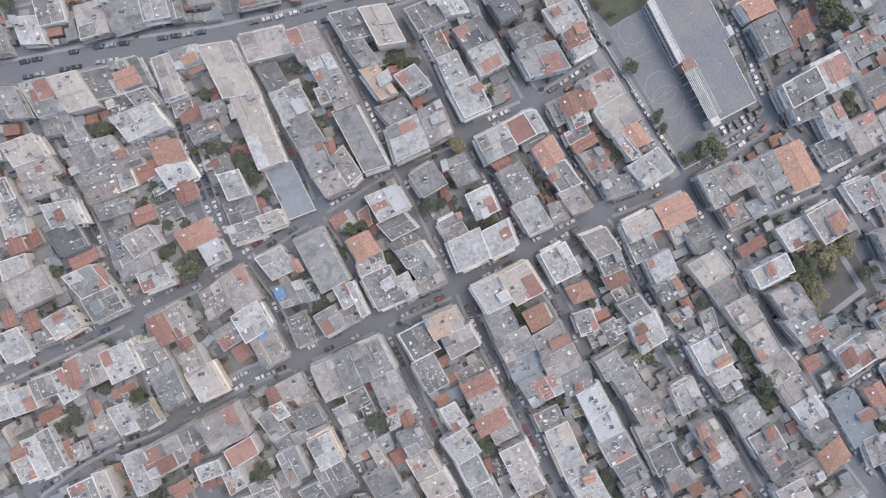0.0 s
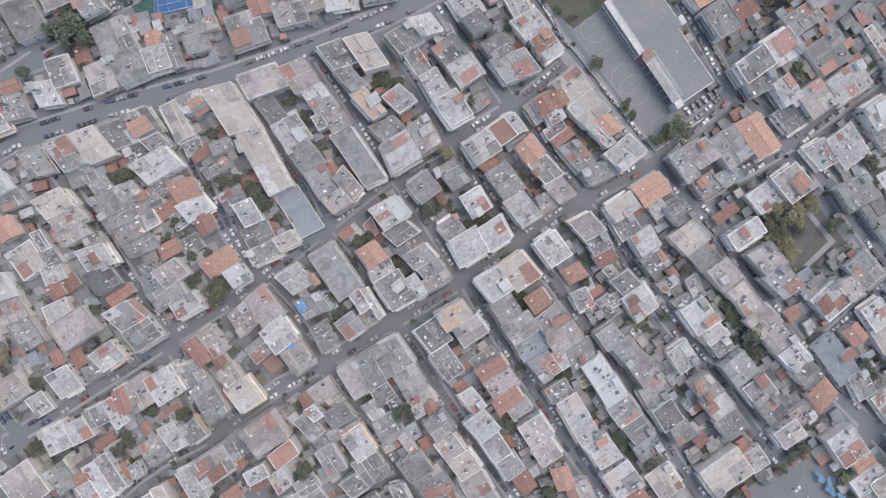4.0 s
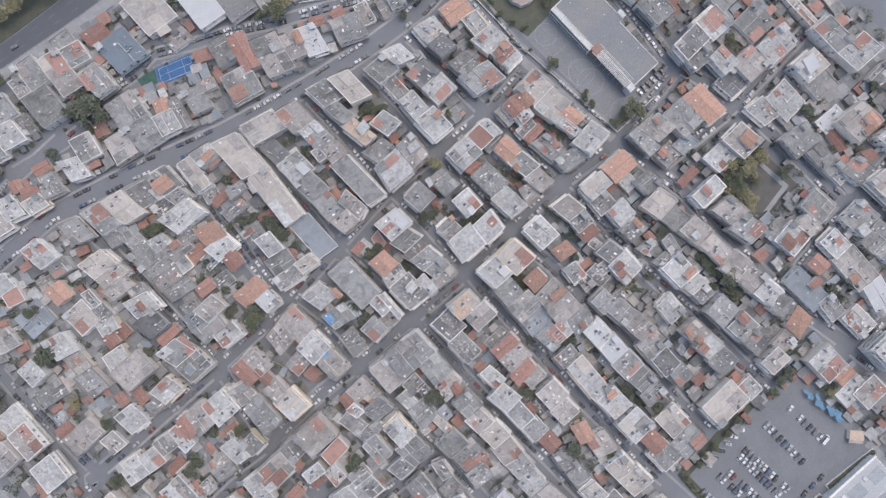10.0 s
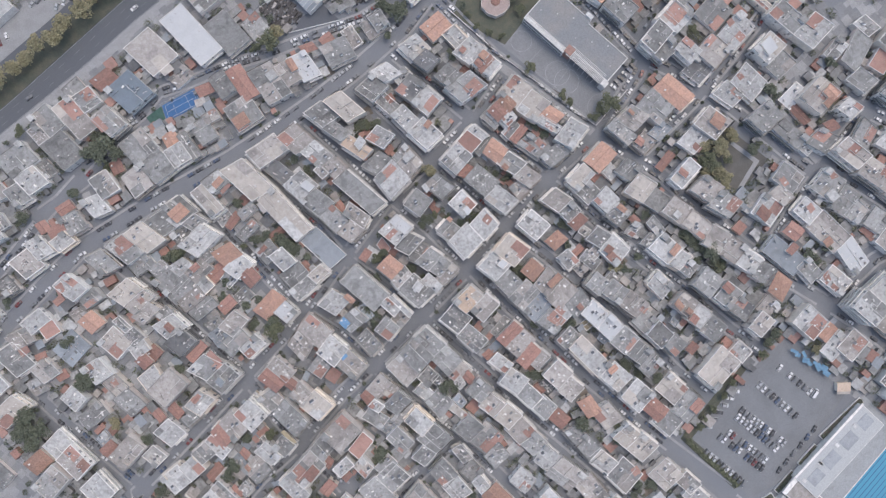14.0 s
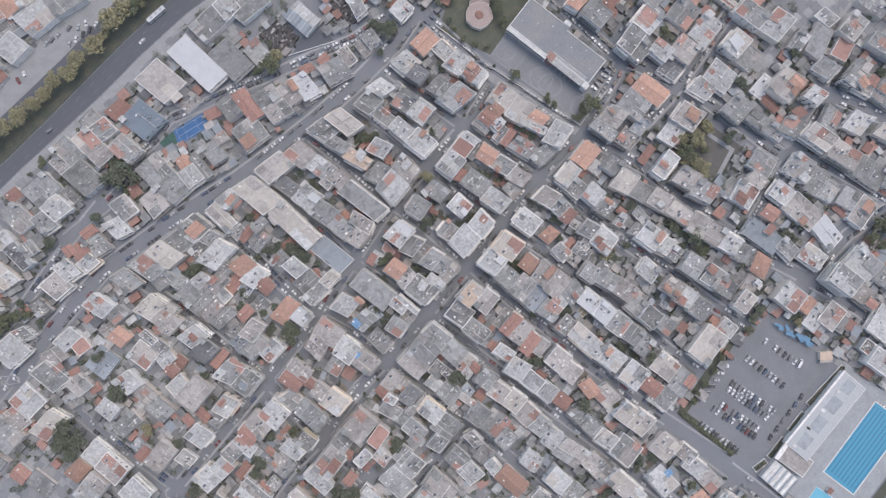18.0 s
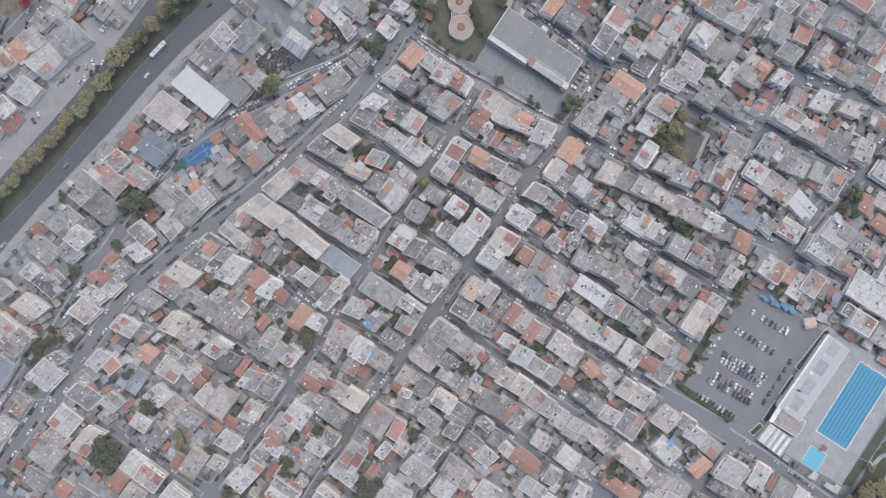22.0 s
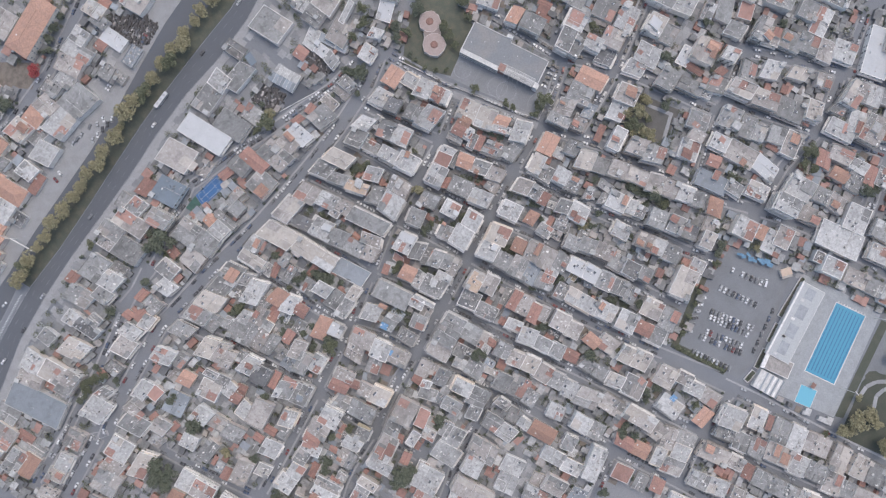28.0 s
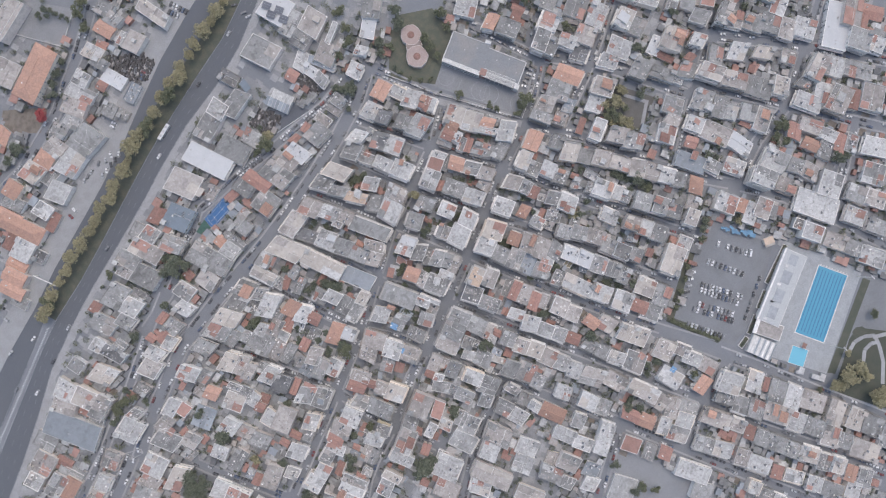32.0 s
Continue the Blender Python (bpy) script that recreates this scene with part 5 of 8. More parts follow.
house(-221.7, -24.2, 12.8, 10.8, 26, "w2", 91)
house(-234.5, -29.1, 11.5, 9.2, 21, "o2G", 98)
house(-215.6, -35.5, 11.2, 15.5, 26, "k3", 89)
house(-209.4, -53.4, 12.3, 14.4, 24, "w3", 88)
house(-197.7, -35.7, 8.3, 6.0, 22, "r2", 97)
house(-188.9, -40.7, 15.3, 11.1, 27, "k3", 96)
house(-199.7, -30.2, 7.4, 6.5, 24, "t1", 84)
house(-170.0, -62.6, 11.2, 11.7, 18, "w3", 92)
house(-56.5, -121.1, 12.3, 17.9, 30, "k3", 83)
house(-41.4, -110.7, 10.2, 12.1, 25, "l2", 88)
house(-37.8, -120.9, 10.2, 11.6, 11, "w2", 100)
house(-28.7, -104.5, 5.9, 9.8, 8, "l2", 102)
house(-25.1, -123.6, 6.5, 9.0, 20, "w2", 88)
house(-77.1, -108.7, 11.9, 17.1, 19, "l2", 93)
house(-66.8, -102.8, 12.6, 12.4, 22, "l2", 97)
house(4.1, -104.5, 11.4, 11.8, 13, "k2", 100)
deck(2.0, -96.5, 5.3, 4.0, 11, "o0", 88)
house(8.3, -113.3, 10.7, 10.3, 22, "l2", 95)
house(11.6, -123.2, 11.1, 10.8, 35, "w2", 83)
house(17.8, -134.4, 13.0, 15.8, 21, "l2", 102)
house(27.6, -147.7, 10.7, 16.9, 22, "k2", 88)
house(30.7, -117.5, 8.7, 9.5, 8, "l2", 103)
house(34.7, -126.8, 9.3, 11.4, 20, "l2", 91)
house(39.0, -135.6, 8.7, 11.9, 25, "w2", 96)
house(46.3, -146.0, 13.9, 14.1, 28, "l2", 89)
deck(52.5, -146.1, 4.2, 4.4, 12, "r0", 88)
house(48.9, -113.8, 11.0, 12.4, 10, "k2", 100)
house(42.0, -105.9, 8.1, 10.2, 8, "o2", 96)
house(54.4, -126.4, 11.3, 9.0, 21, "b3", 98)
house(59.7, -134.6, 12.3, 10.9, 23, "b3", 97)
house(66.5, -153.6, 13.0, 13.1, 21, "k2", 95)
house(76.1, -162.0, 8.2, 10.8, 22, "k2", 95)
house(57.8, -170.1, 11.6, 16.0, 17, "w2", 92)
deck(62.7, -167.5, 4.0, 3.7, 8, "u0", 93)
house(81.7, -181.5, 9.8, 11.9, 16, "k2", 94)
house(70.9, -188.6, 12.7, 8.3, 12, "o2", 95)
house(4.8, -144.2, 10.4, 12.1, 26, "w3", 87)
house(9.6, -154.1, 10.9, 10.7, 23, "l2", 94)
house(37.1, -164.0, 10.1, 21.6, 19, "b3", 95)
house(40.7, -177.0, 11.1, 12.5, 1, "k2", 107)
house(20.2, -170.9, 8.3, 12.5, 40, "r2", 76)
house(-4.1, -128.8, 9.7, 10.8, 30, "w2", 88)
house(-18.8, -134.5, 10.3, 17.0, 23, "o2", 92)
house(-9.1, -150.7, 10.1, 8.6, 27, "l2", 94)
house(-12.1, -112.2, 10.9, 9.5, 23, "l2", 88)
house(183.5, 49.2, 17.2, 11.7, 28, "w3", 87)
deck(182.3, 54.5, 3.5, 3.4, 22, "r0", 82)
house(196.5, 34.9, 14.1, 11.6, 25, "w3", 93)
deck(195.8, 35.6, 6.5, 7.6, 22, "h1", 81)
house(200.8, 25.0, 13.4, 10.5, 22, "l2", 95)
house(181.6, 22.2, 13.6, 15.7, 30, "w2", 86)
deck(178.6, 26.7, 3.0, 3.5, 14, "r0", 91)
house(170.1, 20.2, 10.8, 12.8, 23, "l2", 101)
house(182.1, 1.8, 14.4, 11.7, 21, "l3", 96)
house(192.4, -10.9, 8.8, 17.2, 25, "l2", 94)
house(202.3, 7.3, 14.0, 8.3, 24, "h1", 94)
house(212.6, 2.4, 16.3, 14.4, 25, "k3", 96)
deck(216.9, 1.4, 5.6, 7.1, 28, "o1", 86)
deck(214.9, -2.3, 7.2, 3.9, 27, "o1", 85)
house(202.2, -3.3, 4.7, 12.0, 15, "r1", 97)
house(224.9, -9.5, 9.2, 9.4, 21, "w3", 103)
house(214.2, -14.7, 6.0, 6.0, 4, "r2", 107)
house(207.4, -20.8, 11.9, 13.1, 22, "l2", 108)
house(230.9, 21.7, 12.4, 7.4, 29, "l2", 93)
house(241.4, 17.4, 19.0, 10.9, 41, "l2F", 77)
house(221.6, 35.0, 16.9, 12.7, 26, "w3", 97)
house(211.2, 46.2, 11.0, 17.2, 23, "l3", 95)
house(251.1, 7.5, 11.6, 9.5, 37, "r2F", 90)
house(237.9, 1.7, 10.6, 12.3, 21, "l2", 102)
house(260.2, 16.6, 14.7, 10.8, 27, "k3", 91)
deck(261.1, 17.2, 4.6, 5.3, 18, "r0", 98)
house(250.8, 27.6, 8.4, 10.9, 16, "l2", 102)
house(272.0, -0.2, 9.3, 17.6, 28, "l3", 97)
deck(271.6, 1.1, 4.6, 5.9, 18, "o0", 102)
house(251.4, -8.1, 16.9, 8.6, 26, "l3", 95)
deck(251.1, -14.0, 5.1, 6.0, 13, "o1", 87)
house(263.6, -26.1, 12.4, 14.3, 28, "l2", 92)
deck(262.4, -22.5, 4.7, 5.4, 18, "o1", 98)
house(241.7, -33.6, 13.0, 11.6, 25, "w2", 105)
house(227.8, -26.5, 16.5, 10.1, 39, "l2", 76)
house(255.0, -46.1, 9.9, 12.7, 17, "b2", 112)
house(290.4, 8.9, 8.5, 16.2, 26, "r2F", 92)
house(182.8, -32.0, 11.3, 13.7, 33, "l2", 90)
deck(180.0, -33.1, 3.3, 4.9, 10, "o0", 96)
house(176.2, -39.3, 8.7, 10.4, 16, "k2", 99)
house(201.3, -42.8, 14.3, 12.6, 29, "l2", 94)
deck(205.5, -39.2, 3.7, 4.0, -0, "r0", 99)
house(206.7, -54.4, 14.9, 10.1, 35, "g2", 91)
deck(200.5, -48.9, 5.1, 5.8, 23, "w1", 87)
house(217.3, -31.9, 11.2, 16.6, 21, "k3", 100)
house(225.7, -46.4, 11.5, 17.6, 36, "k3", 88)
house(235.9, -61.5, 13.8, 19.2, 33, "l2", 89)
house(247.0, -71.0, 13.0, 10.2, 39, "b3", 84)
house(241.7, -74.8, 6.0, 4.2, 27, "r1", 91)
house(185.8, -51.7, 10.5, 11.7, 28, "w2", 90)
deck(188.0, -51.1, 3.5, 4.2, 22, "r0", 80)
house(192.3, -66.0, 13.4, 20.7, 22, "k2", 93)
deck(189.3, -70.6, 4.6, 4.2, 18, "o1", 84)
house(199.8, -82.5, 11.1, 16.5, 23, "h2", 80)
house(214.2, -76.8, 3.8, 12.7, 14, "r1", 102)
house(219.3, -70.1, 12.3, 11.7, 33, "l2", 92)
house(223.2, -80.1, 17.0, 10.5, 30, "k2", 89)
deck(226.2, -78.6, 6.5, 5.9, 33, "o1", 87)
house(175.7, -81.2, 8.7, 11.7, 25, "l2", 86)
house(187.1, -91.4, 10.5, 14.0, 28, "w2", 91)
deck(183.0, -88.3, 4.0, 5.4, 28, "o0", 60)
house(209.7, -106.5, 14.2, 16.6, 22, "w3", 93)
house(234.7, -100.8, 10.9, 9.5, 40, "r2", 75)
house(166.2, -69.2, 11.3, 20.9, 31, "t2F", 89)
deck(170.5, -67.3, 6.3, 4.2, 27, "r1", 95)
house(175.5, -59.1, 7.8, 8.5, 28, "r2", 95)
house(-129.9, 269.3, 38.0, 16.5, 24, "o3G", 86)
house(-120.6, 310.2, 29.9, 12.2, 18, "k3", 95)
house(-145.1, 284.3, 17.9, 16.8, 23, "k2", 90)
house(-75.2, 263.2, 9.2, 13.4, 15, "o2", 94)
house(-66.5, 264.6, 9.4, 11.1, 8, "l2", 99)
house(-66.1, 243.7, 14.1, 12.4, 20, "k2F", 94)
deck(-65.4, 243.5, 2.4, 2.6, 11, "w1", 101)
house(-70.6, 250.8, 9.4, 4.8, 23, "w2", 89)
house(-91.5, 256.2, 9.8, 13.6, 18, "w2", 94)
house(-93.4, 248.8, 7.7, 11.8, 16, "l2", 92)
house(-109.5, 247.8, 10.5, 10.9, 22, "w2", 87)
house(-116.4, 240.6, 9.7, 19.6, 18, "w2", 96)
house(-93.2, 234.4, 9.8, 16.3, 18, "h1", 91)
house(-102.6, 236.1, 6.5, 6.9, 19, "r1", 89)
house(-125.8, 236.3, 11.4, 17.1, 28, "k2", 91)
house(-133.6, 229.8, 9.7, 12.9, 18, "w2", 97)
house(-108.8, 218.9, 10.1, 10.1, 25, "g2", 85)
house(-104.4, 212.0, 7.4, 8.1, 21, "l1", 87)
house(-43.3, 250.0, 9.4, 24.3, 23, "k2", 81)
house(21.5, 197.6, 19.1, 20.2, 17, "h2F", 91)
house(22.9, 183.0, 18.7, 10.1, 19, "w2", 93)
house(34.0, 173.9, 17.5, 15.4, 22, "k2F", 85)
deck(37.5, 173.0, 4.0, 4.5, 20, "b1", 88)
house(20.3, 170.4, 11.6, 12.8, 20, "g2", 87)
deck(21.0, 168.1, 2.8, 3.1, 15, "w1", 94)
house(-5.4, 181.8, 17.6, 22.3, 17, "l2", 95)
house(11.2, 160.0, 14.1, 8.6, 31, "w1", 74)
house(20.5, 149.4, 6.0, 20.4, 28, "t1", 89)
house(11.3, 150.7, 7.6, 11.2, 21, "h1", 84)
house(-0.3, 156.2, 8.0, 8.2, 22, "r1", 87)
house(12.8, 140.9, 7.8, 9.3, 15, "l2", 78)
house(27.3, 151.4, 15.3, 13.7, 26, "k2", 86)
house(39.1, 159.9, 16.0, 3.9, 27, "w2", 82)
house(60.4, 146.4, 13.9, 9.9, 39, "h1", 87)
house(71.1, 154.8, 13.9, 12.5, 39, "l2", 90)
house(46.2, 137.3, 7.2, 8.7, 24, "w2", 101)
house(-176.0, 221.5, 13.8, 13.7, 10, "b2", 99)
deck(-172.6, 220.3, 5.3, 6.8, 19, "o1", 86)
house(-193.5, 221.5, 11.3, 11.3, 18, "o2", 89)
house(-199.5, 213.7, 8.4, 15.3, 16, "g2", 100)
house(-208.1, 210.3, 9.6, 17.2, -4, "o2", 116)
house(-187.3, 197.1, 10.3, 11.9, 12, "w2", 95)
house(-175.2, 254.6, 10.5, 9.2, 28, "o1", 71)
house(-144.1, 231.1, 9.5, 12.2, 19, "l2", 94)
house(-153.2, 227.1, 7.9, 8.7, 19, "r1", 96)
house(-255.7, 94.6, 13.5, 14.9, 30, "w2", 79)
deck(-258.6, 95.2, 3.9, 7.6, 20, "r0", 92)
house(-246.6, 78.8, 12.4, 22.4, 25, "k3", 89)
deck(-245.0, 80.4, 4.0, 3.8, 8, "r0", 94)
house(-255.6, 76.3, 6.4, 7.5, 19, "r1", 92)
house(-254.1, 66.5, 6.0, 10.1, 26, "l1", 88)
house(-263.8, 87.1, 8.5, 16.2, 33, "k2", 87)
house(-269.5, 72.1, 17.3, 37.4, 31, "t2F", 86)
house(-239.1, 103.0, 9.0, 9.9, 15, "l2", 90)
house(277.9, -44.5, 14.9, 10.4, 35, "k2", 84)
house(287.7, -52.1, 14.0, 15.2, 31, "w2", 93)
house(272.4, -34.2, 13.2, 13.6, 30, "l2", 91)
house(305.8, -65.7, 32.8, 17.0, 38, "h2F", 87)
house(318.8, -65.2, 20.4, 12.6, 39, "k3", 81)
house(321.0, -74.7, 10.4, 8.0, 32, "r2", 82)
house(309.8, -82.8, 14.8, 15.6, 34, "l3", 86)
house(318.0, -93.2, 11.4, 11.6, 26, "w2", 91)
house(275.0, -78.1, 18.5, 11.0, 21, "k3", 93)
house(285.4, -85.8, 13.8, 13.0, 34, "w2", 90)
deck(282.9, -82.2, 4.4, 4.2, 22, "r0", 95)
house(295.9, -98.1, 10.8, 20.0, 37, "l2", 86)
deck(292.7, -96.2, 9.2, 5.0, 38, "r0", 82)
house(271.0, -104.1, 19.0, 14.6, 23, "k3", 94)
deck(271.8, -103.2, 6.4, 5.7, 23, "w1", 87)
house(255.2, -92.0, 11.4, 18.8, 26, "w2", 92)
deck(258.0, -93.2, 7.0, 3.7, 32, "r0", 89)
house(262.2, -80.6, 7.6, 9.1, 9, "l2", 111)
house(280.4, -111.2, 14.1, 7.9, 38, "r2", 84)
house(291.0, -118.9, 18.9, 15.4, 36, "k2", 87)
house(237.1, -114.9, 8.3, 11.8, 19, "o2", 96)
house(241.6, -124.4, 12.5, 10.3, 32, "l2", 83)
house(253.1, -127.6, 13.0, 7.7, 36, "r2", 78)
house(258.6, -132.9, 13.0, 8.0, 33, "l2", 83)
house(250.3, -118.2, 9.0, 12.1, 20, "l2", 98)
house(223.8, -128.5, 11.3, 10.8, 26, "k2", 82)
deck(222.1, -128.2, 4.7, 5.2, 24, "o1", 89)
house(228.8, -144.7, 17.8, 15.3, 31, "w2", 89)
house(211.5, -149.0, 17.2, 29.8, 33, "w2", 86)
house(239.2, -162.8, 12.1, 16.4, 28, "l2", 89)
house(270.2, -146.4, 13.2, 18.9, 30, "w2", 97)
house(256.4, -158.9, 15.1, 15.1, 32, "l2", 91)
house(85.3, -199.5, 14.3, 14.8, 26, "w3", 97)
house(76.4, -205.7, 8.4, 13.5, 27, "g2", 96)
house(99.0, -210.9, 14.9, 10.3, 32, "w2", 87)
house(103.8, -217.4, 9.7, 3.8, 34, "r2", 92)
house(106.4, -226.5, 16.3, 12.3, 32, "l2", 83)
house(111.9, -236.2, 16.3, 10.5, 32, "w2", 85)
house(120.1, -247.3, 13.0, 17.7, 30, "k2", 92)
house(126.8, -263.9, 18.3, 11.3, 30, "k2", 87)
house(134.2, -276.4, 14.5, 11.0, 26, "b2", 92)
house(140.1, -287.5, 14.1, 15.0, 31, "l2", 85)
house(81.6, -216.5, 12.0, 11.2, 32, "g2", 86)
house(87.4, -225.3, 13.5, 11.2, 34, "l2", 82)
deck(88.9, -223.3, 9.2, 3.0, 33, "r0", 82)
house(96.2, -237.1, 12.6, 18.6, 26, "k2", 94)
deck(96.7, -234.0, 7.9, 4.0, 34, "o1", 88)
deck(97.4, -240.8, 7.2, 5.7, 33, "o1", 86)
house(102.8, -250.7, 13.0, 12.2, 30, "w2", 90)
house(109.5, -261.4, 11.9, 13.9, 28, "l2", 91)
house(113.9, -273.4, 14.3, 12.2, 30, "k2", 91)
deck(117.5, -273.5, 7.2, 4.0, 32, "r1", 89)
house(119.1, -282.6, 10.6, 9.7, 37, "l2", 83)
house(124.9, -296.1, 13.0, 19.8, 29, "k2", 91)
house(62.6, -212.5, 10.8, 20.1, 21, "k2", 98)
deck(61.9, -207.0, 5.2, 5.7, 31, "o1", 88)
house(70.7, -225.3, 9.0, 10.5, 29, "k2", 89)
house(73.6, -234.3, 9.8, 6.8, 32, "r2", 86)
house(78.6, -245.6, 11.2, 16.2, 26, "l2", 91)
house(84.7, -257.1, 10.8, 10.8, 32, "l2", 87)
house(89.0, -265.6, 10.8, 8.5, 32, "l2", 88)
house(94.7, -273.7, 10.9, 12.0, 30, "w2", 92)
deck(95.1, -273.0, 4.1, 5.4, 26, "o1", 91)
house(98.4, -283.6, 11.5, 9.6, 33, "l2", 92)
house(103.8, -290.4, 11.0, 8.1, 28, "b3", 96)
house(107.3, -301.7, 11.4, 7.9, 32, "o2", 89)
house(112.1, -310.4, 12.8, 9.7, 33, "l2", 91)
house(44.8, -220.2, 10.4, 13.1, 25, "l2", 97)
house(52.0, -230.7, 10.7, 13.0, 28, "w2", 96)
house(58.5, -243.9, 11.3, 10.0, 31, "k2", 91)
house(64.1, -255.1, 11.0, 15.8, 28, "w2", 92)
house(69.7, -267.0, 9.4, 7.9, 31, "r2", 90)
house(76.4, -276.8, 8.8, 13.6, 31, "w2", 92)
house(83.6, -290.0, 10.1, 10.5, 31, "w2", 92)
house(89.7, -301.2, 10.1, 15.4, 31, "l2", 91)
house(50.9, -264.4, 9.1, 9.0, 26, "w2", 93)
house(44.7, -186.7, 14.4, 9.3, 34, "k2", 90)
house(53.7, -194.3, 8.8, 13.9, 27, "l1", 94)
house(45.6, -198.6, 10.4, 11.7, 28, "w2", 94)
house(35.9, -202.2, 10.5, 14.3, 25, "l2", 97)
house(32.6, -191.8, 12.3, 8.2, 28, "w2", 94)
house(20.8, -206.2, 9.4, 8.5, 31, "r2", 86)
house(26.5, -228.6, 11.5, 23.2, 27, "w2F", 93)
house(22.4, -242.5, 12.0, 13.9, 28, "l2F", 96)
house(-47.3, -140.6, 11.3, 14.2, 25, "w2", 95)
house(-56.9, -147.0, 12.4, 13.1, 27, "l2", 91)
house(-77.8, -138.6, 11.3, 27.1, 25, "k3", 90)
house(-88.6, -139.8, 10.7, 13.7, 34, "w2", 87)
house(-67.6, -166.1, 10.4, 19.4, 25, "b2", 92)
house(-39.8, -158.4, 9.2, 7.8, 30, "k1", 93)
house(-32.8, -166.6, 10.8, 13.9, 19, "k3", 98)
house(-46.9, -165.1, 10.6, 15.4, 33, "l2", 84)
house(-42.7, -176.7, 8.7, 9.7, 19, "l2", 98)
house(-24.6, -182.0, 9.8, 11.0, 19, "t1", 102)
house(-31.8, -187.9, 9.8, 9.6, 19, "w2", 104)
house(-4.2, -170.3, 22.1, 9.8, 30, "w3", 89)
house(-17.0, -164.0, 9.2, 13.1, 24, "w2", 95)
house(7.2, -186.4, 10.5, 12.4, 26, "r2F", 94)
house(-17.3, -206.3, 17.2, 17.0, 28, "l1F", 94)
house(53.0, -273.1, 12.3, 7.9, -62, "g2")
house(58.4, -282.2, 8.8, 6.4, -62, "w2")
house(99.3, -311.6, 10.0, 14.7, -62, "w2")
house(-186.2, -80.8, 17.1, 15.6, -61, "k3")
house(-107.1, -125.7, 16.5, 12.0, -64, "k2")
house(13.4, -199.4, 8.5, 11.6, -64, "l1")
house(142.8, -300.4, 11.6, 15.2, -62, "l2")
house(-298.1, 21.2, 11.4, 8.0, -63, "k2")
house(-265.3, -17.7, 9.0, 9.0, -62, "r1")
house(-257.5, -27.1, 14.7, 9.6, -62, "l1")
house(-230.0, -41.0, 12.0, 14.9, -62, "l3")
house(-171.9, -80.3, 12.3, 9.8, -61, "l2")
house(-96.7, -115.0, 17.3, 15.9, -64, "w2")
house(-96.2, -108.0, 7.3, 10.8, -61, "w1")
house(-67.4, -124.9, 11.4, 13.1, -64, "w3")
house(-27.3, -115.8, 9.4, 9.4, -62, "g1")
house(-22.4, -151.2, 15.3, 9.2, -64, "w2")
house(25.4, -181.0, 12.2, 9.5, -62, "o2")
house(77.3, -170.5, 12.7, 8.9, -62, "w2")
house(-310.5, 62.9, 11.3, 10.5, -69, "w2")
house(-301.9, 50.7, 11.3, 16.0, -69, "l2")
house(-298.9, 67.8, 15.1, 14.4, -69, "k2r")
house(-296.5, 43.4, 10.6, 14.3, -69, "o2")
house(-289.4, 51.1, 17.5, 7.6, -69, "l1")
house(-288.3, 59.3, 11.4, 6.0, -69, "r1")
house(-286.0, 27.7, 10.4, 7.7, -63, "k2r")
house(-277.2, 31.3, 9.2, 10.6, -63, "w2")
house(-263.5, 39.1, 11.3, 11.9, -63, "k2o")
house(-198.5, 19.9, 13.8, 14.7, -62, "t1")
house(-175.3, 14.2, 13.6, 12.2, -62, "k2r")
house(-13.8, -101.9, 13.4, 13.4, -62, "l2r")
house(25.5, -106.6, 9.4, 7.7, -62, "r1")
house(73.5, -119.1, 12.3, 8.8, -62, "r2")
house(77.4, -127.8, 12.7, 11.0, -62, "l2")
house(217.2, -200.8, 17.9, 12.4, -61, "w2")
house(-289.3, 78.4, 15.2, 10.8, -69, "l1")
house(67.3, -108.8, 12.8, 13.3, -62, "w3o")
house(85.6, -112.7, 13.8, 11.8, -62, "b2")
house(90.5, -124.5, 11.6, 15.0, -62, "l2r")
house(111.9, -110.8, 13.4, 19.8, -62, "b3")
house(126.3, -107.9, 9.5, 8.3, -62, "w2")
house(174.2, -123.0, 8.9, 15.3, -62, "w2")
house(182.6, -126.0, 10.9, 14.1, -62, "k2r")
house(194.3, -150.7, 7.7, 7.7, -61, "g2")
house(196.4, -160.0, 13.9, 11.5, -61, "w3r")
house(205.3, -175.9, 15.5, 10.8, -61, "k2")
house(212.2, -188.7, 14.0, 10.8, -61, "l2")
house(227.1, -171.9, 13.8, 11.6, -61, "w2o")
house(234.1, -187.8, 14.1, 10.2, -61, "l2")
house(246.0, -172.9, 14.0, 11.6, -61, "k2")
house(165.0, -106.0, 14.6, 13.1, -62, "w3o")
house(172.8, -114.8, 7.9, 9.5, -62, "o2")
house(194.4, -109.1, 15.6, 12.2, -62, "w5S")
house(205.6, -125.0, 14.0, 10.1, -61, "k2r")
house(219.5, -119.0, 10.1, 10.1, -61, "l2")
house(-240.5, 161.1, 11.4, 7.6, -68, "l1")
house(-238.3, 169.6, 17.4, 8.3, -68, "o2")
house(-231.1, 175.4, 15.9, 9.1, -68, "o2")
house(-225.6, 181.2, 14.1, 7.7, -68, "o1")
house(-215.3, 185.7, 13.7, 14.3, -68, "w2")
house(-210.5, 175.6, 8.5, 8.4, -68, "d1")
house(-149.2, 145.6, 8.8, 10.6, -70, "l1")
house(-70.9, 102.0, 15.1, 15.6, -77, "l2o")
house(210.1, -61.9, 8.6, 10.8, -62, "w2")
house(245.5, -105.5, 16.0, 10.1, -61, "k2")
house(266.2, -93.9, 10.2, 15.7, -55, "w2r")
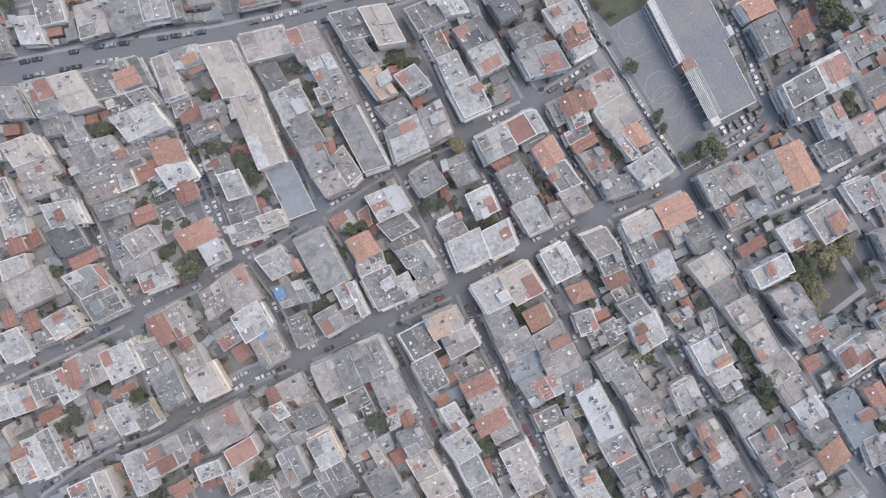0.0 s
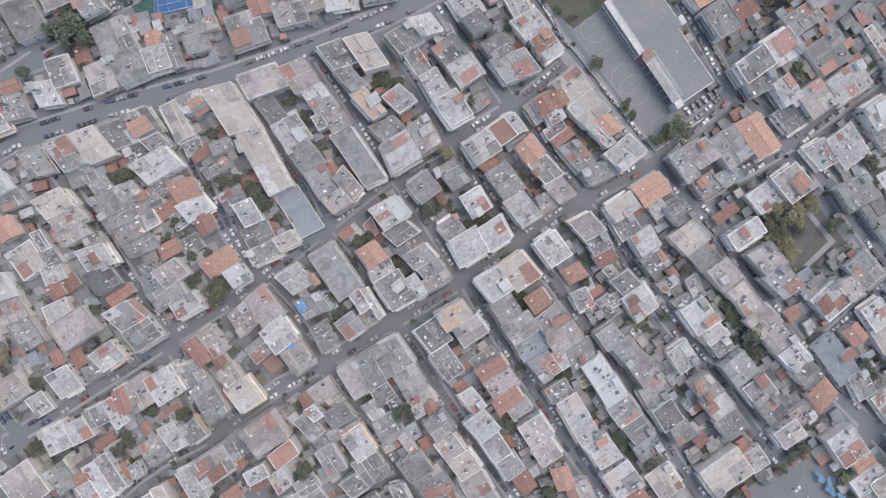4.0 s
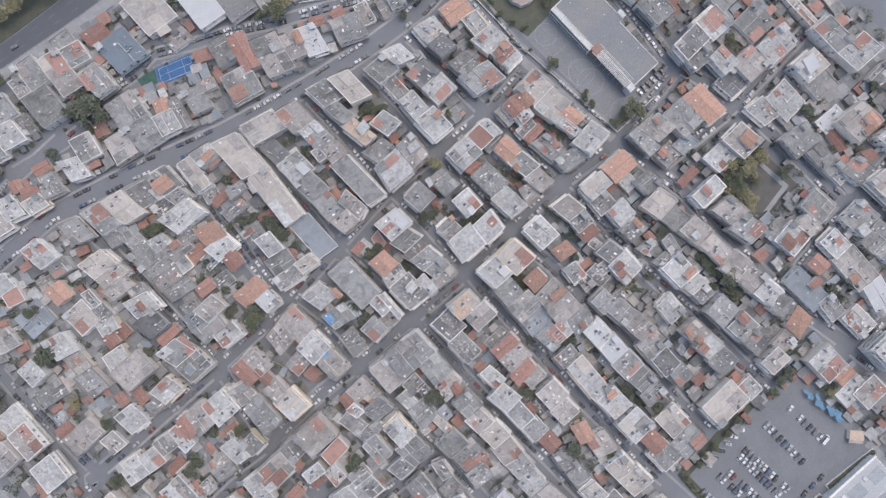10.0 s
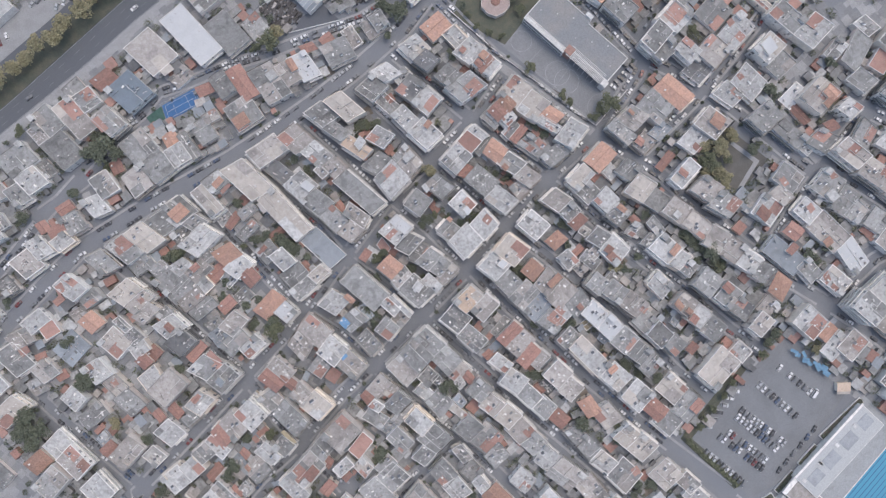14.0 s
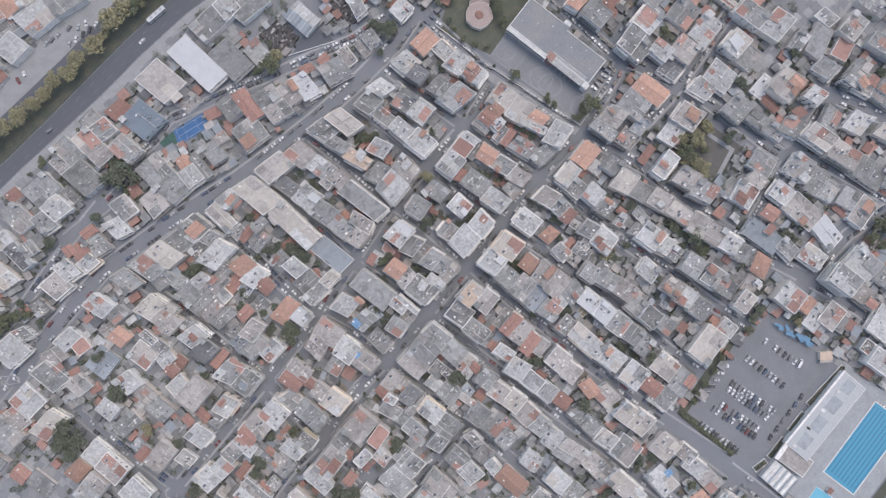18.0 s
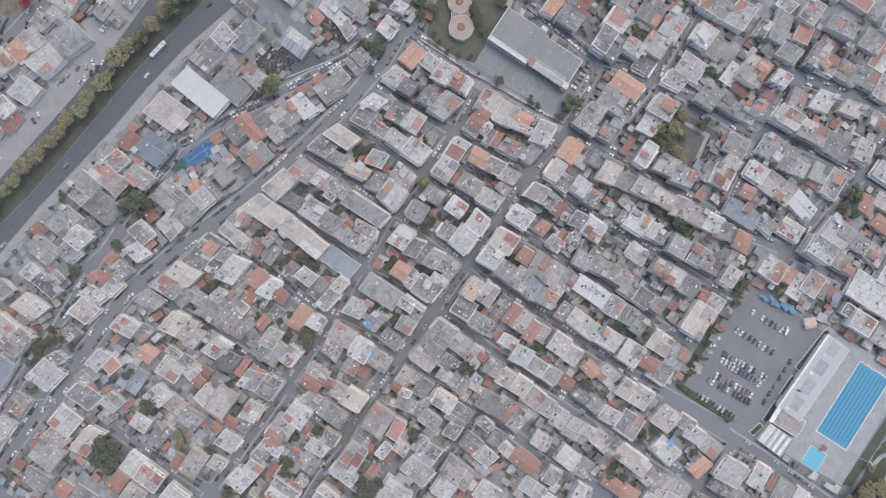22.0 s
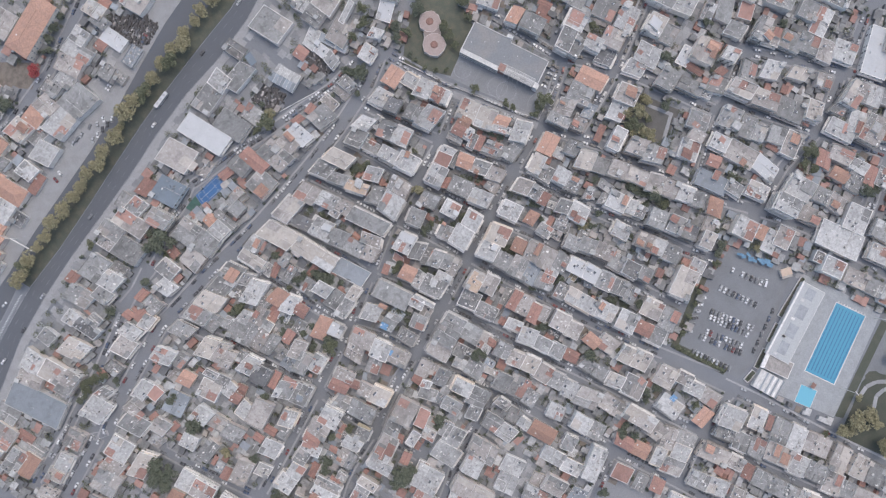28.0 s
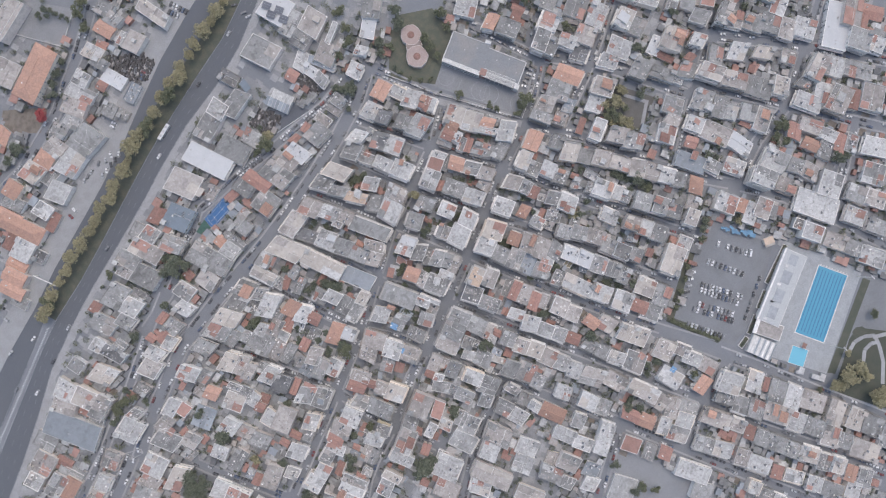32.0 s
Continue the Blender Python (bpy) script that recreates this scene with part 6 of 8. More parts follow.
house(-218.1, 196.2, 8.3, 11.9, -68, "r1")
house(-206.2, 198.4, 33.0, 11.8, -68, "o2G")
house(-188.1, 187.3, 6.1, 13.4, -68, "r1")
house(6.7, 120.0, 10.3, 7.4, -77, "k1G")
house(197.4, -20.6, 8.7, 4.5, -62, "w1")
house(254.8, -15.2, 12.1, 12.4, -55, "k2r")
house(265.3, -59.6, 10.1, 10.1, -55, "k2r")
house(287.1, -27.3, 10.6, 19.4, -62, "w2")
house(331.4, -74.7, 16.5, 10.2, -55, "r1")
house(-89.8, 218.5, 8.4, 13.8, -68, "t1J")
house(-33.6, 183.3, 14.3, 8.9, -70, "g1")
house(12.1, 121.5, 9.1, 8.0, -77, "g2")
house(121.0, 113.3, 14.6, 14.6, -55, "w2")
house(156.5, 48.9, 11.7, 9.3, -62, "w3")
house(168.6, 43.9, 13.4, 12.9, -62, "k3")
house(177.8, 63.1, 14.7, 15.2, -62, "l2")
house(202.3, 61.2, 26.0, 4.5, -62, "b2")
house(278.4, 23.3, 16.2, 9.8, -61, "l2")
house(285.0, -16.7, 12.9, 12.8, -62, "l2")
house(305.6, -17.9, 21.3, 13.5, -62, "l2")
house(-84.1, 257.3, 7.6, 6.2, -68, "r1")
house(-66.4, 273.9, 11.4, 9.9, -68, "l2")
# house plan ends
tagged(part("outer_houses", OUTER, OUTER_MATS, kind="stuff"), "hundreds of pale flat-roofed and tiled houses of the outer blocks", "houses")

# ---- school with its yard ----
def school():
    p, q = Vector((82.9, 95.3)), Vector((108.05, 47.0))
    length, m = frame_of(p, q)
    wide = 22.3
    s = Shape().box(0, length * 0.5, 0, wide, -0.2, 7.2).box(length * 0.5, length, 4.0, wide - 2.0, -0.2, 7.2)
    body = part("school", s, WALLS[3], m=m)
    tagged(body, "long grey flat-roofed school with white galleries along its yard", "school")
    r = Shape().box(0.4, length * 0.5, 2.6, wide - 0.4, 7.15, 7.3).box(length * 0.5, length - 0.4, 4.4, wide - 2.4, 7.15, 7.3)
    part("roof", r, SCHOOL_ROOF, body)
    s = Shape().box(-0.1, length * 0.5, wide - 0.4, wide, 7.1, 7.6).box(length * 0.5, length, wide - 2.4, wide - 2.0, 7.1, 7.6).box(-0.1, 0.3, 0, wide, 7.1, 7.6).box(length - 0.3, length + 0.1, 4, wide - 2, 7.1, 7.6)
    part("parapet", s, COPING_G, body)
    # gallery beams along the yard
    for k in range(26):
        x = 1.0 + k * (length * 0.5 - 2.0) / 25
        part("gallery_beam", Shape().box(x - 0.12, x + 0.12, 0.1, 2.5, 7.22, 7.5), COPING_G, body)
    part("gallery_rail", Shape().box(0, length * 0.5, -0.1, 0.15, 6.6, 7.6).box(0, length * 0.5, 2.5, 2.75, 7.2, 7.6), COPING, body)
    for k in range(9):
        y = 0.3 + k * 0.7
        part("sunshade_slat", Shape().box(length * 0.5 + 1.5, length - 2.5, y, y + 0.2, 7.25, 7.5), COPING, body)
    for k in range(7):
        x = length * 0.5 + 5.0 + k * (length * 0.5 - 8.0) / 6
        part("gallery_post", Shape().box(x - 0.12, x + 0.12, 0.3, 0.54, 0, 7.24), COPING_G, body)
    for k in range(13):
        x = 1.4 + k * (length * 0.5 - 3.0) / 12
        for z in (0.9, 4.3):
            win = part("window", Shape().box(x - 0.95, x + 0.95, -0.06, 0.0, z, z + 2.1), PANE, body)
            part("window_frame", Shape().ring(x - 1.05, x + 1.05, -0.1, 0.0, z - 0.1, z, 0.05).box(x - 0.05, x + 0.05, -0.1, -0.02, z, z + 2.1), COPING, win)
    part("sunshade_deck", Shape().box(length * 0.5 + 1.2, length - 2.2, 0.5, 4.1, 6.9, 7.1), ROOF["l"], body)
    part("entrance_hall", Shape().box(length * 0.5 - 0.4, length * 0.5 + 4.0, 1.0, 5.4, 0, 7.6), TERRACOTTA, body, "red-brown paved entrance terrace")
    part("end_stair", Shape().box(length - 2.2, length + 1.2, 0.4, 4.0, 0, 7.4).box(length - 2.0, length + 1.0, 0.6, 3.8, 7.4, 7.9), COPING, body)
    part("roof_shaft", Shape().box(length * 0.42, length * 0.42 + 4, wide, wide + 2.2, 0, 8.2), WALLS[3], body)
    for k in range(7):
        part("roof_vent", Shape().tube(4 + k * 7.7, 9 + (k * 37 % 11), 7.3, 8.0, 0.3, 0.25), COPING_G, body)


SCHOOL_ROOF = mat("school_roof_felt", (0.215, 0.222, 0.23), stain=0.5, stain_color=(0.29, 0.265, 0.24), patch=12, spread=0.0)
school()
flat("school_yard", [(61.11, 100.91), (88.48, 101.01), (118.31, 53.34), (111.02, 39.21), (100.96, 30.53)], -0.02, 0.06, YARD, "grey school playground with worn ball-court lines", "playground")


def court_ring(x, y, r, name="court_circle"):
    s, n = Shape(), 40
    v = [(x + q * math.cos(math.tau * i / n), y + q * math.sin(math.tau * i / n), 0.066) for q in (r - 0.09, r + 0.09) for i in range(n)]
    s.faces(v, [(i, n + i, n + (i + 1) % n, (i + 1) % n) for i in range(n)])
    tagged(part(name, s, FAINT), "worn pale circle painted on the playground", "court marking", kind="structure")


def stripe(p, q, wide, z, material, label="worn white line on the ground", name="line_marking", tall=0.006):
    length, m = frame_of(Vector(p), Vector(q))
    return tagged(part(name, Shape().box(0, length, -wide / 2, wide / 2, z - tall, z), material, m=m), label, "marking", kind="structure")


for x, y, r in ((78.92, 86.22, 5.5), (90.83, 63.52, 6.5), (93.82, 57.84, 6.5), (105.75, 38.51, 7.0)):
    court_ring(x, y, r)
stripe((77.11, 73.72), (91.94, 80.58), 0.14, 0.07, FAINT)
stripe((83.99, 55.55), (98.83, 64.68), 0.14, 0.07, FAINT)
stripe((77.11, 73.72), (101.19, 32.81), 0.14, 0.07, FAINT)


def low_wall(p, q, high=1.1, thick=0.3, name="garden_wall", label="low pale concrete boundary wall", material=None):
    length, m = frame_of(Vector(p), Vector(q))
    s = Shape().box(0, length, -thick / 2, thick / 2, 0, high).box(-0.05, length + 0.05, -thick / 2 - 0.05, thick / 2 + 0.05, high, high + 0.08)
    return tagged(part(name, s, material or COPING_G, m=m), label, "wall")


low_wall((48.67, 115.80), (65.28, 84.09))
low_wall((65.28, 84.09), (99.60, 30.22))
low_wall((99.60, 30.22), (122.24, 42.08))
flat("school_verge", [(69.75, 77.45), (88.38, 52.82), (97.49, 34.75), (98.14, 31.38), (67.24, 80.87)], 0.062, 0.1, SOIL, "strip of dry soil under the trees at the school wall", "planting bed")
flat("school_path", [(62.20, 84.27), (98.99, 28.56), (94.99, 26.24), (57.97, 82.98)], 0.0, 0.05, PAVING, "worn paved lane beside the school", "lane")

# ---- kindergarten and its lawn ----
flat("lawn", [(77.66, 143.64), (103.71, 128.79), (102.34, 106.47), (70.09, 87.62), (49.06, 112.24)], -0.02, 0.1, GRASS, "worn lawn round the kindergarten", "lawn")


def kindergarten():
    c = Vector((79.48, 123.58))
    d = Vector((72.91, 109.65))
    s, r, n = Shape(), Shape(), 10
    for o, rad in ((c, 7.0), (d, 7.5), ((c + d) / 2, 5.5)):
        z = 4.0 if rad > 6 else 3.9
        ring = [(o.x + rad * (1 + 0.06 * (i % 2)) * math.cos(math.tau * i / n), o.y + rad * (1 + 0.06 * (i % 2)) * math.sin(math.tau * i / n)) for i in range(n)]
        s.slab(ring, -0.2, z)
        r.slab([(o.x + (x - o.x) * 0.97, o.y + (y - o.y) * 0.97) for x, y in ring], z, z + 0.08)
    body = part("kindergarten", s, WALLS[2])
    tagged(body, "low cream kindergarten of rounded many-sided rooms with a pinkish roof", "kindergarten")
    part("roof", r, TERRACOTTA_PALE, body)
    for o in (c, d):
        part("roof_dome", Shape().tube(o.x, o.y, 4.0, 4.6, 2.6, 1.8, 14), TILE_R, body, "round red roof light")


TERRACOTTA_PALE = mat("pale_brick_roof", (0.28, 0.225, 0.205), stain=0.4, patch=3, stain_color=(0.35, 0.27, 0.24))
kindergarten()


# ---- swimming pool ----
def pool():
    a, b, c, d = [Vector(p) for p in ((187.61, -182.65), (198.84, -200.40), (154.61, -223.62), (144.27, -206.13))]
    deck = [(181.67, -155.45), (208.42, -205.17), (141.25, -242.08), (110.14, -191.62)]
    o = part("pool_terrace", Shape().slab(ccw(deck), -0.02, 0.28), DECK)
    ZONES.append(deck)
    tagged(o, "pale grey paved terrace round the swimming pools", "terrace", kind="structure")
    length, m = frame_of(d, a)
    wide = 21.0
    m = m @ Matrix.Translation((0, -wide, 0)) if (m.inverted() @ Vector((*c, 0))).y < 0 else m
    basin = part("swimming_pool", Shape().ring(-0.5, length + 0.5, -0.5, wide + 0.5, 0.2, 0.42, 0.5), COPING, m=m)
    tagged(basin, "large rectangular swimming pool with blue water and dark lane lines", "swimming pool")
    part("water", Shape().box(0, length, 0, wide, 0.2, 0.34), WATER, basin)
    for k in range(9):
        y = wide * (k + 0.5) / 9
        part("lane_line", Shape().box(2, length - 2, y - 0.17, y + 0.17, 0.33, 0.35), LANE, basin)
    for k in range(10):
        y = wide * (k + 0.5) / 10
        part("starting_block", Shape().box(length + 0.6, length + 1.3, y - 0.25, y + 0.25, 0.28, 0.9), COPING, basin)
    p, q = Vector((126.61, -218.18)), Vector((136.83, -212.08))
    length, m = frame_of(p, q)
    small = part("paddling_pool", Shape().ring(-0.3, length + 0.3, -11.3, 0.3, 0.2, 0.4, 0.3), COPING, m=m)
    tagged(small, "small square paddling pool with pale blue water", "swimming pool")
    part("water", Shape().box(0, length, -11, 0, 0.2, 0.34), PALE_WATER, small)
    x, y = 142.12, -216.24
    hut = part("lifeguard_hut", Shape().box(-1.4, 1.4, -1.1, 1.1, 0.28, 2.6), COPING, m=pose(x, y, 0, 0, 0, 20))
    part("roof", Shape().box(-1.7, 1.7, -1.4, 1.4, 2.6, 2.8), TILE_R, hut)
    tagged(hut, "small hut with a red roof between the pools", "hut")
    # stand building beside the pool
    p, q = Vector((129.22, -180.14)), Vector((176.40, -157.23))
    length, m = frame_of(p, q)
    stand = part("pool_building", Shape().box(0, length, -15.5, 0, 0, 5.6), WALLS[0], m=m)
    tagged(stand, "long white flat-roofed pool building with grey roof panels", "building")
    part("roof", Shape().box(0.3, length - 0.3, -15.2, -0.3, 5.6, 5.75), MEMBRANE, stand)
    part("roof_edge", Shape().box(-0.3, length + 0.3, -0.2, 1.0, 5.2, 6.1), COPING, stand)
    for k, (x, w, y, d) in enumerate(((0.07, 0.16, 4.5, 6.0), (0.30, 0.17, 4.0, 6.5), (0.56, 0.17, 4.0, 6.5), (0.82, 0.14, 4.0, 6.0))):
        part("roof_panel", Shape().box(x * length, (x + w) * length, -y - d, -y, 5.75, 5.95), MEMBRANE_GREY, stand)
    for x in (0.03, 0.26, 0.27, 0.51, 0.77):
        part("roof_hatch", Shape().box(x * length, x * length + 1.6, -5.2, -3.0, 5.75, 6.3), COPING_G, stand)
    p, q = Vector((121.32, -186.19)), Vector((130.92, -180.72))
    length, m = frame_of(p, q)
    hall = part("entrance_building", Shape().box(0, length, -18, 0, 0, 4.6).box(-0.2, length + 0.2, -0.3, 1.8, 4.4, 5.2), COPING, m=m)
    tagged(hall, "low entrance building with a sandy roof beside the pool", "building")
    part("roof", Shape().box(0.4, length - 0.4, -17.6, -1.2, 4.6, 4.75), ROOF["k"], hall)
    p, q = Vector((109.24, -192.21)), Vector((120.80, -186.90))
    length, m = frame_of(p, q)
    glass = part("slatted_hall", Shape().box(0, length, -17.5, 0, 0, 3.6), WALLS[3], m=m)
    tagged(glass, "low hall with a slatted white and grey roof", "building")
    for k in range(9):
        part("roof_slat", Shape().box(0.2, length - 0.2, -17.3 + k * 1.95, -16.3 + k * 1.95, 3.6, 3.85), COPING if k % 2 or k == 8 else ROOF["t"], glass)
    # planted beds between car park and building
    for p, q in (((150.96, -166.06), (178.54, -154.79)), ((134.77, -175.29), (147.23, -169.05)), ((118.01, -183.98), (130.72, -177.46)), ((107.86, -186.48), (116.38, -184.63))):
        length, m = frame_of(Vector(p), Vector(q))
        bed = part("planter", Shape().ring(0, length, -3.6, 0, 0, 1.0, 0.35), COPING_G, m=m)
        tagged(bed, "long concrete planter with dark shrubs", "planter")
        part("soil", Shape().box(0.35, length - 0.35, -3.25, -0.35, 0, 0.6), SOIL, bed)
        part("shrub", leaf_mass(length - 1, 2.6, 1.0, 160, 7), LEAF[0], bed, m=Matrix.Translation((length / 2, -1.8, 1.0)))
    # floodlight masts
    for x, y in ((202.29, -206.06), (156.38, -229.35)):
        mast = part("floodlight_mast", Shape().tube(0, 0, 0, 18, 0.28, 0.14, 8), COPING, m=pose(x, y, 0))
        part("floodlight_rack", Shape().box(-0.2, 0.2, -1.6, 1.6, 17.6, 18.2), COPING, mast)
        tagged(mast, "tall white floodlight mast beside the pool", "floodlight")


MEMBRANE = mat("white_roof_membrane", (0.41, 0.42, 0.42), stain=0.3, patch=6, spread=0.0, stain_color=(0.38, 0.385, 0.39))
MEMBRANE_GREY = mat("grey_roof_panel", (0.34, 0.355, 0.37), stain=0.3, patch=4, spread=0.0)
LANE = mat("dark_lane_line", (0.03, 0.10, 0.20), stain=0.1, spread=0.0, bump=0)


# ---- plants ----
def leaf_mass(wide, deep, high, n, seed):
    """A loose mass of leaf sprays, uneven in outline, with gaps."""
    rng = random.Random(seed)
    s = Shape()
    for _ in range(n):
        x, y, z = rng.uniform(-wide / 2, wide / 2), rng.uniform(-deep / 2, deep / 2), rng.uniform(-high / 2, high / 2)
        r = rng.uniform(0.25, 0.5)
        t = Matrix.Translation((x, y, z)) @ Euler((rng.uniform(-0.9, 0.9), rng.uniform(-0.9, 0.9), rng.uniform(0, 6.3))).to_matrix().to_4x4()
        s.faces([tuple(t @ Vector(q)) for q in ((-r, -r * 0.6, 0), (r, -r * 0.6, 0.05), (r, r * 0.6, 0), (-r, r * 0.6, 0.05))], [(0, 1, 2, 3)])
    return s


def crown_mesh(seed, tone):
    """Crown of radius 1 out of many leaf sprays on lumps."""
    rng = random.Random(seed)
    s = Shape()
    lumps = [(rng.uniform(-0.62, 0.62), rng.uniform(-0.62, 0.62), rng.uniform(-0.25, 0.35), rng.uniform(0.28, 0.5)) for _ in range(11)] + [(0, 0, 0.2, 0.55)]
    for lx, ly, lz, lr in lumps:
        for _ in range(70):
            v = Vector((rng.gauss(0, 1), rng.gauss(0, 1), rng.gauss(0.25, 1))).normalized() * lr * rng.uniform(0.65, 1.08)
            r = rng.uniform(0.05, 0.115)
            t = Matrix.Translation((lx + v.x, ly + v.y, lz + v.z * 0.8)) @ Euler((rng.uniform(-1, 1), rng.uniform(-1, 1), rng.uniform(0, 6.3))).to_matrix().to_4x4()
            s.faces([tuple(t @ Vector(q)) for q in ((-r, -r * 0.7, 0), (r * 0.2, -r, 0.02), (r, 0, 0), (0, r * 0.9, 0.03))], [(0, 1, 2, 3)])
    return s.mesh("crown", LEAF[tone])


CROWNS = [[crown_mesh(10 * t + i, t) for i in range(4)] for t in range(4)]
TRUNK = Shape().tube(0, 0, -0.1, 0.55, 0.07, 0.045, 8)
for k in range(5):
    g = math.tau * k / 5 + 0.4
    TRUNK.faces([(0.03 * math.cos(g + j), 0.03 * math.sin(g + j), 0.5) for j in (0, 2.1, 4.2)] + [(0.5 * math.cos(g) + 0.012 * math.cos(j), 0.5 * math.sin(g) + 0.012 * math.sin(j), 0.95) for j in (0, 2.1, 4.2)],
                [(0, 1, 4, 3), (1, 2, 5, 4), (2, 0, 3, 5)])
TRUNK = TRUNK.mesh("trunk", BARK)


def tree(x, y, r, tone):
    rng = random.Random(round(x * 17 + y * 91))
    high = r * rng.uniform(1.15, 1.5)
    ob = new("tree")
    ob.matrix_basis = pose(x, y, 0, 0, 0, rng.uniform(0, 360))
    part("trunk", TRUNK, None, ob, m=Matrix.Diagonal((r, r, high, 1)))
    part("crown", CROWNS[tone][rng.randrange(4)], None, ob, m=Matrix.Translation((0, 0, high)) @ Matrix.Diagonal((r, r * rng.uniform(0.85, 1.1), r * 0.8, 1)))
    size = "large" if r > 4.5 else "small" if r < 2.7 else "round"
    tagged(ob, f"{size} {LEAF_WORDS[tone]} tree with an uneven leafy crown", "tree", "trees of the quarter")


pool()
# trees begin
tree(149.0, -12.3, 4.1, 1)
tree(149.4, -0.6, 3.8, 2)
tree(155.7, -7.0, 4.1, 2)
tree(146.0, -18.9, 3.5, 1)
tree(154.2, -20.9, 3.2, 2)
tree(164.4, -2.1, 2.9, 2)
tree(143.8, -7.8, 3.5, 1)
tree(147.7, -24.8, 3.2, 1)
tree(143.7, -13.9, 2.9, 2)
tree(-229.7, -3.7, 5.7, 0)
tree(-227.3, -13.7, 5.7, 0)
tree(-238.0, -11.7, 4.6, 0)
tree(-196.3, 0.7, 5.7, 0)
tree(-190.3, -25.0, 3.7, 2)
tree(-178.8, -38.7, 3.2, 0)
tree(-180.8, -66.2, 4.0, 0)
tree(-106.7, 8.6, 2.3, 0)
tree(-97.1, -9.9, 5.4, 1)
tree(-106.1, -3.0, 2.9, 0)
tree(-73.9, 29.0, 4.9, 0)
tree(-77.1, 33.9, 3.5, 0)
tree(-33.3, 6.4, 3.5, 1)
tree(-130.4, -56.7, 2.9, 0)
tree(-141.7, -67.6, 3.7, 0)
tree(-146.9, 108.8, 7.1, 0)
tree(-140.6, 110.9, 4.0, 0)
tree(-147.3, 100.7, 2.6, 1)
tree(-196.3, 92.3, 3.7, 0)
tree(-168.5, 94.4, 3.2, 0)
tree(-182.7, 135.0, 3.2, 1)
tree(-45.2, 131.9, 5.5, 1)
tree(-39.9, 135.3, 3.8, 2)
tree(-53.9, 131.5, 2.9, 1)
tree(22.9, 121.5, 4.6, 0)
tree(19.9, 126.2, 3.5, 0)
tree(-16.1, 74.4, 3.2, 0)
tree(8.1, 39.1, 4.1, 2)
tree(4.5, 42.2, 2.6, 2)
tree(41.2, 91.6, 3.2, 0)
tree(77.2, 71.1, 3.2, 1)
tree(88.5, 51.0, 2.9, 1)
tree(90.5, 46.6, 2.6, 1)
tree(109.6, 38.3, 5.2, 1)
tree(99.6, 34.7, 3.2, 1)
tree(104.1, 37.1, 3.5, 1)
tree(22.9, 7.6, 2.3, 0)
tree(19.8, 11.8, 2.3, 0)
tree(2.9, 16.5, 2.3, 1)
tree(30.7, -55.9, 2.6, 0)
tree(48.4, -62.3, 3.2, 0)
tree(80.4, -43.0, 3.2, 2)
tree(-25.4, -69.0, 4.1, 0)
tree(35.7, -113.1, 4.4, 0)
tree(41.5, -111.0, 2.9, 0)
tree(52.0, -121.3, 2.3, 1)
tree(49.3, -127.8, 3.2, 0)
tree(164.6, 58.4, 3.2, 1)
tree(190.4, 14.6, 3.8, 0)
tree(153.9, -2.4, 4.7, 2)
tree(147.8, -7.2, 4.1, 1)
tree(150.4, -16.6, 4.4, 2)
tree(163.0, 1.4, 3.2, 2)
tree(150.8, -22.8, 3.5, 2)
tree(147.4, -1.5, 2.9, 1)
tree(157.7, -12.1, 2.7, 1)
tree(170.8, -11.4, 3.2, 0)
tree(175.6, -9.8, 2.1, 0)
tree(123.0, -41.5, 3.5, 0)
tree(130.3, -53.5, 5.0, 0)
tree(127.5, -47.9, 3.5, 0)
tree(132.9, -62.9, 3.5, 1)
tree(123.1, -55.6, 2.4, 0)
tree(189.6, -73.7, 3.2, 0)
tree(147.5, -106.5, 3.5, 0)
tree(142.2, -109.3, 2.9, 0)
tree(137.5, -113.9, 2.7, 1)
tree(164.3, -122.2, 2.7, 2)
tree(80.9, -105.3, 3.2, 0)
tree(92.8, -138.0, 2.4, 1)
tree(102.9, -131.8, 2.4, 1)
tree(97.1, -135.0, 2.1, 1)
tree(84.8, -142.9, 2.1, 1)
tree(110.7, -127.5, 2.4, 1)
tree(117.5, -122.3, 2.1, 1)
tree(57.7, -155.8, 3.2, 0)
tree(51.9, 14.1, 1.8, 1)
tree(35.5, 29.3, 2.6, 0)
tree(40.5, 25.7, 2.3, 0)
tree(43.4, 20.9, 2.0, 0)
tree(35.9, -32.9, 3.5, 0)
tree(33.5, -27.0, 2.9, 0)
tree(37.6, -37.3, 2.3, 0)
tree(-200.8, 23.2, 2.9, 0)
tree(-197.1, 24.2, 2.3, 0)
tree(13.6, 113.5, 2.3, 0)
tree(-96.3, 37.3, 2.0, 1)
tree(86.0, -42.0, 1.8, 0)
tree(-54.9, 70.0, 2.6, 0)
tree(-52.0, 61.4, 2.0, 0)
tree(7.9, 13.1, 1.8, 1)
tree(-72.5, 198.9, 6.5, 1)
tree(-97.6, 192.3, 6.0, 1)
tree(-225.4, 147.5, 5.9, 1)
tree(-126.3, 258.0, 3.8, 0)
tree(-119.8, 262.6, 3.8, 0)
tree(-131.5, 252.4, 3.4, 0)
tree(-112.0, 266.2, 3.4, 0)
tree(-126.4, 247.1, 2.7, 0)
tree(-145.8, 246.6, 4.6, 3)
tree(-81.5, 282.7, 5.0, 1)
tree(-85.1, 273.5, 3.8, 1)
tree(-75.8, 286.6, 4.6, 1)
tree(-103.3, 299.9, 3.1, 0)
tree(-97.4, 301.2, 2.7, 0)
tree(53.2, 168.2, 4.6, 1)
tree(43.4, 148.2, 4.6, 1)
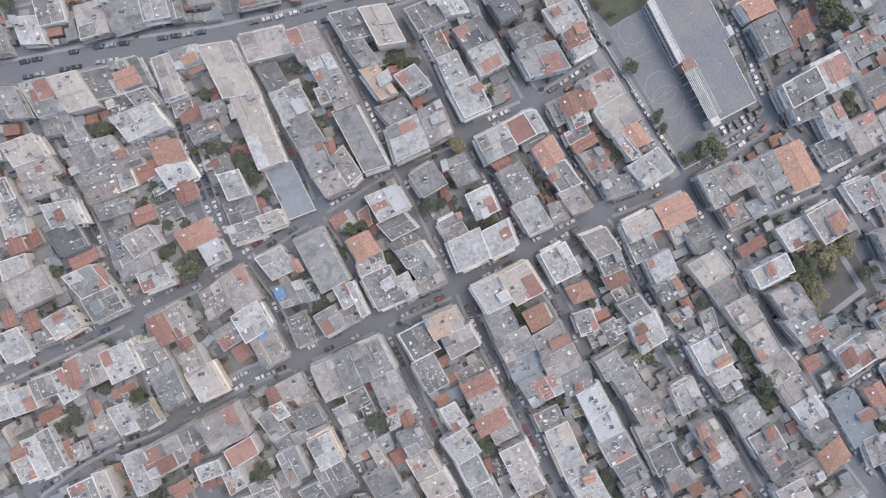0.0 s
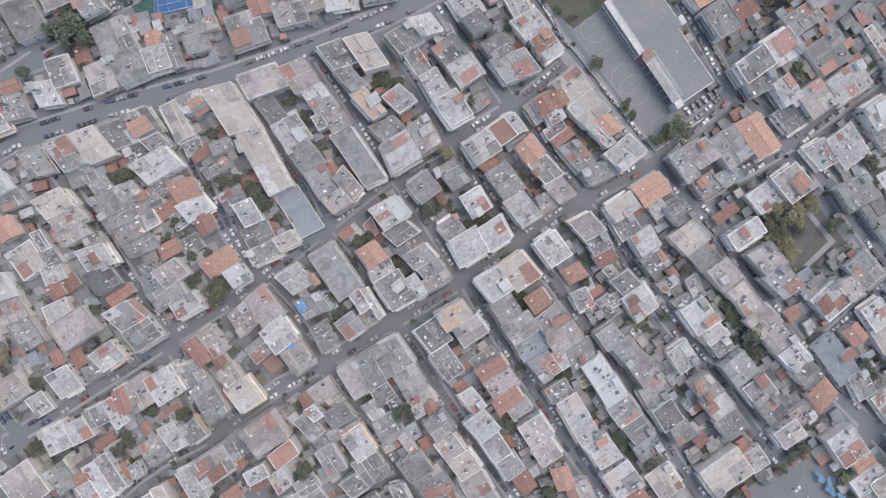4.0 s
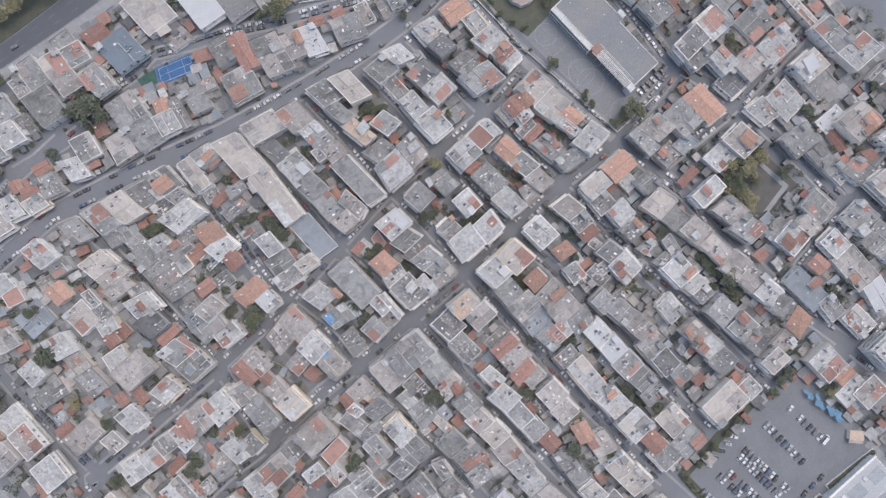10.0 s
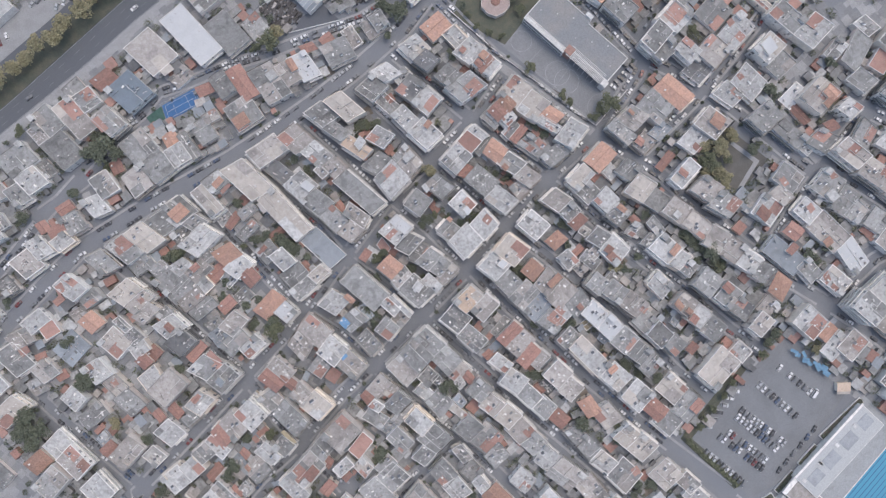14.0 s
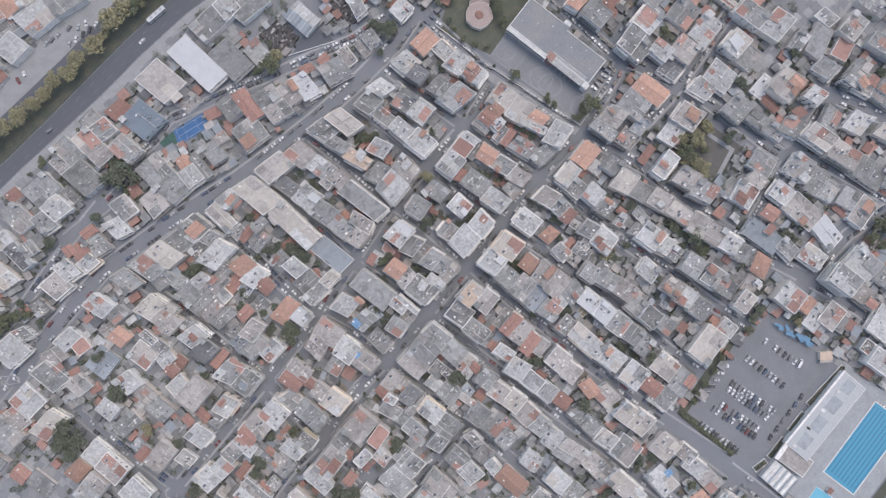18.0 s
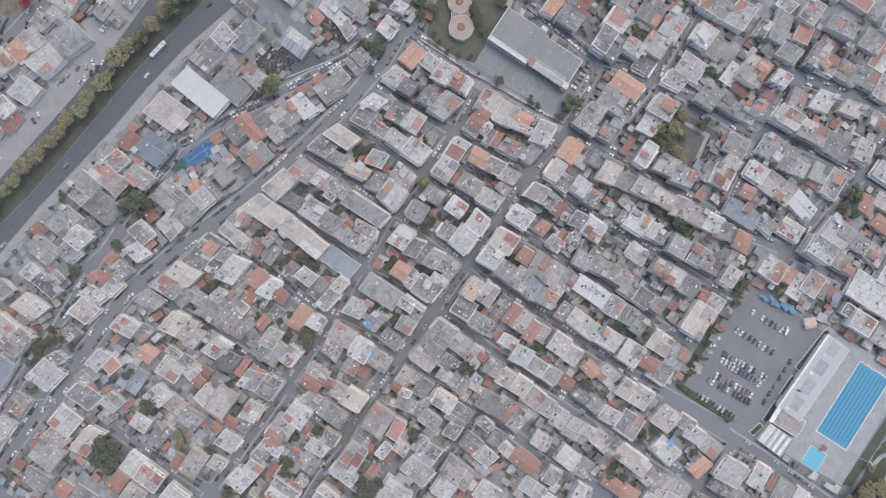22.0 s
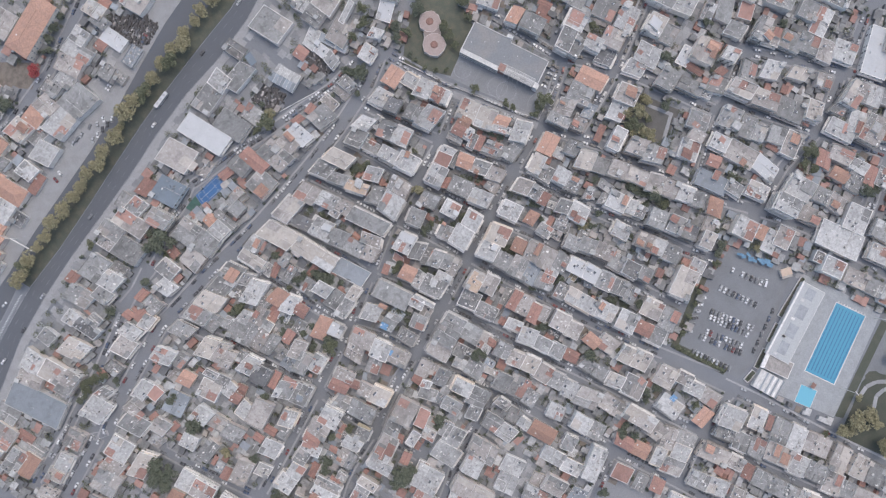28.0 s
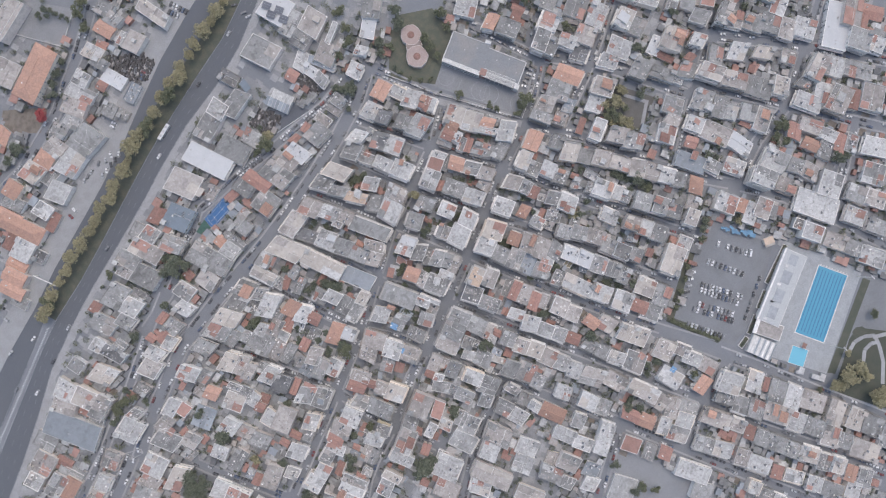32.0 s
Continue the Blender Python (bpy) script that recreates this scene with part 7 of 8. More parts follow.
tree(49.0, 156.6, 3.9, 1)
tree(32.7, 145.1, 3.5, 1)
tree(25.2, 124.6, 3.9, 0)
tree(-173.8, 240.4, 4.6, 0)
tree(-183.4, 238.7, 3.8, 0)
tree(82.4, 142.7, 4.7, 0)
tree(77.4, 134.1, 4.7, 0)
tree(62.8, 126.4, 3.9, 1)
tree(104.5, 120.9, 4.7, 1)
tree(101.2, 111.2, 3.5, 1)
tree(-231.9, 63.3, 3.8, 1)
tree(-238.9, 60.2, 3.4, 1)
tree(-244.8, 57.3, 3.4, 0)
tree(-225.8, 67.9, 3.0, 0)
tree(-225.9, 61.4, 3.0, 1)
tree(-232.3, -10.9, 6.1, 0)
tree(-230.8, -2.6, 4.6, 0)
tree(-234.4, -18.3, 4.6, 0)
tree(-108.1, -103.3, 6.5, 0)
tree(-101.7, -104.7, 4.2, 0)
tree(-115.3, -105.6, 3.8, 0)
tree(229.9, -91.0, 5.1, 1)
tree(221.9, -95.7, 4.3, 1)
tree(226.2, -102.0, 3.5, 1)
tree(244.3, -133.8, 5.1, 0)
tree(250.9, -136.6, 3.6, 0)
tree(150.3, -253.2, 5.1, 2)
tree(158.9, -255.7, 4.7, 2)
tree(143.6, -252.6, 4.3, 2)
tree(154.3, -272.3, 5.1, 2)
tree(161.7, -273.9, 3.9, 2)
tree(160.0, -261.0, 3.9, 2)
tree(161.1, -239.9, 3.1, 2)
tree(192.5, -231.1, 3.5, 1)
tree(-9.7, -189.1, 3.9, 0)
tree(-6.3, -212.7, 3.9, 1)
tree(-0.3, -220.7, 3.5, 1)
tree(27.1, -163.8, 2.7, 0)
tree(-148.3, 113.1, 3.8, 0)
tree(-147.7, 118.8, 3.1, 0)
tree(-139.5, 105.4, 4.6, 0)
tree(153.8, 92.9, 6.2, 1)
tree(162.6, 90.5, 4.0, 1)
tree(149.8, 98.3, 4.5, 0)
tree(-129.0, 44.9, 4.4, 1)
tree(-117.9, -59.0, 3.5, 1)
tree(59.8, 133.4, 4.1, 0)
tree(55.4, 127.1, 3.4, 0)
tree(84.2, 108.4, 4.1, 1)
tree(85.2, 115.7, 4.1, 1)
tree(83.3, 101.4, 3.1, 1)
tree(56.8, 109.0, 2.1, 1)
tree(59.3, 101.6, 2.1, 1)
tree(64.0, 96.1, 2.1, 1)
tree(69.5, 91.8, 2.1, 1)
tree(56.5, 113.9, 2.1, 0)
tree(149.9, -248.4, 6.6, 2)
tree(138.9, -249.8, 5.5, 2)
tree(159.4, -252.0, 5.1, 2)
tree(154.6, -274.7, 6.6, 2)
tree(129.8, -246.0, 2.4, 1)
tree(-9.8, -178.8, 3.5, 0)
tree(-11.7, -213.1, 3.5, 0)
tree(-95.1, 298.3, 2.3, 0)
tree(-93.7, 294.0, 2.3, 0)
tree(-92.1, 290.0, 2.3, 0)
tree(-90.5, 286.0, 2.3, 0)
tree(-99.1, 296.6, 2.3, 0)
tree(-82.6, 38.5, 2.5, 0)
tree(-135.4, 46.0, 2.9, 0)
tree(-91.5, 59.5, 2.9, 0)
tree(-115.5, 18.3, 1.6, 0)
tree(34.6, -28.8, 2.5, 0)
tree(36.2, -34.0, 2.4, 0)
tree(83.2, -44.3, 2.5, 0)
tree(67.5, -91.2, 2.3, 0)
tree(68.6, -95.8, 2.1, 0)
tree(-132.9, 132.9, 1.6, 0)
tree(-40.6, 143.5, 2.2, 0)
tree(-55.2, 96.0, 1.8, 0)
tree(-1.9, 225.4, 4.4, 2)
tree(-9.9, 222.1, 5.6, 2)
tree(-18.3, 220.1, 4.4, 2)
tree(-25.8, 217.4, 5.9, 2)
tree(-36.8, 214.6, 5.6, 2)
tree(-43.8, 212.5, 4.4, 2)
tree(-53.8, 210.9, 4.1, 2)
tree(-58.3, 203.5, 6.1, 2)
tree(-66.6, 206.7, 4.6, 2)
tree(-77.0, 201.8, 5.4, 2)
tree(-86.8, 197.5, 5.4, 2)
tree(-94.7, 194.2, 4.6, 2)
tree(-104.4, 192.4, 5.6, 2)
tree(-113.4, 189.0, 6.6, 2)
tree(-122.1, 184.9, 4.4, 2)
tree(-128.9, 180.6, 5.6, 2)
tree(-140.1, 177.6, 5.4, 2)
tree(-147.1, 173.5, 6.6, 2)
tree(-157.8, 171.6, 5.9, 2)
tree(-165.7, 168.3, 4.4, 2)
tree(-173.6, 165.1, 5.6, 2)
tree(-182.1, 162.3, 5.9, 2)
tree(-192.4, 159.6, 5.6, 2)
tree(-201.6, 156.0, 5.6, 2)
tree(-210.0, 153.2, 4.1, 2)
tree(-219.0, 149.8, 5.6, 2)
tree(-227.5, 144.6, 6.1, 2)
tree(-234.6, 142.2, 4.9, 2)
tree(-132.2, 45.5, 3.4, 0)
tree(-129.6, 43.2, 2.6, 0)
tree(-89.1, 59.4, 2.0, 0)
tree(-89.2, 38.4, 3.0, 0)
tree(-85.2, 36.6, 2.4, 0)
tree(-115.7, 16.0, 3.0, 0)
tree(-98.6, 8.0, 2.8, 0)
tree(-105.2, 7.6, 2.0, 0)
tree(-74.5, 29.5, 3.6, 0)
tree(-71.4, 25.9, 3.4, 0)
tree(-74.9, 24.3, 2.8, 0)
tree(-67.4, 19.9, 2.4, 0)
tree(-50.6, 63.5, 2.2, 0)
tree(-18.2, 73.6, 2.8, 1)
tree(-13.2, 73.0, 3.0, 1)
tree(-8.1, 72.1, 2.6, 0)
tree(48.0, 22.9, 2.6, 0)
tree(35.3, -28.4, 3.0, 0)
tree(37.1, -33.3, 3.4, 0)
tree(39.1, -37.8, 3.0, 0)
tree(33.0, -25.0, 2.4, 0)
tree(68.3, 41.3, 2.8, 0)
tree(71.7, 35.7, 2.8, 0)
tree(67.2, 44.7, 2.2, 0)
tree(62.3, -23.4, 2.4, 0)
tree(63.2, -11.5, 2.8, 0)
tree(66.3, -14.9, 2.4, 0)
tree(105.7, -22.8, 2.6, 0)
tree(123.4, -44.7, 3.6, 0)
tree(127.3, -49.9, 3.4, 0)
tree(121.1, -40.2, 2.6, 0)
tree(-47.3, -16.6, 3.2, 0)
tree(-44.6, -21.1, 3.2, 0)
tree(-47.3, -24.9, 2.6, 0)
tree(-29.4, 7.6, 2.6, 0)
tree(-35.0, 5.8, 2.0, 0)
tree(-18.2, -5.4, 2.8, 0)
tree(-2.1, 16.1, 3.4, 0)
tree(-5.2, 13.9, 2.4, 0)
tree(13.7, 8.0, 2.6, 0)
tree(24.4, 8.0, 2.4, 1)
tree(18.8, 56.9, 2.4, 1)
tree(22.2, 61.4, 2.0, 1)
tree(-22.7, -68.3, 3.4, 0)
tree(-19.6, -71.4, 3.0, 0)
tree(-142.8, -68.9, 3.8, 0)
tree(-146.6, -72.0, 3.2, 0)
tree(-96.8, -5.4, 4.0, 0)
tree(-93.7, -8.5, 3.2, 0)
tree(-68.6, -88.8, 4.0, 0)
tree(-65.7, -91.5, 3.0, 0)
tree(94.4, -42.4, 2.6, 0)
tree(83.1, -43.7, 2.4, 2)
tree(86.5, -46.5, 2.8, 0)
tree(-118.8, -60.0, 2.4, 0)
tree(21.1, -79.7, 4.0, 0)
tree(24.5, -82.4, 2.6, 0)
tree(133.4, -56.0, 4.0, 0)
tree(130.7, -59.0, 3.0, 0)
tree(135.2, -60.1, 2.6, 0)
tree(103.1, -66.8, 2.0, 0)
tree(71.9, -100.6, 2.6, 0)
tree(68.5, -92.7, 2.4, 0)
tree(48.1, -57.7, 2.2, 0)
tree(-38.4, -62.4, 2.0, 0)
tree(-37.2, -2.5, 2.2, 0)
tree(-149.7, -10.3, 3.0, 0)
tree(-111.9, 23.2, 2.6, 0)
tree(-110.8, 19.8, 2.0, 0)
tree(16.4, 129.7, 3.0, 0)
tree(20.0, 126.0, 2.6, 0)
tree(-154.4, 110.9, 4.0, 0)
tree(-148.8, 109.9, 4.4, 0)
tree(-142.1, 117.5, 3.0, 0)
tree(-233.6, -8.8, 4.6, 0)
tree(-238.6, -11.7, 4.0, 0)
tree(-199.1, 2.7, 3.6, 0)
tree(-195.8, -1.5, 3.0, 0)
tree(-192.4, -23.5, 2.6, 2)
tree(-220.7, 53.5, 3.0, 0)
tree(-237.2, 63.6, 4.0, 1)
tree(-230.7, 62.1, 3.2, 1)
tree(178.7, -74.1, 3.8, 0)
tree(181.6, -79.3, 3.0, 0)
tree(226.3, 16.3, 3.6, 0)
tree(189.9, 6.7, 2.4, 0)
tree(267.2, -13.3, 3.2, 0)
tree(71.6, -179.8, 3.0, 1)
tree(51.1, -154.7, 3.2, 0)
tree(47.5, -158.4, 2.4, 0)
tree(21.8, -165.5, 4.0, 0)
tree(27.7, -172.1, 3.6, 0)
tree(-32.1, -127.2, 2.6, 0)
tree(-110.5, -102.0, 4.2, 0)
tree(-107.3, -106.5, 3.6, 0)
tree(-67.7, -89.1, 3.4, 0)
tree(-72.2, -92.3, 2.4, 0)
tree(232.0, -93.5, 3.4, 1)

# hedge along the car park
p, q = (84.77, -144.00), (101.09, -175.20)
length, m = frame_of(Vector(p), Vector(q))
hedge = part("hedge", leaf_mass(length, 2.4, 1.6, 900, 5), LEAF[1], m=m @ Matrix.Translation((length / 2, 0, 0.8)))
tagged(hedge, "clipped green hedge along the edge of the car park", "hedge", kind="stuff")
flat("car_park_verge", [(81.77, -141.00), (98.81, -176.24), (104.84, -175.33), (87.33, -143.06), (129.57, -118.43), (126.41, -114.12)], 0.0, 0.1, GRASS, "grassy verge of the car park", "verge")
# park east of the pool
# Darker copy of the worn grass, with shade put into its base colour.
DARK_GRASS = mat("shaded_grass", (0.07, 0.078, 0.06), stain=0.5, stain_color=(0.10, 0.095, 0.075), patch=5, spread=0.1, bump=0.4)
flat("park_ground", [(209.09, -206.80), (224.69, -231.03), (163.07, -299.51), (136.31, -252.32), (148.23, -241.99)], -0.02, 0.05, YARD_DARK, "grey paved park ground beside the pool", "park ground")
flat("pool_verge", [(205.04, -209.53), (207.60, -214.40), (145.99, -246.27), (142.36, -242.02)], 0.0, 0.12, DARK_GRASS, "strip of dark grass beside the pool fence", "verge")
flat("park_lawn", [(169.60, -234.76), (179.29, -232.86), (201.05, -257.31), (163.07, -299.51), (136.98, -253.95), (155.88, -243.54)], 0.0, 0.09, DARK_GRASS, "dark worn lawn of the park under olive-coloured trees", "lawn")
flat("grass_bed", [(174.22, -232.58), (178.10, -231.82), (182.19, -234.38), (183.36, -239.60), (179.45, -239.80), (172.27, -237.12)], 0.0, 0.13, DARK_GRASS, "rounded dark grass bed in the park", "grass bed")
PARK_PATHS = [[(163.85, -241.18), (170.70, -238.87), (178.07, -240.15), (184.53, -244.82), (182.20, -252.16), (176.94, -262.16), (166.18, -273.54)],
              [(182.86, -244.91), (193.61, -250.74), (200.52, -257.89)], [(166.56, -252.98), (172.38, -247.67), (179.09, -247.32), (182.88, -249.63)]]
for i, line in enumerate(PARK_PATHS):
    for k, (p, q) in enumerate(zip(line, line[1:])):
        stripe(p, q, 2.6, 0.115 + 0.004 * (k % 2) + 0.01 * i, PAVING, "curved pale paved path in the park", "park_path", 0.1)
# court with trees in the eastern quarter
# Dark soil: tree shade put into the park's colour, oily ground in scrap yards.
DARK_SOIL = mat("oily_and_shade_dark_soil", (0.11, 0.105, 0.095), stain=0.5, patch=4, stain_color=(0.15, 0.145, 0.14))
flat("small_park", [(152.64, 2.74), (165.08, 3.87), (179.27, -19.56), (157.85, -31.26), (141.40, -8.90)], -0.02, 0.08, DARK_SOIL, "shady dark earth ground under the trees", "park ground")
flat("court_border", [(164.86, -3.61), (174.60, -18.49), (159.69, -29.73), (158.52, -27.73), (171.32, -17.92), (163.14, -4.86)], 0.06, 0.14, PAVING, "pale paved border of the small park", "path")

# ---- second school yard at the southern edge ----
flat("school_yard", [(-8.43, -184.34), (10.67, -198.18), (17.27, -223.75), (33.80, -248.82), (18.04, -261.78), (-40.97, -209.26)], -0.02, 0.05, YARD, "bare blue-grey school yard between low halls", "playground")


flat("depot_yard", [(-103.08, 315.57), (-82.23, 290.16), (-105.44, 275.13), (-123.62, 302.38)], -0.02, 0.05, YARD, "bare blue-grey asphalt yard with a boundary wall", "yard")
low_wall((-123.62, 302.38), (-105.44, 275.13))
low_wall((-82.23, 290.16), (-105.44, 275.13))
flat("brown_yard", [(-164.95, 269.18), (-140.29, 250.71), (-155.75, 240.46), (-176.55, 258.67)], -0.02, 0.05, SOIL, "reddish-brown earth yard beside the big tiled hall", "yard")
# ---- scrap yards ----
SCRAP = mat("rusty_scrap", (0.075, 0.07, 0.068), stain=0.5, patch=1.0, spread=0.0, stain_color=(0.14, 0.13, 0.125))
def scrap_yard(ring, seed, n):
    flat("scrap_yard", ring, -0.02, 0.06, DARK_SOIL, "dark oily ground of a scrap yard", "scrap yard")
    rng = random.Random(seed)
    s = Shape()
    xs, ys = [p[0] for p in ring], [p[1] for p in ring]
    while n:
        x, y = rng.uniform(min(xs), max(xs)), rng.uniform(min(ys), max(ys))
        if inside(ring, x, y):
            n -= 1
            w, d = (rng.uniform(1.2, 1.9), rng.uniform(0.5, 0.8)) if rng.random() < 0.25 else (rng.uniform(0.2, 0.9), rng.uniform(0.15, 0.5))
            h = rng.uniform(0.3, 1.5)
            t = Matrix.Translation((x, y, 0)) @ Matrix.Rotation(rng.choice((0.3, 1.87, 0.5, 1.2)), 4, "Z")
            k = rng.choice((0, 0, 0, 1, 2, 2, 3))
            s.box(-w, w, -d, d, 0, h, k, t)
            if w > 1.1:
                s.box(-w * 0.5, w * 0.6, -d * 0.8, d * 0.8, h, h + 0.4, rng.choice((0, k)), t)
    tagged(part("scrap_heap", s, (SCRAP, CLUTTER, SCRAP, CAR_PAINT[2])), "dense rows of dark scrap metal, wrecks and parts", "scrap", kind="stuff")


def inside(ring, x, y):
    hit = False
    for (x0, y0), (x1, y1) in zip(ring, list(ring[1:]) + [ring[0]]):
        if (y0 > y) != (y1 > y) and x < (x1 - x0) * (y - y0) / (y1 - y0) + x0:
            hit = not hit
    return hit


scrap_yard([(-85.11, 249.11), (-67.78, 236.06), (-63.86, 226.42), (-76.13, 220.53), (-85.10, 223.18), (-90.94, 245.91)], 4, 460)
scrap_yard([(-44.33, 151.33), (-31.01, 155.24), (-24.51, 140.37), (-33.07, 136.51), (-40.90, 139.42)], 5, 420)
scrap_yard([(-2.35, 154.76), (6.34, 155.37), (10.09, 135.68), (3.63, 136.19), (-1.98, 150.56)], 6, 260)
flat("workshop_yard", [(-24.39, 139.90), (-12.25, 141.70), (-6.87, 131.05), (-18.36, 132.46), (-33.97, 134.25)], -0.02, 0.05, DARK_ASPHALT, "dark asphalt yard beside the workshop", "yard")
low_wall((-34.14, 133.95), (-6.75, 130.58))
low_wall((-43.99, 151.93), (-29.08, 156.52))
low_wall((-3.48, 151.42), (3.58, 135.42))
flat("depot_yard", [(-28.81, 186.62), (-18.14, 184.51), (-4.23, 146.67), (-11.64, 144.14)], -0.02, 0.05, ASPHALT, "worn asphalt side street beside the depots", "lane")

# ---- blue tennis court ----
court = [(-110.42, 122.00), (-91.27, 124.58), (-90.41, 115.65), (-110.83, 113.29)]
flat("tennis_court", court, -0.02, 0.22, COURT_BLUE, "bright blue tennis court with white lines", "tennis court")
flat("court_margin", [(-120.47, 119.21), (-110.83, 121.84), (-111.24, 113.13), (-118.07, 113.04)], -0.02, 0.22, COURT_GREEN, "dark green margin of the tennis court", "court margin")
A, B, C, D = [Vector(q) for q in court]
for f in (0.1, 0.5, 0.9):
    stripe(A.lerp(D, f).lerp(B.lerp(C, f), 0.08), A.lerp(D, f).lerp(B.lerp(C, f), 0.92), 0.12, 0.23, LINE)
for f in (0.08, 0.3, 0.7, 0.92):
    stripe(A.lerp(B, f).lerp(D.lerp(C, f), 0.1), A.lerp(B, f).lerp(D.lerp(C, f), 0.9), 0.12, 0.234, LINE)
for p, q in ((A, B), (B, C), (C, D)):
    length, m = frame_of(p, q)
    fence = tagged(new("court_fence"), "thin metal fence round the tennis court", "fence")
    fence.matrix_basis = m
    for k in range(6):
        part("post", Shape().tube(length * k / 5, 0, 0, 3.0, 0.05, 0.05, 6), COPING_G, fence)
    part("rail", Shape().box(0, length, -0.03, 0.03, 2.94, 3.0), COPING_G, fence)

# ---- highway ----
HW_R = [(43.2, 223.6), (14.0, 210.5), (-14.6, 196.0), (-44.9, 185.8), (-76.6, 179.0), (-107.0, 169.0), (-136.9, 157.4), (-167.2, 147.1), (-197.6, 137.1), (-227.4, 125.7), (-256.5, 112.4), (-283.8, 94.6), (-311.6, 78.0), (-340.0, 62.9)]
HW_M = [(39.4, 233.2), (9.7, 221.2), (-19.5, 208.4), (-50.6, 199.9), (-81.3, 190.7), (-111.7, 180.6), (-141.5, 169.1), (-171.3, 157.4), (-201.2, 146.2), (-231.9, 136.9), (-261.1, 123.8), (-289.5, 108.7), (-318.0, 93.9), (-346.5, 79.1)]
HW_N = [(36.2, 241.2), (6.5, 229.3), (-24.0, 219.5), (-55.0, 210.8), (-86.0, 202.4), (-116.6, 192.9), (-146.1, 180.6), (-175.7, 168.3), (-205.5, 156.9), (-234.7, 143.7), (-262.8, 127.9), (-291.2, 113.0), (-320.3, 99.6), (-349.0, 85.3)]
HW_L = [(29.7, 257.4), (0.0, 245.5), (-30.5, 235.7), (-60.6, 225.0), (-89.8, 211.8), (-118.6, 197.9), (-148.1, 185.6), (-178.2, 174.7), (-208.4, 164.1), (-237.9, 151.8), (-268.0, 141.1), (-297.5, 128.8), (-327.0, 116.5), (-356.5, 104.1)]


def band(name, left, right, z0, z1, material, label, category):
    s, n = Shape(), len(left)
    v = [(x, y, z) for (x, y), (u, w) in zip(left, right) for x, y, z in ((x, y, z0), (x, y, z1), (u, w, z1), (u, w, z0))]
    s.faces(v, [(4 * j + k, 4 * j + (k + 1) % 4, 4 * j + 4 + (k + 1) % 4, 4 * j + 4 + k) for j in range(n - 1) for k in range(3)])
    s.faces(v[:4], [(3, 2, 1, 0)]).faces(v[-4:], [(0, 1, 2, 3)])
    return tagged(part(name, s, material), label, category, kind="structure")


band("highway", HW_M, HW_R, -0.02, 0.03, DARK_ASPHALT, "dark asphalt carriageway of the main road", "road")
band("highway", HW_L, HW_N, -0.02, 0.03, DARK_ASPHALT, "dark asphalt carriageway of the main road", "road")
band("median", HW_N[:10], HW_M[:10], -0.02, 0.2, GRASS, "earth median strip with trees between the carriageways", "median")
WALK = [(x + 3.4, y - 4.4) for x, y in HW_R]
band("pavement", HW_R, WALK, -0.02, 0.16, PAVING, "pale concrete pavement beside the main road", "pavement")
FRONT = [(x - 9.5, y + 12.0) for x, y in HW_L]
band("pavement", FRONT, HW_L, -0.02, 0.15, PAVING, "pale forecourt beside the main road", "pavement")
for f in (0.34, 0.67):
    for i in range(len(HW_R) - 1):
        a = Vector(HW_M[i]).lerp(Vector(HW_R[i]), f)
        b = Vector(HW_M[i + 1]).lerp(Vector(HW_R[i + 1]), f)
        n = int((b - a).length / 9)
        for k in range(n):
            stripe(a.lerp(b, k / n), a.lerp(b, (k + 0.35) / n), 0.14, 0.036, LANE_DASH, "faint white lane dash on the main road", "lane_dash")
for line, off in ((HW_M, 0.4), (HW_R, -0.4)):
    for (p, q) in zip(line, line[1:]):
        p, q = Vector(p), Vector(q)
        nrm = Vector((-(q - p).y, (q - p).x)).normalized() * off
        stripe(p + nrm, q + nrm, 0.16, 0.036, FAINT, "faint edge line of the main road", "edge_line")
# painted island at the end of the median
for k in range(44):
    f = k / 43
    p = Vector((-240.9, 136.0)).lerp(Vector((-321.4, 96.5)), f)
    stripe(p, p + Vector((2.2, -0.4)), 0.35, 0.04, LINE, "white slanted bar of the painted traffic island", "island_bar")
for a, b in (((-240.2, 133.3), (-316.4, 94.7)), ((-241.6, 138.7), (-315.8, 101.8))):
    stripe(a, b, 0.16, 0.036, FAINT, "faint edge line of the painted island", "edge_line")
# gantry over the road
p, q = Vector((-220.43, 167.56)), Vector((-213.58, 152.40))
length, m = frame_of(p, q)
gantry = part("sign_gantry", Shape().box(0, length, -0.3, 0.3, 6.6, 7.2).tube(0.3, 0, 0, 6.7, 0.25, 0.2).tube(length - 0.3, 0, 0, 6.7, 0.25, 0.2), COPING, m=m)
tagged(gantry, "pale metal gantry across one carriageway", "gantry")

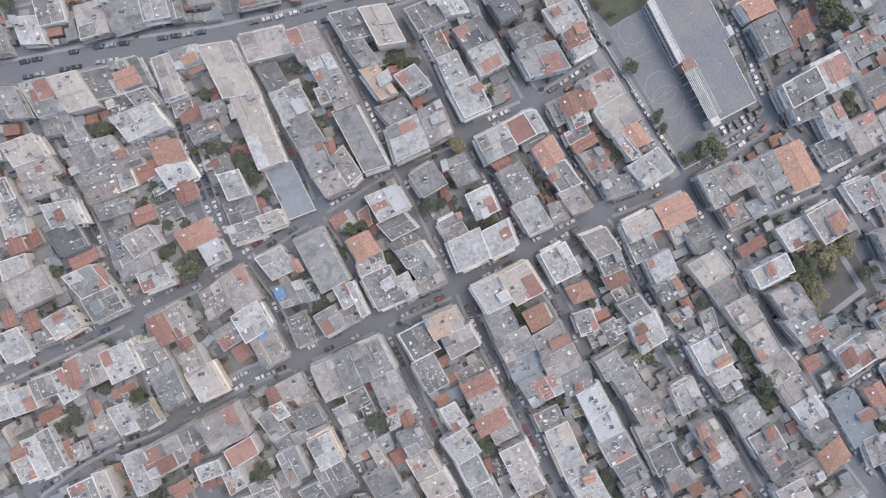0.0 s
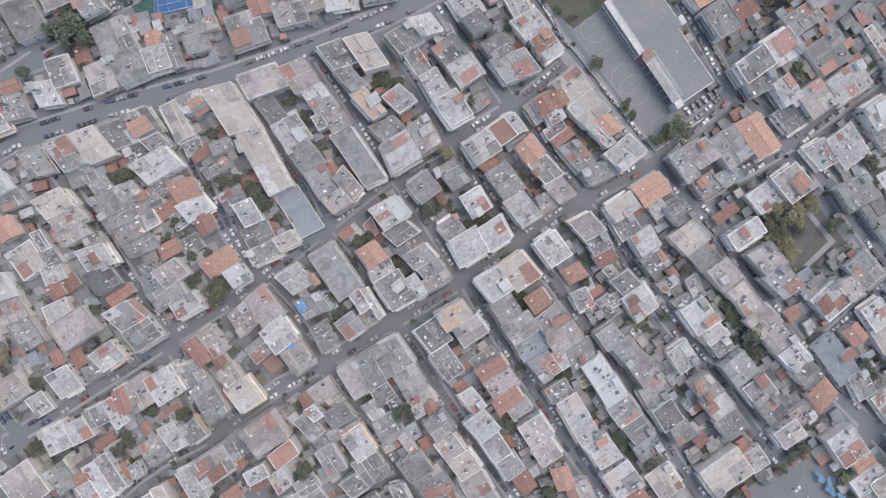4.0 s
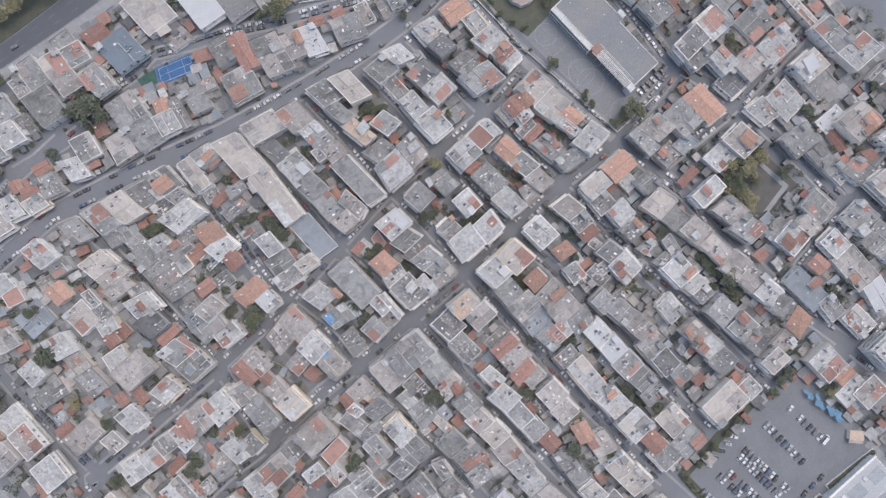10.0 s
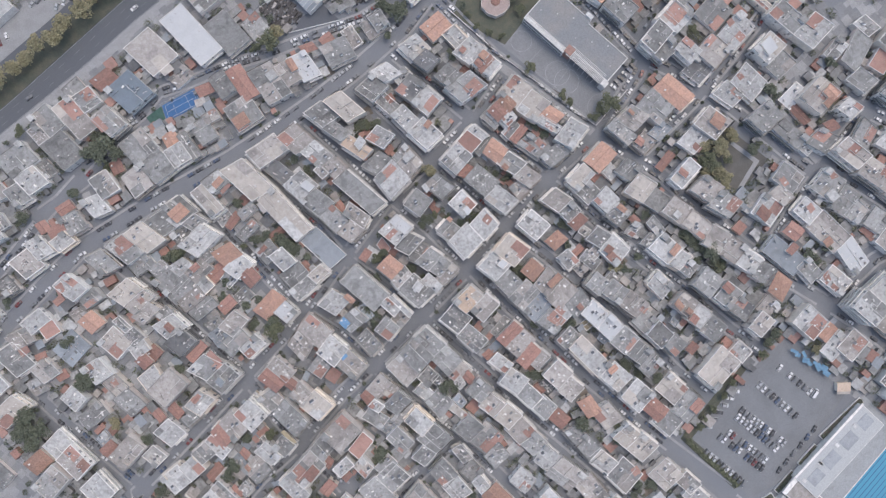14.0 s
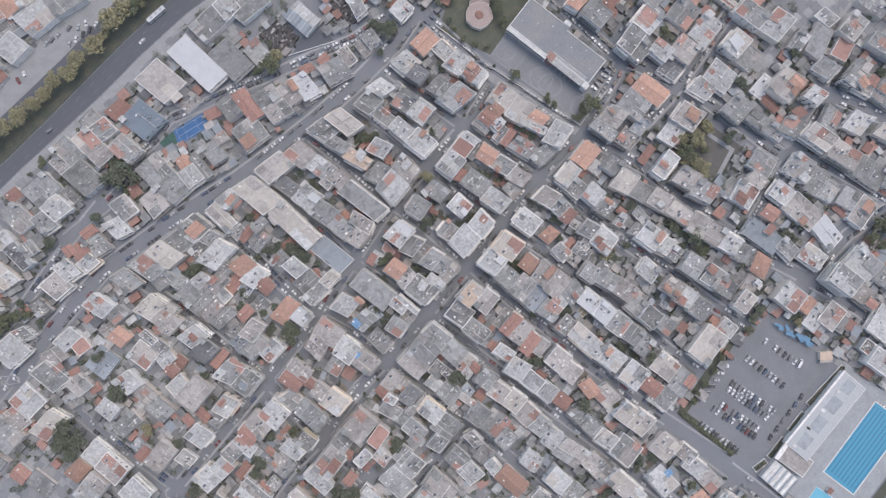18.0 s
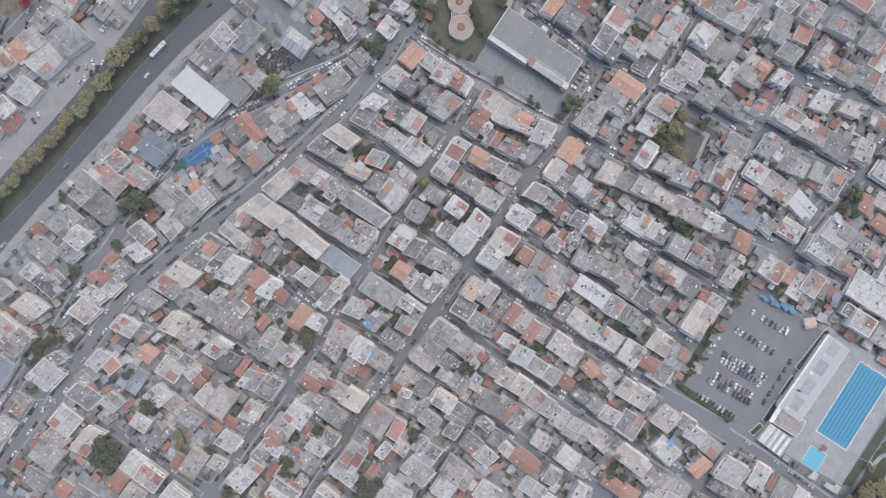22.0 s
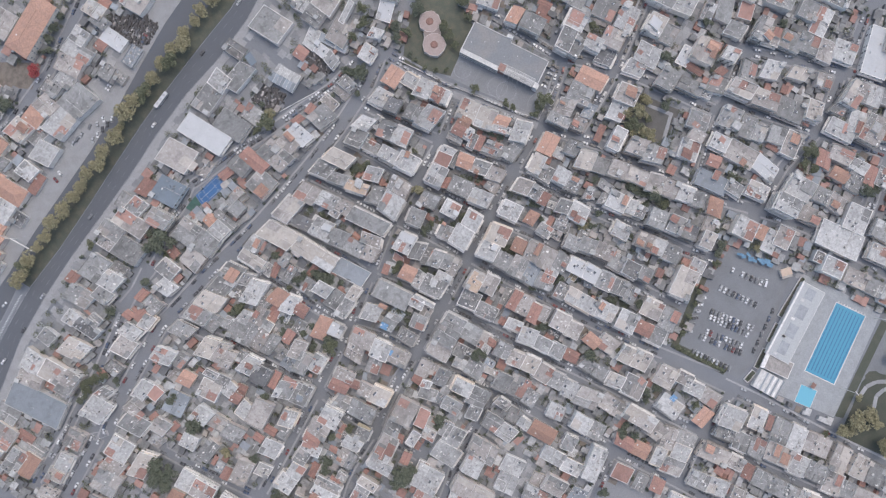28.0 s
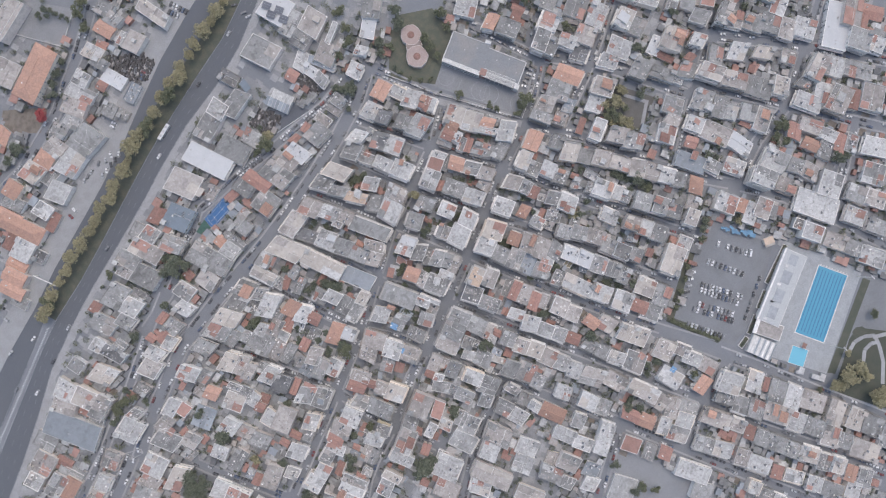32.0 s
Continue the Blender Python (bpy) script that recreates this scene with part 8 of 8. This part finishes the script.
# ---- car park ----
flat("car_park", [(85.98, -144.13), (130.97, -118.94), (154.61, -110.66), (175.43, -148.90), (128.89, -180.49), (105.32, -184.32)], -0.02, 0.03, YARD_DARK, "grey asphalt car park with many parked cars", "car park")
p, q = Vector((154.16, -117.56)), Vector((166.57, -136.81))
length, m = frame_of(p, q)
shade = tagged(new("shade_roof"), "loose faded blue shade cloths on thin posts in the car park", "shade roof")
shade.matrix_basis = m
srng = random.Random(8)
for k in range(9):
    cx, cy = 1.2 + k * (length - 2.4) / 8, srng.uniform(-1.3, 1.3)
    w, d, t = srng.uniform(1.2, 2.2), srng.uniform(0.7, 1.6), srng.uniform(-0.5, 0.5)
    grid = [(cx + (u * w) * math.cos(t) - (v * d) * math.sin(t), cy + (u * w) * math.sin(t) + (v * d) * math.cos(t), 2.75 + 0.02 * k - 0.3 * (1 - abs(u)) * (1 - abs(v)) * srng.uniform(0.4, 1)) for v in (-1, 0, 1) for u in (-1, -0.3, 0.4, 1)]
    faces = [(4 * b + a, 4 * b + a + 1, 4 * b + a + 5, 4 * b + a + 4) for b in range(2) for a in range(3)]
    part("cloth", Shape().faces(grid, faces).faces([(px, py, pz - 0.03) for px, py, pz in grid], [f[::-1] for f in faces]), TARP, shade)
    part("post", Shape().tube(cx, cy, 0, 2.7, 0.06, 0.06, 6), COPING_G, shade)
x, y = 171.74, -145.96
kiosk = part("kiosk", Shape().box(-3.4, 3.4, -2.2, 2.2, 0, 2.8), WALLS[1], m=pose(x, y, 0, 0, 0, -20))
part("roof", Shape().box(-3.6, 3.6, -2.4, 2.4, 2.8, 3.0), ROOF["p"], kiosk)
part("awning", Shape().box(-3.6, 3.6, -3.9, -2.4, 2.4, 2.5), ROOF["b"], kiosk)
tagged(kiosk, "small sandy-yellow kiosk with an awning at the car park", "kiosk")


# ---- sheet-roofed workshop and solar panels on a depot ----
x, y = -18.22, 148.54
shop = part("workshop", Shape().box(-8.2, 8.2, -6.0, 6.0, -0.2, 4.4), WALLS[3], m=pose(x, y, 0, 0, 0, -65))
for k in range(7):
    u, w = -8.4 + k * 2.4, -6.04 + k * 2.4
    for side, cover in ((-1, ROOF["t"]), (1, ROOF["w"])):
        q = [(u, side * 0.05, 5.3), (w, side * 0.05, 5.3), (w, side * 6.2, 4.45), (u, side * 6.2, 4.45)]
        q = q if side < 0 else q[::-1]
        part("roof_sheet", Shape().faces([(px, py, pz - 0.06) for px, py, pz in q] + q, [(0, 1, 2, 3), (7, 6, 5, 4), (0, 4, 5, 1), (1, 5, 6, 2), (2, 6, 7, 3), (3, 7, 4, 0)]), cover, shop)
        part("roof_rib", Shape().box(w - 0.1, w + 0.1, *sorted((side * 0.1, side * 6.1)), 4.4, 4.5).faces([(w - 0.1, side * 0.05, 5.4), (w + 0.1, side * 0.05, 5.4), (w + 0.1, side * 6.2, 4.55), (w - 0.1, side * 6.2, 4.55)], [(0, 1, 2, 3)]), COPING_G, shop)
tagged(shop, "gabled workshop with one white and one blue-grey sheet roof side", "workshop")
for x, y in ((16.65, 201.66), (14.90, 194.98), (20.98, 193.79), (19.22, 187.11)):
    array = part("solar_array", Shape().box(-2.9, -2.8, -0.9, 4.2, 0, 0.1).box(2.8, 2.9, -0.9, 4.2, 0, 0.1).box(-2.9, 2.9, 4.2, 4.3, 0, 0.1), TANK, m=pose(x, y, 6.15, 0, 0, -61))
    tagged(array, "dark solar panels in rows on a pale depot roof", "solar panels", "solar panels on the depot")
    for k in range(3):
        v = k * 1.75
        q = [(-3.0, v - 0.8, 0.25), (3.0, v - 0.8, 0.25), (3.0, v + 0.75, 0.6), (-3.0, v + 0.75, 0.6)]
        part("solar_panel", Shape().faces([(px, py, pz - 0.05) for px, py, pz in q] + q, [(3, 2, 1, 0), (4, 5, 6, 7), (0, 1, 5, 4), (1, 2, 6, 5), (2, 3, 7, 6), (3, 0, 4, 7)]), PANEL, array)
        part("stand", Shape().box(-2.9, 2.9, v + 0.66, v + 0.72, 0, 0.54), TANK, array)


# ---- cars ----
def car_meshes(paint, long=4.1, wide=1.72, tall=1.45, van=False):
    s, g = Shape(), Shape()
    L, W = long / 2, wide / 2
    # lower body: bonnet, sides and tail, with rounded plan corners
    ring = [(-L, -W * 0.8), (-L * 0.93, -W), (L * 0.86, -W), (L, -W * 0.7), (L, W * 0.7), (L * 0.86, W), (-L * 0.93, W), (-L, W * 0.8)]
    hood = 0.85 if not van else 1.05
    s.slab(ring, 0.25, hood - 0.12)
    s.faces([(x, y, hood - 0.12) for x, y in ring] + [(x * 0.97, y * 0.93, hood) for x, y in ring], [tuple(range(8, 16))] + [(i, (i + 1) % 8, 8 + (i + 1) % 8, 8 + i) for i in range(8)])
    # glasshouse and roof panel
    f0, f1, r0, r1 = (L * 0.42, L * 0.12, -L * 0.9, -L * 0.66) if not van else (L * 0.78, L * 0.55, -L * 0.97, -L * 0.95)
    a, b = W * 0.9, W * 0.74
    g.faces([(f0, -a, hood), (f0, a, hood), (r0, a, hood), (r0, -a, hood), (f1, -b, tall - 0.06), (f1, b, tall - 0.06), (r1, b, tall - 0.06), (r1, -b, tall - 0.06)],
            [(0, 1, 5, 4), (1, 2, 6, 5), (2, 3, 7, 6), (3, 0, 4, 7)])
    s.box(r1, f1, -b, b, tall - 0.07, tall)
    for x in (-L * 0.62, L * 0.62):
        for y in (-W * 0.9, W * 0.9):
            v = [(x + 0.31 * math.cos(math.tau * i / 10), y + o, 0.31 + 0.31 * math.sin(math.tau * i / 10)) for o in (-0.11, 0.11) for i in range(10)]
            s.faces(v, [(i, (i + 1) % 10, 10 + (i + 1) % 10, 10 + i)[::-1] for i in range(10)] + [tuple(range(10)), tuple(range(19, 9, -1))], 1)
    return s.mesh("car", paint, TYRE), g.mesh("cabin_glass", PANE)


CARS = [car_meshes(c) for c in CAR_PAINT]
VAN = car_meshes(CAR_PAINT[0], 5.4, 1.95, 2.2, True)


FAR_CARS = [[] for _ in PAINTS]


def car(x, y, rot, which):
    if which >= 0 and math.hypot(x - 20, y + 20) > 98:
        FAR_CARS[which].append(pose(x, y, 0.0, 0, 0, rot))
        return
    body, glass = CARS[which] if which >= 0 else VAN
    word = PAINTS[which][0] if which >= 0 else "white"
    ob = part("car" if which >= 0 else "van", body, None, m=pose(x, y, 0.0, 0, 0, rot))
    part("cabin_glass", glass, None, ob)
    tagged(ob, f"parked {word} {'car' if which >= 0 else 'delivery van'} with dark windows on grey asphalt", "car" if which >= 0 else "van", "parked cars")


MIX = (0, 0, 0, 0, 1, 1, 1, 1, 2, 2, 2, 2, 3, 3, 3, 3, 4, 4, 5)
crng = random.Random(11)


def parked_along_streets():
    for i, (half, line) in enumerate(ROADS):
        for side in (-1, 1):
            for p, d in steps_along(line, 5.2):
                spot = p + Vector((-d.y, d.x)) * side * (half - 0.95)
                if crng.random() > (0.8 if spot.length < 150 else 0.55) or near_road(p, i) < 3.5:
                    continue
                turn = math.degrees(math.atan2(d.y, d.x)) + (0 if side < 0 else 180)
                car(spot.x, spot.y, turn + crng.uniform(-2, 2), crng.choice(MIX))


parked_along_streets()


BAYS = Shape()


def parked_row(p, q, n, turn, full=0.9):
    p, q = Vector(p), Vector(q)
    base = math.degrees(math.atan2((q - p).y, (q - p).x))
    for k in range(n):
        if crng.random() < full:
            s = p.lerp(q, k / max(1, n - 1))
            if n > 6:
                BAYS.box(-2.4, 2.4, 1.22, 1.32, 0.034, 0.038, 0, pose(s.x, s.y, 0, 0, 0, base + turn))
            car(s.x, s.y, base + turn + crng.choice((0, 180)) + crng.uniform(-3, 3), crng.choice(MIX))


parked_row((131.2, -129.4), (143.3, -151.8), 9, -90, 0.9)
parked_row((117.4, -138.5), (132.2, -162.8), 12, -90, 0.92)
parked_row((114.3, -141.1), (127.3, -164.2), 11, -90, 0.92)
parked_row((105.5, -145.1), (119.7, -167.6), 11, -90, 0.85)
parked_row((101.8, -147.5), (116.5, -171.2), 12, -90, 0.95)
parked_row((91.7, -152.5), (104.3, -175.1), 10, -90, 0.9)
parked_row((144.6, -124.9), (155.0, -142.3), 7, -90, 0.8)
parked_row((149.8, -123.7), (158.8, -138.0), 5, -90, 0.5)
parked_row((93.7, -142.9), (130.4, -120.6), 10, -60, 0.75)
parked_row((155.1, -159.3), (114.5, -180.8), 9, 10, 0.75)
parked_row((115.8, 46.0), (129.3, 52.7), 6, 90, 1.0)
parked_row((161.9, 34.0), (167.7, 24.0), 4, -90, 0.9)
parked_row((-125.1, 194.1), (-142.9, 190.4), 5, 40, 0.8)
parked_row((-154.5, 196.0), (-139.7, 198.5), 5, 20, 0.8)
parked_row((-124.6, 198.2), (-134.6, 196.7), 3, 60, 0.9)
parked_row((-182.2, 181.6), (-163.6, 188.5), 5, 70, 0.6)
parked_row((-253.2, 166.9), (-261.3, 145.8), 6, 40, 0.7)
parked_row((102.1, -320.0), (112.1, -332.5), 5, 90, 0.9)
parked_row((300.4, -42.5), (298.1, -51.0), 4, 90, 1.0)
parked_row((2.0, 220.0), (4.1, 207.7), 4, 60, 0.9)
parked_row((-30.3, 249.1), (-26.0, 238.1), 6, 90, 0.9)
parked_row((-34.8, 245.7), (-30.6, 235.8), 6, 90, 0.9)
parked_row((-93.0, 218.7), (-82.8, 222.2), 5, 90, 0.9)
parked_row((-115.9, 211.2), (-106.0, 215.6), 5, 90, 0.8)
parked_row((-79.6, 223.6), (-70.5, 227.0), 5, 90, 0.8)

tagged(part("bay_markings", BAYS, LINE), "white bay lines painted on the car park", "markings", kind="stuff")
car(157.11, -144.34, 35, -1)


def traffic():
    """Vehicles on the main road, at rest."""
    for x, y, turn, which in ((-105.34, 175.11, 15, 0), (-273.10, 107.53, 12, 0), (-173.44, 150.70, 194, 2), (-52.47, 194.68, 14, 3), (-228.41, 127.06, 12, 1), (-251.23, 136.94, 192, 0), (-282.43, 118.34, 12, 2), (-13.84, 207.73, 14, 1), (-251.27, 116.43, 12, 3), (-268.97, 139.78, 190, 1)):
        ob = part("car", CARS[which][0], None, m=pose(x, y, 0.035, 0, 0, HW_TURN + turn - 14))
        part("cabin_glass", CARS[which][1], None, ob)
        tagged(ob, f"{PAINTS[which][0]} car on the dark asphalt of the main road", "car", "cars on the main road")
    x, y = -91.71, 184.92
    bus = part("bus", Shape().box(-6, 6, -1.25, 1.25, 0.35, 3.0), CAR_PAINT[0], m=pose(x, y, 0.03, 0, 0, HW_TURN))
    part("roof", Shape().box(-5.9, 5.9, -1.15, 1.15, 3.0, 3.12), CAR_PAINT[0], bus)
    for k in range(3):
        part("roof_unit", Shape().box(-4.5 + 3.4 * k, -2.9 + 3.4 * k, -0.7, 0.7, 3.12, 3.35), CAR_PAINT[1], bus)
    part("window_band", Shape().box(-5.7, 5.9, -1.28, 1.28, 1.5, 2.5), PANE, bus)
    for wx in (-3.8, 3.6):
        for wy in (-1.1, 1.1):
            part("wheel", Shape().faces([(wx + 0.48 * math.cos(math.tau * i / 10), wy + o, 0.48 + 0.48 * math.sin(math.tau * i / 10)) for o in (-0.16, 0.16) for i in range(10)], [(i, (i + 1) % 10, 10 + (i + 1) % 10, 10 + i)[::-1] for i in range(10)] + [tuple(range(10)), tuple(range(19, 9, -1))]), TYRE, bus)
    tagged(bus, "long white city bus on the main road", "bus")


HW_TURN = math.degrees(math.atan2(HW_R[6][1] - HW_R[2][1], HW_R[6][0] - HW_R[2][0]))
traffic()


def far_cars():
    """Cars in the outer streets, joined by colour."""
    for which, poses in enumerate(FAR_CARS):
        s = Shape()
        for body, slots in zip(CARS[which], ((0, 1), (2, 2))):
            v, f, k = [q.co for q in body.vertices], [tuple(q.vertices) for q in body.polygons], [q.material_index for q in body.polygons]
            for m in poses:
                at = [m @ q for q in v]
                for slot in set(k):
                    s.faces(at, [g for g, j in zip(f, k) if j == slot], slots[slot])
        if poses:
            ob = part("far_cars", s, (CAR_PAINT[which], TYRE, PANE), kind="stuff")
            tagged(ob, f"many parked {PAINTS[which][0]} cars in the outer streets and the car park", "cars")


far_cars()


# ---- yards between the houses: sheds, paving, shrubs ----
def fill_yards():
    rng = random.Random(21)
    plots = np.array(PLOTS)
    seg = np.array([(a.x, a.y, b.x, b.y, half) for half, line in ROADS for a, b in zip(line, line[1:])])
    sheds, joined, paving, shrubs = 0, Shape(), Shape(), Shape()
    tops = (ROOF["l"], ROOF["g"], ROOF["k"], ROOF["t"], ROOF["w"], ROOF["d"], TILE_R, TERRACOTTA, TILE_O)
    for i in range(-96, 97):
        for j in range(-96, 97):
            x, y = i * 3.5 + rng.uniform(-0.8, 0.8), j * 3.5 + rng.uniform(-0.8, 0.8)
            d = seg[:, 2:4] - seg[:, :2]
            t = np.clip(((x - seg[:, 0]) * d[:, 0] + (y - seg[:, 1]) * d[:, 1]) / (d ** 2).sum(1), 0, 1)
            gap = (np.hypot(seg[:, 0] + t * d[:, 0] - x, seg[:, 1] + t * d[:, 1] - y) - seg[:, 4]).min()
            if not 1.0 < gap < 75 or any(inside(ring, x, y) for ring in ZONES):
                continue
            front = gap < 3.4
            dx, dy = x - plots[:, 0], y - plots[:, 1]
            c, s = np.cos(plots[:, 4]), np.sin(plots[:, 4])
            out = np.maximum(abs(dx * c + dy * s) - plots[:, 2], abs(dy * c - dx * s) - plots[:, 3])
            near = int(out.argmin())
            if not 0.2 < out[near] < 11:
                continue
            turn = plots[near, 4]
            if front and (out[near] < 0.9 or rng.random() < 0.82):
                continue
            kind, room = (0.8 if front else rng.random()), min(out[near] + 1.0, gap - 2.4, 2.6)
            if kind < 0.56 and gap < 26:
                w, e, h = room * rng.uniform(0.6, 1.3), room * rng.uniform(0.5, 1.2), rng.uniform(2.0, 3.2)
                wall, slot = WALLS[rng.randrange(4)], rng.choice((0, 0, 0, 1, 1, 1, 2, 2, 3, 4, 4, 5, 5, 6, 7))
                top = tops[slot]
                if sheds < 260 and math.hypot(x - 10, y + 10) < 150:
                    sheds += 1
                    sh = part("shed", Shape().box(-w, w, -e, e, -0.1, h), wall, m=pose(x, y, 0, 0, 0, math.degrees(turn)))
                    part("roof", Shape().box(-w - 0.15, w + 0.15, -e - 0.15, e + 0.15, h, h + 0.12), top, sh)
                    tagged(sh, "low shed with a flat roof in a back yard", "shed", "sheds in the yards")
                else:
                    joined.box(-w, w, -e, e, -0.1, h, slot, Matrix.Translation((x, y, 0)) @ Matrix.Rotation(turn, 4, "Z"))
            elif kind < 0.74:
                w = rng.uniform(2.0, 2.9)
                paving.box(-w, w, -w, w, -0.05, rng.uniform(0.05, 0.3), rng.randrange(3 if gap < 9 else 2), Matrix.Translation((x, y, 0)) @ Matrix.Rotation(turn, 4, "Z"))
            elif kind < 0.93:
                r = rng.uniform(0.7, 1.25) if front else min(rng.uniform(1.2, 2.9), max(1.2, out[near] + 0.8))
                for _ in range(70):
                    v = Vector((rng.gauss(0, 1), rng.gauss(0, 1), rng.gauss(0.3, 1))).normalized() * r * rng.uniform(0.5, 1.05)
                    q = rng.uniform(0.18, 0.4)
                    m = Matrix.Translation((x + v.x, y + v.y, r + v.z)) @ Euler((rng.uniform(-1, 1), rng.uniform(-1, 1), rng.uniform(0, 6.3))).to_matrix().to_4x4()
                    shrubs.faces([tuple(m @ Vector(p)) for p in ((-q, -q * 0.7, 0), (q * 0.2, -q, 0.02), (q, 0, 0), (0, q * 0.9, 0.03))], [(0, 1, 2, 3)], 0 if r < 1.9 else 1)
    tagged(part("yard_sheds", joined, tops), "many low flat-roofed sheds in the back yards", "sheds", kind="stuff")
    tagged(part("yard_paving", paving, (PAVING, YARD, SOIL)), "patches of concrete paving and soil in the yards", "paving", kind="stuff")
    tagged(part("yard_shrubs", shrubs, (LEAF[0], LEAF[1])), "dark shrubs and small trees in the back yards", "shrubs", kind="stuff")
    return sheds


ZONES.append([Vector(p) for p in FRONT] + [Vector(p) for p in WALK[::-1]])
fill_yards()


# ---- far city beyond the edge of the view: plain low blocks that close the place ----
def outskirts():
    rng = random.Random(3)
    groups = {}
    for i in range(-16, 17):
        for j in range(-16, 17):
            x, y = i * 48 + rng.uniform(-6, 6), j * 48 + rng.uniform(-6, 6)
            u, w = x * 0.755 - y * 0.656, x * 0.656 + y * 0.755
            if abs(u) < 345 and abs(w + 6) < 232:
                continue
            s = groups.setdefault((i // 4, j // 4), Shape())
            for k in range(6):
                cx, cy = x + (k % 3 - 1) * 13, y + (k // 3) * 15 - 7
                s.box(cx - 6, cx + 6, cy - 6.5, cy + 6.5, -0.2, rng.choice((3.4, 6.5, 6.6, 9.5)), rng.randrange(3))
    for s in groups.values():
        tagged(part("far_houses", s, (ROOF["l"], ROOF["k"], ROOF["w"])), "plain pale blocks of the city beyond", "houses", kind="stuff")


outskirts()
